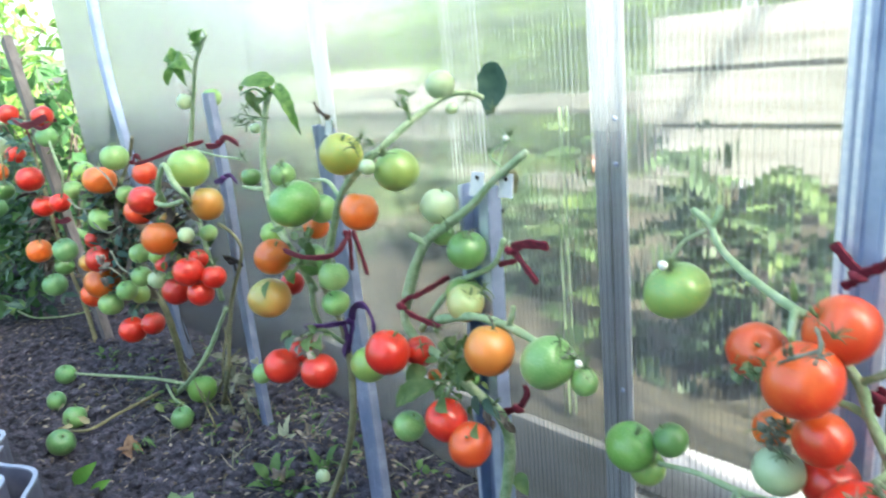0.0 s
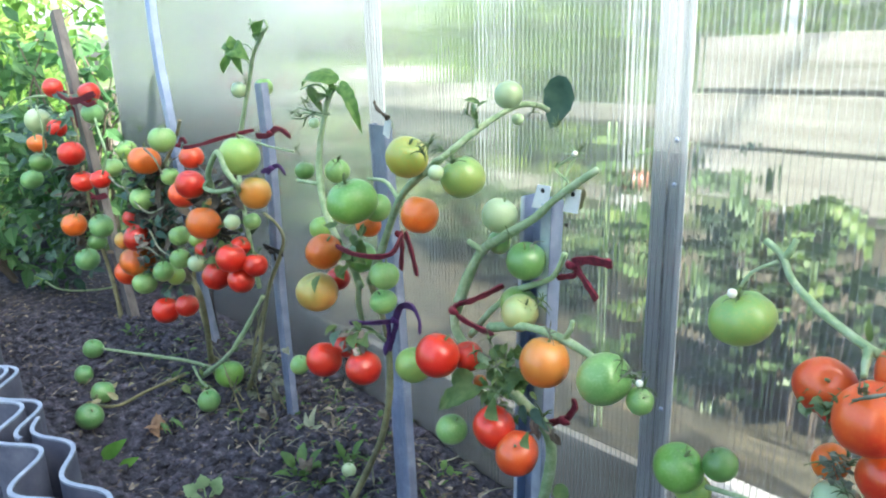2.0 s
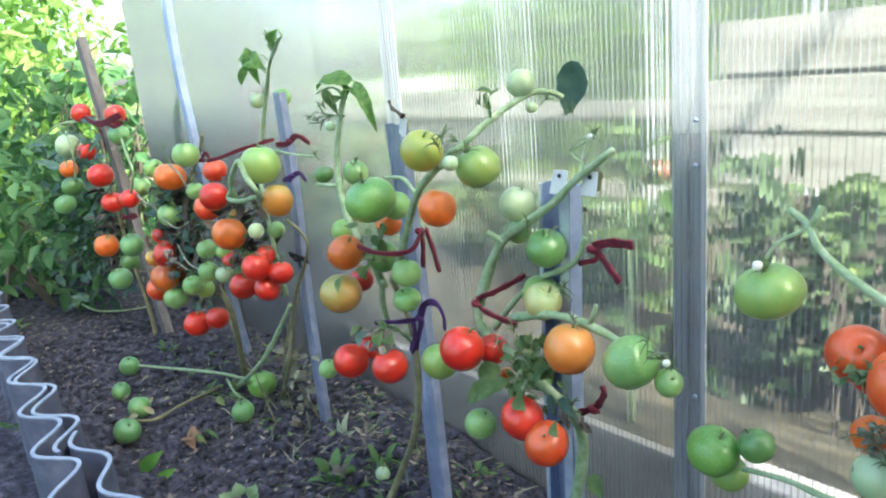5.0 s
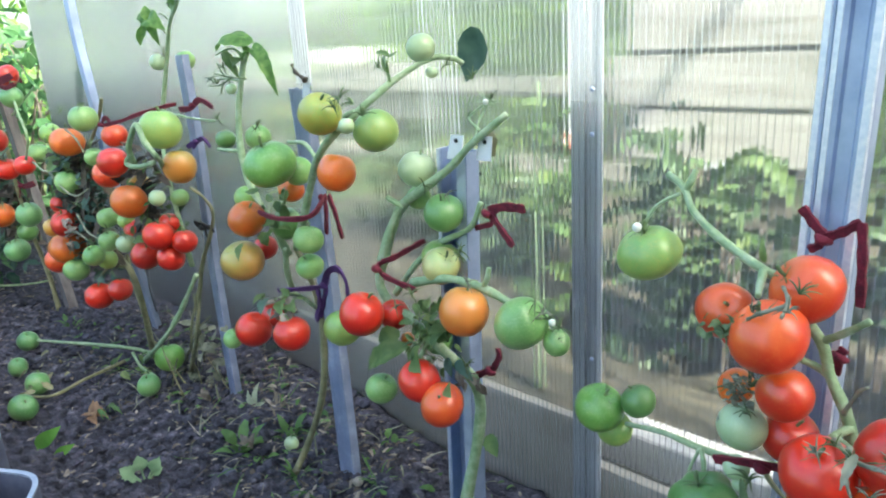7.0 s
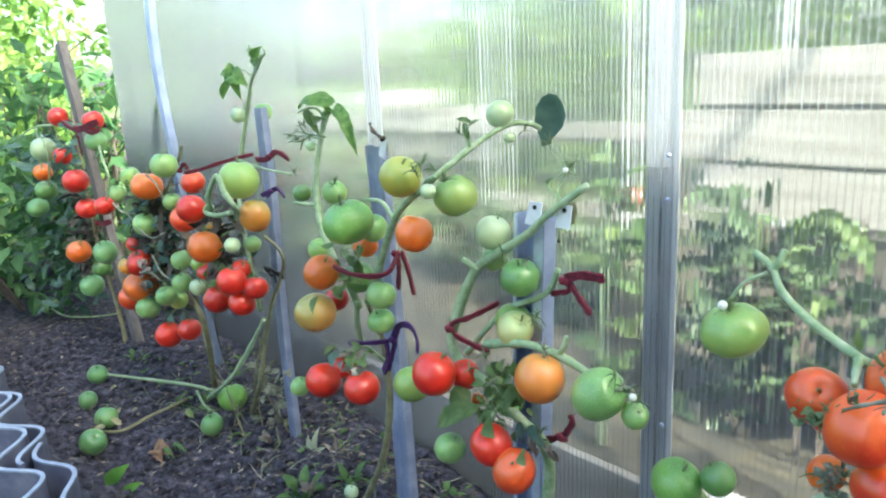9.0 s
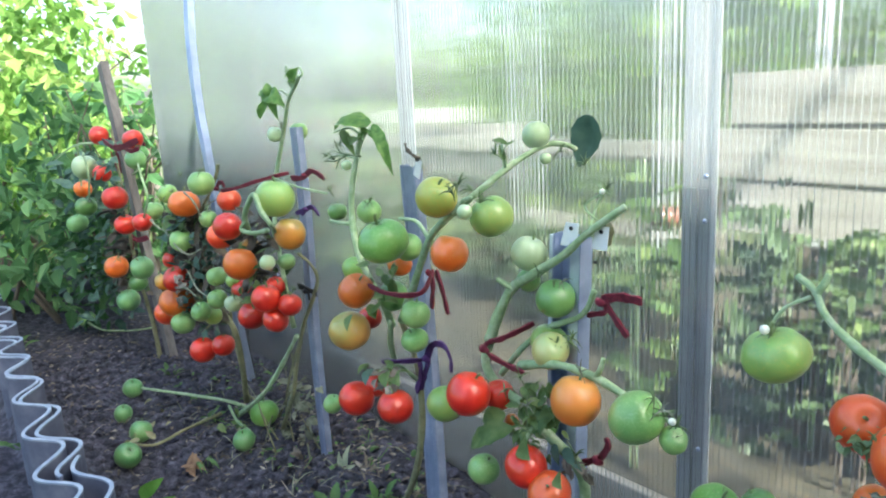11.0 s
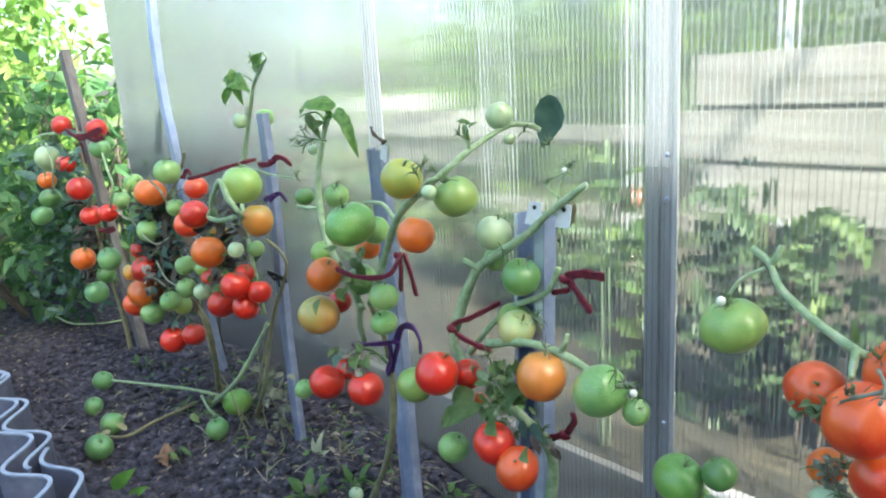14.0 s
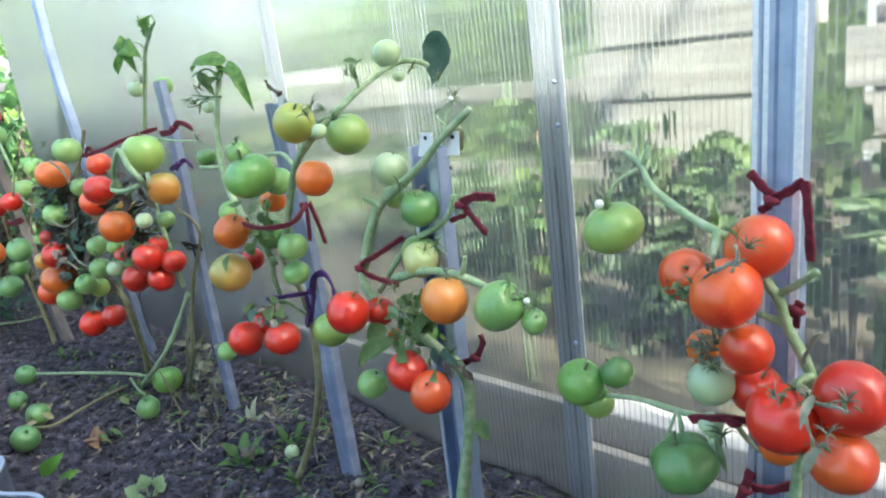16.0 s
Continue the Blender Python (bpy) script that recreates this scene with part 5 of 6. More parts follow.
stem(PF, [(-1.927, 0.690, 0.305), (-1.955, 0.660, 0.307), (-2.002, 0.640, 0.267)], 0.005, 0.003, OLD_STEM)
stem(PF, [(-1.939, 0.720, 0.155), (-1.968, 0.720, 0.236), (-1.950, 0.710, 0.330)], 0.006, 0.005, OLD_STEM)
fruit(PF, "green", (-1.837, 0.630, 0.718), 0.0336, (0, 0.1, 1), 2)
fruit(PF, "lime", (-2.171, 0.650, 0.663), 0.0286, None, 2)
fruit(PF, "orange", (-1.953, 0.620, 0.656), 0.0415, (-0.1, 0.2, 1), 3)
fruit(PF, "green", (-2.355, 0.660, 0.593), 0.0308, None, 2)
fruit(PF, "green", (-2.011, 0.620, 0.545), 0.0350, None, 3)
fruit(PF, "green", (-1.844, 0.640, 0.622), 0.0238, None, 2)
fruit(PF, "green", (-1.836, 0.640, 0.467), 0.0272, None, 2)
fruit(PF, "lime", (-1.747, 0.650, 0.469), 0.0204, None, 2, False)
fruit(PF, "red", (-2.184, 0.640, 0.461), 0.0275, None, 2, False)
fruit(PF, "red", (-2.038, 0.600, 0.433), 0.0388, None, 2)
fruit(PF, "amber", (-2.218, 0.620, 0.392), 0.0296, None, 2, False)
fruit(PF, "orange", (-2.093, 0.610, 0.353), 0.0501, None, 1, False)
fruit(PF, "scarlet", (-2.170, 0.600, 0.304), 0.0378, None, 2, False)
fruit(PF, "green", (-2.034, 0.600, 0.301), 0.0344, (0, 0, 1), 3)
fruit(PF, "green", (-1.873, 0.600, 0.370), 0.0275, None, 2)
fruit(PF, "green", (-1.770, 0.610, 0.423), 0.0263, None, 2)
fruit(PF, "lime", (-1.898, 0.640, 0.344), 0.0267, None, 2, False)
fruit(PF, "pale", (-1.641, 0.600, 0.440), 0.0220, None, 2)
fruit(PF, "red", (-1.896, 0.600, 0.254), 0.0359, (0.2, 0, 1), 2)
fruit(PF, "red", (-1.821, 0.630, 0.279), 0.0306, (0, 0.1, 1), 2)
fruit(PF, "deep", (-2.202, 0.660, 0.561), 0.0293, None, 2)
foliage(PF, "withered_leaves", (-2.036, 0.660, 0.444), (0.08, 0.03, 0.11), 220, 0.034, DARK_LEAF, 14)
foliage(PF, "upper_leaves", (-2.032, 0.640, 0.614), (0.05, 0.025, 0.035), 45, 0.034, LEAF, 114)
# dark leaves fill the gaps between the fruit
foliage(PF, "dark_gap_leaves", (-2.024, 0.660, 0.480), (0.07, 0.015, 0.10), 130, 0.055, DARK_DRY, 315)
foliage(PF, "shaded_leaves", (-2.116, 0.670, 0.482), (0.075, 0.012, 0.11), 130, 0.055, DARK_LEAF, 415)
foliage(PF, "dry_leaves", (-2.021, 0.660, 0.489), (0.05, 0.02, 0.07), 45, 0.036, DRY, 15)
for i, q in enumerate(((-1.954, 0.620, 0.732), (-1.868, 0.610, 0.723), (-2.040, 0.620, 0.681), (-2.010, 0.590, 0.363), (-1.831, 0.620, 0.327), (-1.669, 0.620, 0.630), (-1.959, 0.640, 0.517))):
    sprig(PF, q, 0.02, 80 + i)

for q in ([(-1.884, 0.600, 0.694), (-1.799, 0.590, 0.679), (-1.786, 0.600, 0.640)], [(-2.073, 0.600, 0.567), (-1.973, 0.590, 0.540), (-1.914, 0.600, 0.523), (-1.844, 0.610, 0.546)], [(-2.236, 0.610, 0.583), (-2.130, 0.600, 0.570), (-2.023, 0.600, 0.576)], [(-1.932, 0.600, 0.473), (-1.884, 0.600, 0.433), (-1.805, 0.600, 0.424)], [(-2.098, 0.600, 0.387), (-1.943, 0.590, 0.425), (-1.893, 0.600, 0.408)]):
    stem(PF, q, 0.003, 0.002, WITHERED, 0.3)
for i, q in enumerate(((-2.209, 0.620, 0.644), (-1.772, 0.610, 0.756), (-2.128, 0.610, 0.551), (-1.923, 0.600, 0.498), (-1.769, 0.610, 0.657), (-1.922, 0.600, 0.592), (-1.820, 0.585, 0.414), (-1.709, 0.590, 0.466), (-1.598, 0.585, 0.473), (-2.026, 0.585, 0.461))):
    sprig(PF, q, 0.022, 180 + i)
foliage(PF, "curled_leaves", (-1.976, 0.590, 0.419), (0.025, 0.008, 0.025), 26, 0.026, DRY, 215)

# the leafy plant at the wooden stake
PE = thing("tomato_plant", (-2.62, 0.66, 0.0), "leafy tomato plant with red fruit at a wooden stake", "tomato plant", "tomato plants")
stem(PE, [(-2.66, 0.70, -0.02), (-2.695, 0.700, 0.137), (-2.728, 0.680, 0.354), (-2.676, 0.660, 0.593), (-2.694, 0.660, 0.752), (-2.710, 0.660, 0.851)], 0.009, 0.004, OLD_STEM)
stem(PE, [(-2.634, 0.660, 0.803), (-2.763, 0.620, 0.804), (-3.010, 0.600, 0.791), (-3.398, 0.600, 0.726)], 0.005, 0.003)
stem(PE, [(-2.966, 0.600, 0.792), (-2.995, 0.600, 0.685), (-3.026, 0.600, 0.574)], 0.004, 0.003)
stem(PE, [(-2.525, 0.660, 0.701), (-2.289, 0.640, 0.758), (-2.108, 0.620, 0.797)], 0.003, 0.002)
stem(PE, [(-3.148, 0.572, 0.060), (-3.017, 0.602, 0.050), (-2.991, 0.701, 0.030), (-2.996, 0.792, 0.020)], 0.004, 0.004)
fruit(PE, "red", (-2.724, 0.620, 0.832), 0.0335, None, 2, False)
fruit(PE, "red", (-2.336, 0.620, 0.824), 0.0313, None, 2, False)
fruit(PE, "pale", (-2.820, 0.580, 0.720), 0.0426, None, 4)
fruit(PE, "red", (-2.719, 0.610, 0.699), 0.0318, None, 2, False)
fruit(PE, "orange", (-3.036, 0.610, 0.623), 0.0351, None, 2, False)
fruit(PE, "red", (-2.478, 0.580, 0.636), 0.0404, None, 2)
fruit(PE, "sage", (-2.303, 0.610, 0.765), 0.0310, None, 2)
fruit(PE, "deep", (-2.893, 0.580, 0.570), 0.0378, None, 0)
fruit(PE, "sage", (-3.027, 0.570, 0.494), 0.0394, None, 3)
fruit(PE, "red", (-2.478, 0.600, 0.544), 0.0354, None, 3)
fruit(PE, "red", (-2.289, 0.600, 0.572), 0.0297, None, 2)
fruit(PE, "orange", (-2.593, 0.580, 0.386), 0.0410, None, 2)
fruit(PE, "sage", (-2.362, 0.600, 0.415), 0.0381, None, 2)
fruit(PE, "deep", (-2.580, 0.640, 0.319), 0.0318, None, 2, False)
fruit(PE, "sage", (-2.503, 0.580, 0.283), 0.0383, None, 2)
fruit(PE, "green", (-3.215, 0.583, 0.060), 0.0358, None, 2)
foliage(PE, "dark_gap_leaves", (-2.778, 0.660, 0.394), (0.06, 0.02, 0.10), 90, 0.06, DARK_DRY, 317)
foliage(PE, "leaves", (-3.270, 0.700, 0.492), (0.15, 0.07, 0.15), 220, 0.07, DARK_LEAF, 16)
foliage(PE, "low_leaves", (-3.056, 0.620, 0.247), (0.16, 0.08, 0.08), 110, 0.055, DARK_LEAF, 17)

for i, q in enumerate(((-2.742, 0.570, 0.775), (-2.779, 0.570, 0.608), (-2.971, 0.570, 0.539), (-2.403, 0.570, 0.684), (-2.239, 0.600, 0.805), (-2.308, 0.590, 0.462), (-2.451, 0.570, 0.331), (-2.502, 0.570, 0.439), (-2.144, 0.600, 0.742))):
    sprig(PE, q, 0.026, 280 + i)
stem(PE, [(-2.809, 0.580, 0.773), (-2.736, 0.570, 0.701), (-2.786, 0.570, 0.597)], 0.004, 0.003)
stem(PE, [(-2.334, 0.620, 0.793), (-2.236, 0.600, 0.721), (-2.203, 0.600, 0.656), (-2.265, 0.600, 0.590)], 0.004, 0.003)
foliage(PE, "fruit_leaves", (-2.566, 0.600, 0.705), (0.09, 0.02, 0.07), 30, 0.05, DARK_LEAF, 290)

# ---- cloth ties ----
def tie(label, material, strands, at):
    """A strip of cloth knotted round a stake: every strand is a flat band."""
    ob = thing("cloth_tie", (at[0], at[1], at[2]), label, "cloth tie", "cloth ties")
    for pts, w in strands:
        run = Vector(pts[-1]) - Vector(pts[0])
        flat = (1, -0.3, 0.1) if abs(run.z) > 0.7 * run.length else (0.2, -0.3, 1)
        part("strand", ribbon("strand", pts, w, 0.0035, material, side=flat), ob)
    v, f = sweep([Vector(at) + Vector((-0.008, -0.003, 0.003)), Vector(at) + Vector((0, -0.009, 0)), Vector(at) + Vector((0.008, -0.003, -0.003))], ring(8), lambda u: 0.002 + 0.0035 * math.sin(u * 3.1))
    part("knot", mesh_of("knot", v, f, material), ob)


RED_TIE = "dark maroon cloth strip knotted round a stake"
tie(RED_TIE, MAROON, [([(-0.232, 0.758, 0.668), (-0.219, 0.757, 0.653), (-0.206, 0.756, 0.640)], 0.010), ([(-0.206, 0.756, 0.640), (-0.190, 0.756, 0.649), (-0.176, 0.758, 0.660)], 0.010),
    ([(-0.175, 0.756, 0.660), (-0.171, 0.755, 0.624), (-0.168, 0.755, 0.573)], 0.009), ([(-0.206, 0.756, 0.640), (-0.212, 0.754, 0.631), (-0.220, 0.752, 0.626)], 0.009)], (-0.207, 0.757, 0.639))
tie(RED_TIE, MAROON, [([(-0.283, 0.700, 0.378), (-0.249, 0.690, 0.394), (-0.218, 0.700, 0.395), (-0.213, 0.760, 0.361)], 0.010)], (-0.228, 0.695, 0.396))
tie(RED_TIE, MAROON, [([(-0.232, 0.755, 0.292), (-0.240, 0.750, 0.263), (-0.251, 0.750, 0.229)], 0.012), ([(-0.232, 0.756, 0.269), (-0.209, 0.756, 0.273), (-0.183, 0.757, 0.290)], 0.012)], (-0.237, 0.755, 0.267))
tie(RED_TIE, MAROON, [([(-0.187, 0.757, 0.506), (-0.179, 0.750, 0.520), (-0.176, 0.750, 0.527)], 0.010), ([(-0.179, 0.750, 0.520), (-0.182, 0.755, 0.494)], 0.008)], (-0.179, 0.752, 0.518))
tie(RED_TIE, MAROON, [([(-0.607, 0.700, 0.629), (-0.576, 0.692, 0.640), (-0.551, 0.690, 0.642), (-0.539, 0.690, 0.642)], 0.012), ([(-0.605, 0.700, 0.627), (-0.582, 0.692, 0.610), (-0.569, 0.690, 0.599), (-0.560, 0.690, 0.589)], 0.012),
    ([(-0.638, 0.705, 0.599), (-0.616, 0.700, 0.607), (-0.604, 0.700, 0.612), (-0.607, 0.700, 0.627)], 0.007)], (-0.606, 0.700, 0.627))
tie(RED_TIE, MAROON, [([(-0.775, 0.660, 0.540), (-0.746, 0.670, 0.557), (-0.727, 0.690, 0.571)], 0.008), ([(-0.799, 0.655, 0.528), (-0.784, 0.650, 0.518), (-0.750, 0.648, 0.513), (-0.711, 0.650, 0.508)], 0.009), ([(-0.799, 0.655, 0.528), (-0.788, 0.660, 0.536), (-0.778, 0.665, 0.539)], 0.007)], (-0.791, 0.652, 0.527))
tie(RED_TIE, MAROON, [([(-0.671, 0.700, 0.359), (-0.638, 0.700, 0.375), (-0.611, 0.700, 0.393)], 0.010), ([(-0.611, 0.700, 0.393), (-0.595, 0.695, 0.419), (-0.599, 0.695, 0.430)], 0.009)], (-0.613, 0.700, 0.390))
tie(RED_TIE, MAROON, [([(-1.031, 0.600, 0.594), (-0.969, 0.595, 0.593), (-0.912, 0.600, 0.599), (-0.900, 0.620, 0.605), (-0.953, 0.680, 0.612)], 0.008), ([(-0.980, 0.700, 0.609), (-0.966, 0.690, 0.584), (-0.972, 0.690, 0.544)], 0.012), ([(-0.967, 0.700, 0.610), (-0.940, 0.690, 0.582), (-0.928, 0.690, 0.542)], 0.012)], (-0.977, 0.700, 0.607))
PURPLE_TIE = "purple cloth strip knotted round a stake"
tie(PURPLE_TIE, PURPLE, [([(-1.037, 0.620, 0.447), (-1.000, 0.640, 0.451), (-0.996, 0.680, 0.444), (-0.996, 0.700, 0.447)], 0.008), ([(-0.996, 0.690, 0.444), (-0.963, 0.680, 0.480), (-0.920, 0.670, 0.493), (-0.904, 0.670, 0.474), (-0.902, 0.670, 0.450)], 0.012),
    ([(-1.011, 0.685, 0.435), (-1.010, 0.685, 0.404), (-1.027, 0.685, 0.371)], 0.016), ([(-0.990, 0.690, 0.442), (-1.007, 0.690, 0.404), (-1.018, 0.690, 0.379)], 0.014)], (-0.989, 0.690, 0.447))
tie(RED_TIE, MAROON, [([(-1.707, 0.630, 0.707), (-1.633, 0.640, 0.719), (-1.584, 0.660, 0.733), (-1.554, 0.700, 0.744), (-1.541, 0.730, 0.749)], 0.008), ([(-1.550, 0.740, 0.735), (-1.485, 0.735, 0.740), (-1.439, 0.730, 0.758), (-1.410, 0.730, 0.756), (-1.380, 0.730, 0.745)], 0.012)], (-1.464, 0.735, 0.748))
tie(PURPLE_TIE, PURPLE, [([(-1.542, 0.740, 0.651), (-1.478, 0.735, 0.669), (-1.441, 0.730, 0.676), (-1.416, 0.730, 0.661)], 0.010), ([(-1.478, 0.735, 0.669), (-1.515, 0.740, 0.650)], 0.008)], (-1.473, 0.735, 0.669))
tie("dark grey cloth strip knotted round a stake", DARK_HOLE, [([(-1.558, 0.735, 0.470), (-1.502, 0.730, 0.472), (-1.461, 0.730, 0.468)], 0.014), ([(-1.502, 0.730, 0.472), (-1.499, 0.730, 0.446)], 0.012), ([(-1.891, 0.735, 0.302), (-1.902, 0.735, 0.231), (-1.897, 0.740, 0.161)], 0.006)], (-1.507, 0.732, 0.468))
tie(RED_TIE, MAROON, [([(-1.913, 0.700, 0.687), (-1.875, 0.690, 0.707), (-1.844, 0.690, 0.712), (-1.840, 0.690, 0.700)], 0.010)], (-1.879, 0.690, 0.695))
tie(RED_TIE, MAROON, [([(-2.597, 0.600, 0.817), (-2.420, 0.585, 0.799), (-2.297, 0.585, 0.808), (-2.219, 0.600, 0.825)], 0.018), ([(-2.437, 0.590, 0.802), (-2.446, 0.600, 0.762), (-2.592, 0.640, 0.707)], 0.012), ([(-2.355, 0.585, 0.808), (-2.266, 0.590, 0.792), (-2.219, 0.600, 0.802)], 0.012)], (-2.386, 0.590, 0.807))
tie(RED_TIE, MAROON, [([(-2.846, 0.672, 0.817), (-2.653, 0.665, 0.800), (-2.487, 0.665, 0.813), (-2.358, 0.660, 0.808)], 0.018), ([(-2.795, 0.670, 0.765), (-2.717, 0.665, 0.691), (-2.705, 0.668, 0.631)], 0.018), ([(-2.691, 0.665, 0.792), (-2.499, 0.660, 0.780), (-2.382, 0.660, 0.815)], 0.012)], (-2.648, 0.662, 0.802))
tie(RED_TIE, MAROON, [([(-2.756, 0.680, 0.479), (-2.655, 0.675, 0.458), (-2.536, 0.680, 0.479)], 0.018), ([(-2.679, 0.675, 0.463), (-2.713, 0.675, 0.421), (-2.762, 0.675, 0.376)], 0.014)], (-2.654, 0.675, 0.460))


# ---- corrugated edging ----
# paler colour paints the sky light caught by the cut upper edge
SKYLIT_EDGE = surface("skylit_pale_edge", [(0.3, (0.20, 0.255, 0.33)), (0.7, (0.33, 0.39, 0.47))], 40, 0.8, 0.3)


def corrugated(x0, x1, y_mid, top, crest, slant=0.0, amp=0.033):
    """A thin wavy board on edge along the bed."""
    n, wave, thick = int((x1 - x0) / 0.006), 0.226, 0.008
    verts, faces = [], []
    for i in range(n + 1):
        x = x0 + (x1 - x0) * i / n
        a = 2 * math.pi * (x - crest) / wave + math.pi / 2
        s = math.sin(a)
        y = y_mid + amp * s + slant * (x + 1.75)
        slope = amp * 2 * math.pi / wave * math.cos(a)
        nx, ny = -slope / math.hypot(1, slope), 1 / math.hypot(1, slope)
        t = top + 0.004 * math.sin(x * 5)
        for k in (-0.5, 0.5):
            verts += [(x + nx * thick * k, y + ny * thick * k, -0.05), (x + nx * thick * k, y + ny * thick * k, t - 0.002), (x + nx * thick * k * 0.85, y + ny * thick * k * 0.85, t)]
    for i in range(n):
        o, p = i * 6, i * 6 + 6
        faces += [(o, p, p + 1, o + 1), (o + 1, p + 1, p + 2, o + 2), (o + 2, p + 2, p + 5, o + 5), (o + 5, p + 5, p + 4, o + 4), (o + 4, p + 4, p + 3, o + 3)]
    faces += [(0, 1, 2, 5, 4, 3), tuple(6 * n + j for j in (3, 4, 5, 2, 1, 0))]
    ob = thing("corrugated_edging", ((x0 + x1) / 2, y_mid, 0), "wavy grey fibre cement sheet on edge beside the bed", "edging", "edging sheets")
    part("sheet", mesh_of("edging_sheet", verts, faces, SLATE), ob)
    cap, cf = [], []
    for i in range(n + 1):
        a, b = Vector(verts[6 * i + 2]), Vector(verts[6 * i + 5])
        d = (b - a).normalized() * 0.0006
        cap += [a - d - Vector((0, 0, 0.004)), a - d + Vector((0, 0, 0.0012)), b + d + Vector((0, 0, 0.0012)), b + d - Vector((0, 0, 0.004))]
        if i:
            o = 4 * i - 4
            cf += [(o + k, o + 4 + k, o + 5 + k, o + 1 + k) for k in range(3)]
    part("cut_edge", mesh_of("cut_edge", cap, cf, SKYLIT_EDGE, False), ob, "upper cut edge, sky light put into its paler colour")


corrugated(-3.3, -1.18, 0.165, 0.222, -1.645, -0.075)
corrugated(-3.3, -1.50, 0.190, 0.220, -1.632, -0.02)
corrugated(-1.58, -0.95, 0.208, 0.215, -1.41, -0.02, 0.022)
rim = thing("bed_rim", (-4.1, 0.6, 0), "dark flexible edging round a neighbouring bed", "edging")
part("band", tube("band", [(-3.599, 0.201, 0.030), (-3.800, 0.403, 0.030), (-3.897, 0.591, 0.030), (-3.984, 0.762, 0.030), (-4.090, 0.821, 0.030)], 0.025, 0.02, SLATE), rim)


# ---- behind the sheet ----
def boards(x0, x1, y, lows, height, n_posts, label, wood=None):
    ob = thing("board_fence", ((x0 + x1) / 2, y, 0), label, "fence", "board fences")
    rnd = random.Random(int(x0 * 100))
    for i, z in enumerate(lows):
        part("board", joined("board", [bevelled((x0 + rnd.uniform(-0.04, 0.04), y - 0.012 - 0.004 * (i % 2), z + 0.004), (x1 + rnd.uniform(-0.04, 0.04), y + 0.012, z + height - 0.006), 0.001)], wood or PLANK, False), ob)
        # added strip behind each gap stands in for the darkness seen between boards
        if i and height < 0.16:
            part("batten", joined("batten", [bevelled((x0 + 0.02, y + 0.016, z - 0.03), (x1 - 0.02, y + 0.034, z + 0.03), 0.001)], WOOD if i == 2 else SHADED_PLANK, False), ob, "strip added behind the gap to keep it dark")
    for k in range(n_posts):
        x = x0 + 0.15 + (x1 - x0 - 0.3) * k / max(1, n_posts - 1)
        part("post", joined("fence_post", [bevelled((x - 0.03, y + 0.036, -0.07), (x + 0.03, y + 0.09, lows[-1] + height - 0.02))], WOOD, False), ob)


boards(-1.16, -0.52, 2.0, (0.455, 0.615, 0.778), 0.155, 2, "pale weathered horizontal boards on posts")
boards(-0.40, 1.2, 2.0, (0.455, 0.615, 0.778), 0.155, 2, "pale weathered horizontal boards on posts")
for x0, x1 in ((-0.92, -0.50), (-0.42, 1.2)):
    boards(x0, x1, 2.04, (0.09, 0.265), 0.165, 2, "weathered lower boards behind the plants, shade put into their grey", SHADED_PLANK)
boards(-6.4, -1.9, 3.45, (0.02, 0.50), 0.10, 4, "low pale boards round a bed")
boards(-4.98, -3.95, 3.42, (0.70,), 0.115, 2, "white sunlit board beyond the greenhouse", SUNLIT_WOOD)
boards(-4.80, -3.55, 3.50, (0.30, 0.50), 0.195, 2, "weathered boards round a bed, sunlight put into their pale colour", SUNLIT_PLANK)
far_fence = thing("board_fence", (-9.2, 3.55, 0), "low dark brown boards beyond the lawn", "fence", "board fences")
for z in (0.36, 0.50):
    v, f = bevelled((-1.9, -0.012, z), (1.9, 0.012, z + 0.13), 0.002)
    part("board", mesh_of("far_board", v, f, WOOD, False), far_fence, m=Matrix.Rotation(math.atan2(1.84, -2.2), 4, "Z"))
for u in (-1.7, 0.0, 1.7):
    v, f = bevelled((u - 0.04, 0.013, -0.05), (u + 0.04, 0.09, 0.66), 0.002)
    part("post", mesh_of("far_post", v, f, WOOD, False), far_fence, m=Matrix.Rotation(math.atan2(1.84, -2.2), 4, "Z"))
dark_bed = [(-0.62, 1.2, -0.006), (1.15, 1.2, -0.006), (1.15, 1.95, -0.006), (-0.62, 1.95, -0.006)]
tagged(new("ground_planting_strip", mesh_of("ground_planting_strip", dark_bed, [(0, 1, 2, 3)], MULCH, False)), "mulched planting strip inside the greenhouse", "mulch", kind="structure")
# added board: its white stands in for a bright sunlit strip
v, f = bevelled((-0.74, 1.135, -0.02), (0.86, 1.215, 0.066))
pale_board = new("loose_board", mesh_of("loose_board", v, f, SUNLIT_WOOD, False))
tagged(pale_board, "board added for a sunlit strip inside the greenhouse, sunlight put into its white", "board")


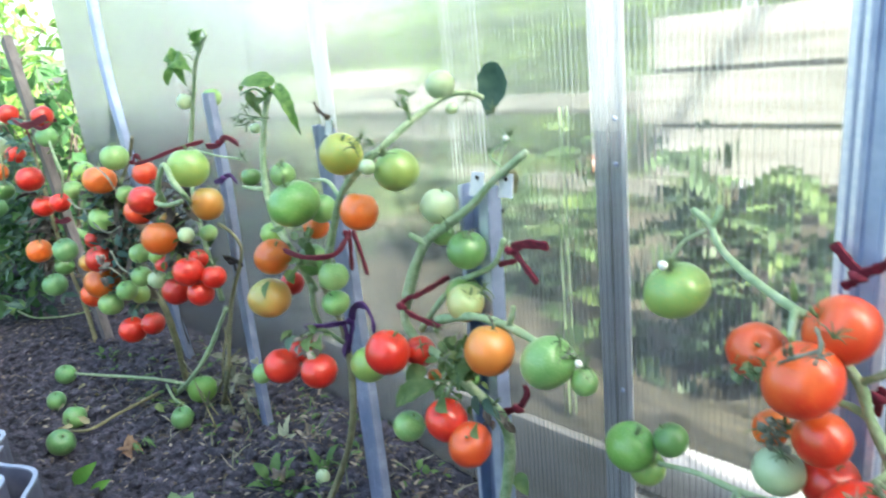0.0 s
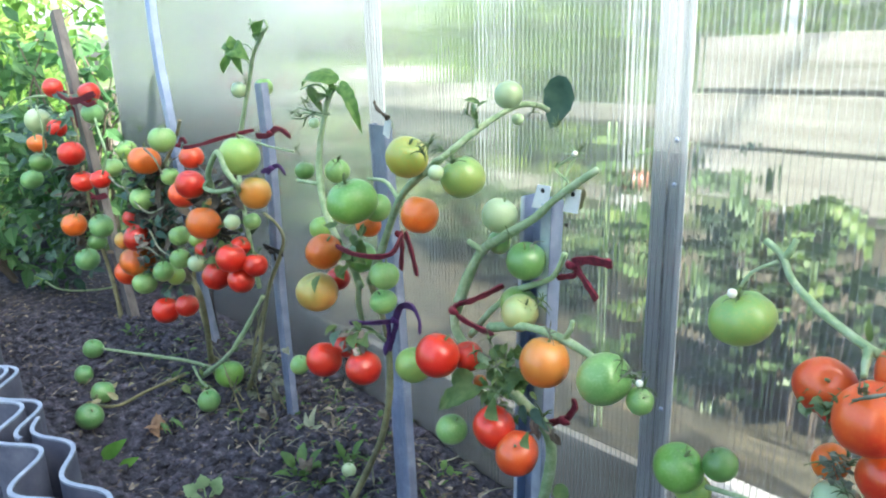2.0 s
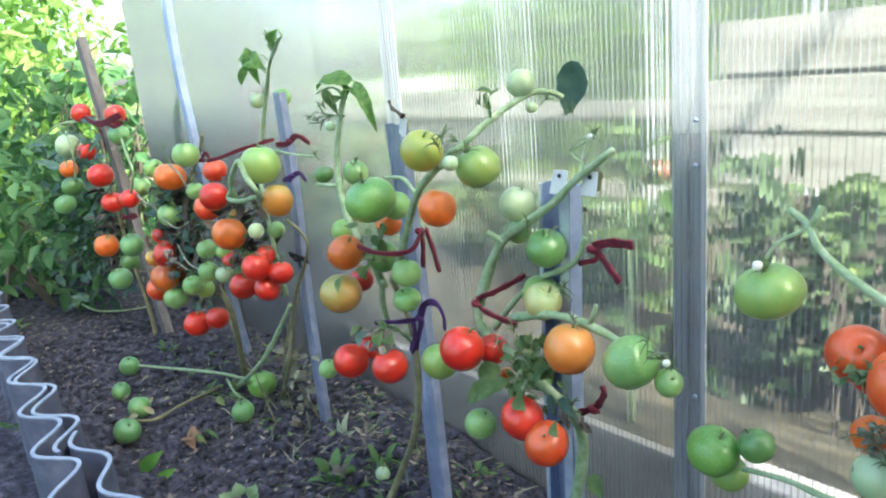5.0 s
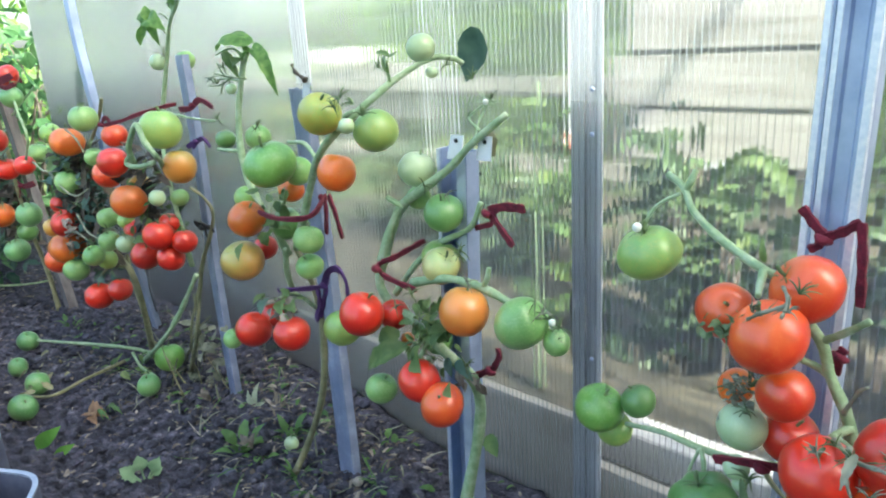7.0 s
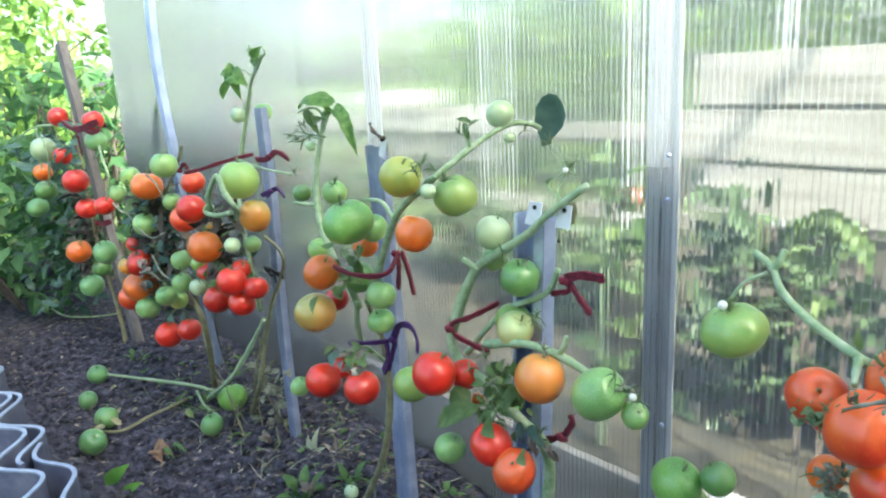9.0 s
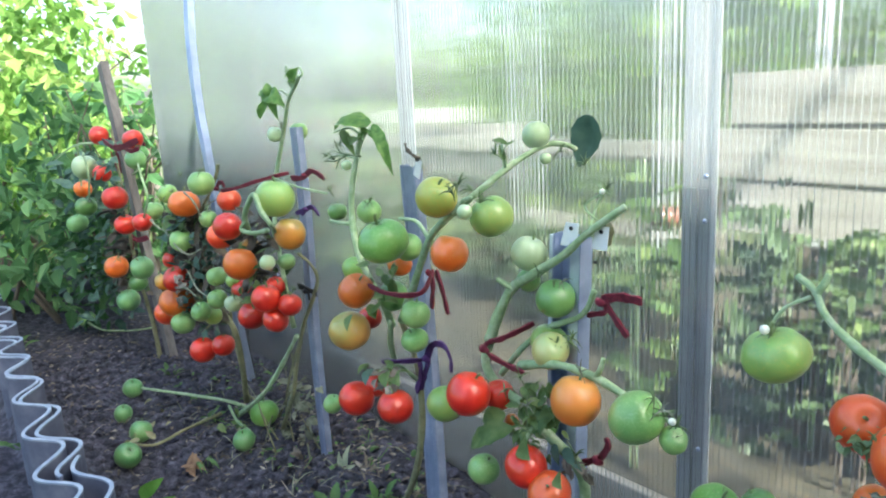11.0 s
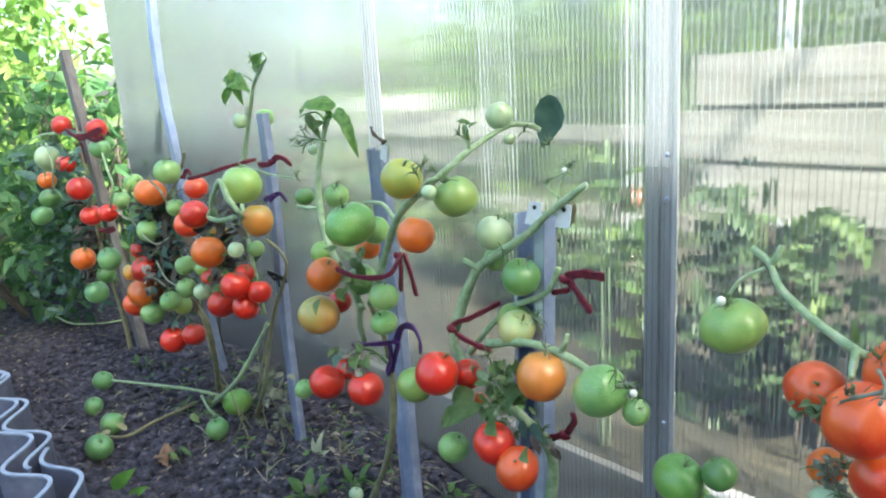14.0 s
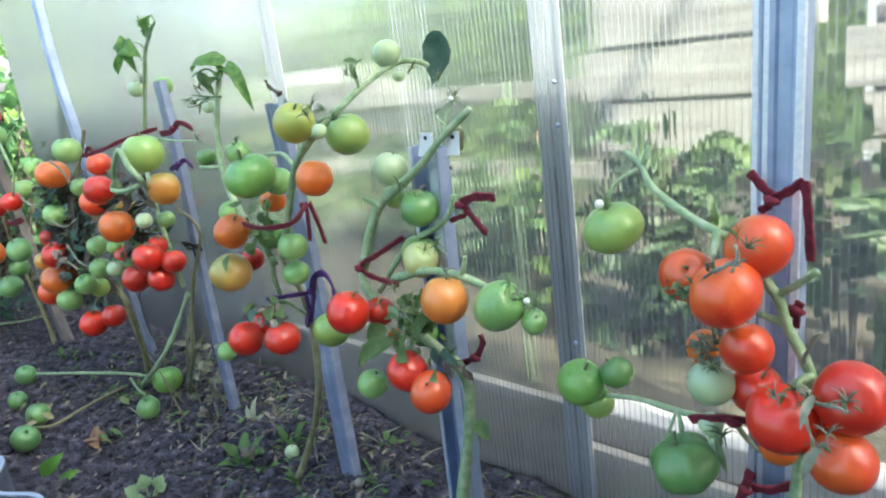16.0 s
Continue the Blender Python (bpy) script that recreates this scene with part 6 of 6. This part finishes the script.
def leaf_cloud(name, lo, hi, count, size, material, seed, dense=None):
    """Thousands of small folded leaves in an uneven mass. dense(p): how likely a leaf is at a place."""
    rng = np.random.default_rng(seed)
    lo, hi = np.array(lo), np.array(hi)
    c = rng.uniform(lo, hi, (count * 3, 3))
    keep = []
    for i, p in enumerate(c):
        u = (p - (lo + hi) / 2) / ((hi - lo) / 2)
        d = 1.05 - np.dot(u, u) * 0.55 + 0.9 * noise.noise(Vector(p) * 2.2 + Vector((seed, 0, 0))) + 0.5 * noise.noise(Vector(p) * 6)
        if d > 0.55:
            keep.append(i)
        if len(keep) == count:
            break
    c = c[keep]
    n = len(c)
    d = rng.normal(size=(n, 3)) + np.array([0, 0, -0.5])
    d /= np.linalg.norm(d, axis=1, keepdims=True)
    up = rng.normal(size=(n, 3)) * 0.6 + np.array([0, -0.3, 1.0])
    s = np.cross(d, up)
    s /= np.linalg.norm(s, axis=1, keepdims=True) + 1e-9
    w = np.cross(s, d)
    ln = (size * rng.uniform(0.55, 1.3, n))[:, None]
    wd = ln * rng.uniform(0.2, 0.32, n)[:, None]
    v = np.stack([c, c + d * ln * 0.35 + s * wd + w * wd * 0.3, c + d * ln * 0.4 + w * -0.02 * ln, c + d * ln * 0.35 - s * wd + w * wd * 0.3,
                  c + d * ln * 0.75 + s * wd * 0.6 + w * wd * 0.1, c + d * ln * 0.75 - s * wd * 0.6 + w * wd * 0.1, c + d * ln - w * ln * 0.12], 1).reshape(-1, 3)
    f = []
    for i in range(n):
        o = i * 7
        f += [(o, o + 1, o + 2), (o, o + 2, o + 3), (o + 1, o + 4, o + 6, o + 2), (o + 2, o + 6, o + 5, o + 3)]
    return mesh_of(name, v, f, material, False)


def shrub(name, lo, hi, count, size, material, seed, label, category="shrub", limbs=7, group=""):
    lo, hi = Vector(lo), Vector(hi)
    mid = (lo + hi) / 2
    ob = thing(name, (mid.x, mid.y, 0), label, category, group)
    rnd = random.Random(seed)
    for i in range(limbs):
        b = Vector((mid.x + rnd.uniform(-0.2, 0.2) * (hi.x - lo.x), mid.y + rnd.uniform(-0.2, 0.2) * (hi.y - lo.y), -0.05))
        e = Vector((rnd.uniform(lo.x, hi.x), rnd.uniform(lo.y, hi.y), rnd.uniform(mid.z, hi.z * 0.97)))
        m_ = b.lerp(e, 0.5) + Vector((rnd.uniform(-0.1, 0.1), rnd.uniform(-0.1, 0.1), 0.12))
        r = 0.012 * (hi.z - lo.z) ** 0.7
        part("stem", mesh_of("shrub_stem", *sweep([b, m_, e], ring(6), lambda u: r * (1.1 - 0.85 * u)), BARK), ob)
    tagged(part("leaves", leaf_cloud("shrub_leaves", lo, hi, count, size, material, seed), ob), kind="stuff")
    return ob


def tree(at, height, spread, count, size, material, seed, label):
    ob = thing("tree", (at[0], at[1], 0), label, "tree", "garden trees")
    rnd = random.Random(seed)
    x, y = at
    part("trunk", tube("trunk", [(x, y, -0.1), (x + 0.1, y, height * 0.3), (x - 0.1, y + 0.1, height * 0.62), (x, y, height * 0.9)], 0.16, 0.03, BARK, 0.1, seed), ob)
    pieces = []
    for i in range(9):
        a, h = rnd.uniform(0, 6.28), height * rnd.uniform(0.22, 0.7)
        e = Vector((x + math.cos(a) * spread * 0.8, y + math.sin(a) * spread * 0.8, h + height * rnd.uniform(0.05, 0.25)))
        b = Vector((x, y, h))
        part("limb", mesh_of("limb", *sweep([b, b.lerp(e, 0.5) + Vector((0, 0, 0.15)), e], ring(6), lambda u: 0.05 * (1.1 - 0.9 * u)), BARK), ob)
    tagged(part("crown", leaf_cloud("crown", (x - spread, y - spread, height * 0.12), (x + spread, y + spread, height), count, size, material, seed), ob), kind="stuff")


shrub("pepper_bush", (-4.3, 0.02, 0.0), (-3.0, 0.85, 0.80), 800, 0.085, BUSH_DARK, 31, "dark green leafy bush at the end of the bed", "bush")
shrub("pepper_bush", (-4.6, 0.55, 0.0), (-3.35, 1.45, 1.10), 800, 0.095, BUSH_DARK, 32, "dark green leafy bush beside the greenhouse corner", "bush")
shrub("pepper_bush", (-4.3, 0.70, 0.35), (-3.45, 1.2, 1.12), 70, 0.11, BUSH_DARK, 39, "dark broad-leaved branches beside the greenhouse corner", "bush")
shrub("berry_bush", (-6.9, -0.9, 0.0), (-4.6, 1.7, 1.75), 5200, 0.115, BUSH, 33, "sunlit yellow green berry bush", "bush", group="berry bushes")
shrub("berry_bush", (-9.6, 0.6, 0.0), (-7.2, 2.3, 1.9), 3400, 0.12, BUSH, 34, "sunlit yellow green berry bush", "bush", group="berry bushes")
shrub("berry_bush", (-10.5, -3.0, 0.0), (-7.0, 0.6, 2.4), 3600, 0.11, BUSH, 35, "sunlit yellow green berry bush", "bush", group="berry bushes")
shrub("hedge", (-5.4, 4.0, 0.0), (-2.2, 5.6, 3.0), 5400, 0.12, HEDGE, 36, "leafy green hedge behind the greenhouse", "hedge", group="hedges")
shrub("hedge", (-2.8, 4.0, 0.0), (0.4, 5.6, 3.1), 5400, 0.12, HEDGE, 37, "leafy green hedge behind the greenhouse", "hedge", group="hedges")
shrub("hedge", (0.0, 3.6, 0.0), (3.0, 5.2, 3.0), 5400, 0.12, HEDGE, 38, "leafy green hedge behind the greenhouse", "hedge", group="hedges")
tree((-9.5, 7.0), 5.0, 2.4, 4000, 0.14, BUSH, 41, "leafy garden tree in sunlight")
tree((-4.5, 8.5), 5.0, 2.3, 5000, 0.14, HEDGE, 42, "leafy garden tree in sunlight")
tree((0.5, 8.0), 5.0, 2.4, 5000, 0.14, HEDGE, 43, "leafy garden tree in sunlight")
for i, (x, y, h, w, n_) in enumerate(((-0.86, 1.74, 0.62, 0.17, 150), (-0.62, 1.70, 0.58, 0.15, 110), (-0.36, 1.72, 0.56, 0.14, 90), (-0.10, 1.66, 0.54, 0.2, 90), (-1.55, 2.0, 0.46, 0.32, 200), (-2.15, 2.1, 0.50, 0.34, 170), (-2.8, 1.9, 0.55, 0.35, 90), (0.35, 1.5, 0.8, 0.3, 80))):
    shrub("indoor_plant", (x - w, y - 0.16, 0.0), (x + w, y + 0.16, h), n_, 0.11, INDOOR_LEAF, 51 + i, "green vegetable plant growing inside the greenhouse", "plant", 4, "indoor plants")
shrub("indoor_plant", (-0.66, 1.46, 0.25), (-0.47, 1.62, 0.52), 14, 0.06, LEAF, 71, "bright yellow green shoot inside the greenhouse", "plant", 3, "indoor plants")
frond = thing("tomato_plant", (-0.70, 1.66, 0), "tomato shoot with a feathery leaf inside the greenhouse", "tomato plant", "indoor plants")
stem(frond, [(-0.72, 1.68, -0.02), (-0.73, 1.67, 0.28), (-0.70, 1.66, 0.50), (-0.62, 1.65, 0.56), (-0.53, 1.64, 0.53)], 0.006, 0.002)
for k in range(9):
    c = Vector((-0.70 + 0.02 * k, 1.66 - 0.002 * k, 0.50 + 0.06 * math.sin(k * 0.37)))
    for way in (-1, 1):
        leaf(frond, c, c + Vector((0.025, -0.01, 0.036 * way - 0.005 * k)), 0.45, LEAF, 0.3, 0.3, (0.4, -0.9, 0.2))
indoor = thing("tomato_plant", (-0.98, 1.30, 0), "tomato plant inside the greenhouse seen through the sheet", "tomato plant", "indoor plants")
stem(indoor, [(-0.98, 1.30, -0.02), (-0.97, 1.29, 0.35), (-0.95, 1.28, 0.75)], 0.008, 0.005)
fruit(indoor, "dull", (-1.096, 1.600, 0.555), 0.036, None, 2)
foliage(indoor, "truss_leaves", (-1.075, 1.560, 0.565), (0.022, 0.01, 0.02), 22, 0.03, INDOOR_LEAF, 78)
foliage(indoor, "leaves", (-0.95, 1.3, 0.45), (0.06, 0.04, 0.16), 40, 0.07, LEAF, 77)


# ---- soil litter ----
def lumps(count, seed):
    """Crumbs and clods of earth, each an uneven lump."""
    rng = np.random.default_rng(seed)
    g = (1 + 5 ** 0.5) / 2
    ico = np.array([(-1, g, 0), (1, g, 0), (-1, -g, 0), (1, -g, 0), (0, -1, g), (0, 1, g), (0, -1, -g), (0, 1, -g), (g, 0, -1), (g, 0, 1), (-g, 0, -1), (-g, 0, 1)]) / 1.9
    fc = [(0, 11, 5), (0, 5, 1), (0, 1, 7), (0, 7, 10), (0, 10, 11), (1, 5, 9), (5, 11, 4), (11, 10, 2), (10, 7, 6), (7, 1, 8), (3, 9, 4), (3, 4, 2), (3, 2, 6), (3, 6, 8), (3, 8, 9), (4, 9, 5), (2, 4, 11), (6, 2, 10), (8, 6, 7), (9, 8, 1)]
    vs, fs = [], []
    for i in range(count):
        x, y = rng.uniform(-2.9, 0.1), rng.uniform(0.28, 0.955)
        r = 0.0018 + 0.017 * rng.random() ** 5
        m = ico * (1 + rng.uniform(-0.3, 0.3, (12, 1))) * r * np.array([1, 1, 0.7])
        vs.append(m + np.array([x, y, soil_height(x, y) - 0.002 + r * 0.2]))
        fs += [tuple(k + 12 * i for k in q) for q in fc]
    return mesh_of("clods", np.concatenate(vs), fs, SOIL, False)


tagged(new("soil_clods", lumps(24000, 5)), "loose crumbs and clods of dark soil on the bed", "soil", kind="stuff")


def scraps(name, count, seed, size, ratio, material, area, lift=0.0):
    rnd = random.Random(seed)
    pieces = []
    for i in range(count):
        x, y = rnd.uniform(area[0], area[1]), rnd.uniform(area[2], area[3])
        z = soil_height(x, y) + lift
        a, ln = rnd.uniform(0, 6.28), size * rnd.uniform(0.5, 1.5)
        b = Vector((x, y, z + rnd.uniform(0, 0.006)))
        pieces.append(leaf_shape(b, b + Vector((math.cos(a), math.sin(a), rnd.uniform(-0.1, 0.35))) * ln, ratio * rnd.uniform(0.6, 1.4), rnd.uniform(-0.2, 0.5), rnd.uniform(-0.4, 0.6), rows=4, up=(0.1, -0.1, 1)))
    return joined(name, pieces, material)


BED = (-3.3, -0.98, 0.30, 0.95)
tagged(new("dry_leaf_litter", scraps("dry_leaf_litter", 1500, 8, 0.014, 0.5, DRY, BED)), "dry brown leaf scraps scattered on the soil", "leaf litter", kind="stuff")
tagged(new("sparse_litter", scraps("sparse_litter", 150, 19, 0.013, 0.5, DRY, (-0.98, 0.1, 0.5, 0.95))), "few dry scraps on bare crumbly soil", "leaf litter", kind="stuff")
tagged(new("wall_litter", scraps("wall_litter", 620, 18, 0.022, 0.26, DRY, (-1.95, -0.95, 0.64, 0.95))), "dry leaves and stalks heaped near the sheet", "leaf litter", kind="stuff")
tagged(new("straw_litter", scraps("straw_litter", 300, 9, 0.045, 0.045, DRY, BED)), "pale dry stalks and straw on the soil", "straw", kind="stuff")
tagged(new("withered_stalks", scraps("withered_stalks", 240, 28, 0.05, 0.06, WITHERED, (-2.4, -0.5, 0.5, 0.95))), "thin withered stalks lying on the soil", "stalks", kind="stuff")
tagged(new("small_weeds", scraps("small_weeds", 420, 10, 0.022, 0.45, WEED, (-2.4, 0.0, 0.62, 0.96))), "tiny green weed seedlings in the soil", "weeds", kind="stuff")
tagged(new("grass_blades", scraps("grass_blades", 90, 11, 0.06, 0.05, WEED, (-2.4, -0.2, 0.45, 0.95))), "thin green grass blades in the soil", "grass", kind="stuff")


def weed(at, leaves, size, ratio, seed, label, rise=0.6):
    ob = thing("weed", (at[0], at[1], 0), label, "weed", "weeds")
    rnd = random.Random(seed)
    for i in range(leaves):
        a = 6.28 * i / leaves + rnd.uniform(-0.5, 0.5)
        b = Vector((at[0], at[1], soil_height(at[0], at[1]) - 0.006))
        t = b + Vector((math.cos(a), math.sin(a), rise * rnd.uniform(0.5, 1.4))) * size * rnd.uniform(0.7, 1.2)
        k = b.lerp(t, 0.4)
        part("stalk", tube("stalk", [b, b.lerp(k, 0.5) + Vector((0, 0, 0.004)), k], 0.0018, 0.0014, WEED), ob)
        part("leaf", mesh_of("weed_leaf", *leaf_shape(k, t, ratio, 0.3, 0.25, 0.06, up=(0, -0.2, 1)), WEED), ob)


sprout = thing("weed", (-1.63, 0.335, 0), "young weed with two broad rounded green leaves", "weed", "weeds")
for b, t, ratio in (((-1.650, 0.318, 0.030), (-1.610, 0.372, 0.078), 0.45), ((-1.615, 0.345, 0.012), (-1.585, 0.385, 0.036), 0.45)):
    b, t = Vector(b), Vector(t)
    foot = Vector((-1.628, 0.333, soil_height(-1.628, 0.333) - 0.008))
    part("stalk", tube("stalk", [foot, foot.lerp(b, 0.6) + Vector((0, 0, 0.006)), b.lerp(t, 0.12)], 0.0026, 0.002, WEED), sprout)
    part("leaf", mesh_of("broad_leaf", *leaf_shape(b.lerp(t, 0.1), t, ratio, 0.2, 0.15, 0.0, up=(0.87, -0.18, 0.46)), BROAD_WEED), sprout)
seedling = thing("weed", (-1.355, 0.44, 0), "pale green seedling with lobed leaves", "weed", "weeds")
foot = Vector((-1.355, 0.440, soil_height(-1.355, 0.44) - 0.008))
for k, (dx, dy, dz, w) in enumerate(((-0.020, -0.038, 0.050, 0.75), (-0.004, -0.004, 0.070, 0.8), (0.010, 0.034, 0.052, 0.75), (0.010, 0.036, 0.028, 0.6), (-0.012, -0.030, 0.026, 0.6))):
    tip = foot + Vector((dx, dy, dz))
    mid = foot.lerp(tip, 0.45) + Vector((0, 0, 0.006))
    part("stalk", tube("stalk", [foot, foot.lerp(mid, 0.6), mid], 0.0022, 0.0018, PALE_WEED), seedling)
    part("leaf", mesh_of("lobed_leaf", *leaf_shape(mid, tip, w * 1.3, 0.2, 0.2, 0.14, rows=9, up=(0.8, -0.28, 0.5)), PALE_WEED), seedling)
weed((-1.300, 0.640, 0.020), 11, 0.058, 0.5, 3, "spreading green weed on the soil", 0.7)
weed((-1.255, 0.650, 0.020), 6, 0.05, 0.55, 4, "small green weed on the soil", 0.4)
weed((-1.255, 0.735, 0.020), 9, 0.04, 0.35, 15, "feathery green weed by a plant stem", 1.1)
weed((-1.135, 0.665, 0.020), 12, 0.045, 0.16, 16, "tuft of thin grass by a plant stem", 0.8)
weed((-1.06, 0.565, 0.020), 12, 0.045, 0.2, 17, "low mossy green weed on the soil", 0.5)
weed((-0.985, 0.755, 0.020), 9, 0.05, 0.12, 18, "wiry grass beside a stake", 0.6)
weed((-2.42, 0.66, 0.020), 14, 0.05, 0.3, 19, "low green weed by the wooden stake", 0.6)
weed((-1.282, 0.752, 0.020), 6, 0.04, 0.5, 5, "small green weed on the soil", 0.8)
weed((-1.558, 1.149, 0.020), 6, 0.05, 0.5, 6, "small green weed by the sheet", 0.8)
grass = thing("weed", (-1.70, 0.50, 0), "tuft of flattened grass blades on the soil", "weed", "weeds")
for k in range(9):
    b = Vector((-1.735 + 0.012 * (k % 3), 0.530 - 0.006 * k, soil_height(-1.73, 0.52) + 0.004))
    t = b + Vector((0.07 + 0.012 * (k % 4), -0.035 + 0.011 * (k % 5), 0.020 + 0.006 * (k % 3)))
    part("blade", mesh_of("grass_blade", *leaf_shape(b, t, 0.07, 0.3, 0.3, 0.0, up=(0, -0.3, 1)), WEED), grass)
brown = thing("fallen_leaf", (-1.725, 0.478, 0.0), "curled brown dry leaf on the soil", "leaf", "fallen leaves")
for b, t in (((-1.755, 0.470, 0.012), (-1.675, 0.492, 0.022)), ((-1.720, 0.480, 0.016), (-1.668, 0.462, 0.016))):
    part("blade", mesh_of("blade", *leaf_shape(b, t, 0.55, 0.4, 0.6, 0.14, up=(0, -0.5, 0.9)), BROWN_LEAF), brown)
weed((-3.892, 0.613, 0.020), 9, 0.11, 0.5, 8, "green weed at the end of the bed", 0.9)
weed((-2.941, 0.266, 0.020), 7, 0.10, 0.55, 9, "green weed beside the edging", 0.9)
weed((-2.081, 0.183, 0.020), 6, 0.09, 0.6, 10, "yellowing weed beside the edging", 0.8)
wilted = thing("fallen_leaf", (-1.468, 0.775, 0.000), "pale green wilted tomato leaf on the soil", "leaf", "fallen leaves")
for b, t, w in (((-1.452, 0.765, 0.004), (-1.468, 0.790, 0.058), 0.42), ((-1.455, 0.765, 0.004), (-1.495, 0.770, 0.036), 0.5), ((-1.450, 0.762, 0.004), (-1.415, 0.770, 0.030), 0.3)):
    part("blade", mesh_of("blade", *leaf_shape(b, t, w, 0.2, 0.4, 0.08, up=(0, -1, 0.3)), PALE_LEAF), wilted)
for k in range(5):
    a_ = 0.5 + 0.5 * k
    b = Vector((-1.405, 0.790, soil_height(-1.405, 0.79)))
    part("stalk", tube("stalk", [b, b + Vector((0.03 * math.cos(a_), 0.015, 0.022 + 0.006 * k)), b + Vector((0.06 * math.cos(a_), 0.01 * math.sin(a_), 0.018 + 0.014 * (k % 3)))], 0.0028, 0.0014, DRY), wilted)
for n_ in range(3):
    base = Vector((-1.0 - 0.28 * n_, 0.60 + 0.05 * n_, 0.015))
    curled = thing("fallen_leaf", base, "pale dry curled tomato leaf on the soil", "leaf", "fallen leaves")
    for k_ in range(3):
        a_ = 1.2 + 1.1 * k_ + n_
        part("blade", mesh_of("blade", *leaf_shape(base, base + Vector((math.cos(a_) * 0.04, math.sin(a_) * 0.03, 0.022)), 0.42, 0.3, 0.5, up=(0, -0.6, 0.8)), DRY), curled)
stone = new("stone", mesh_of("stone", *tomato_shape(12, 3, 0.1, 0.6, 9, 12), SLATE))
stone.matrix_basis = Matrix.Translation((-1.250, 0.573, 0.006)) @ Matrix.Diagonal((0.018, 0.014, 0.014, 1))
tagged(stone, "small grey stone on the soil", "stone")
tan_stone = new("stone", mesh_of("tan_stone", *tomato_shape(13, 4, 0.14, 0.8, 9, 12), TAN_STONE))
tan_stone.matrix_basis = Matrix.Translation((-1.012, 0.728, 0.006)) @ Matrix.Diagonal((0.011, 0.010, 0.012, 1))
tagged(tan_stone, "small tan stone at the foot of a stake", "stone")
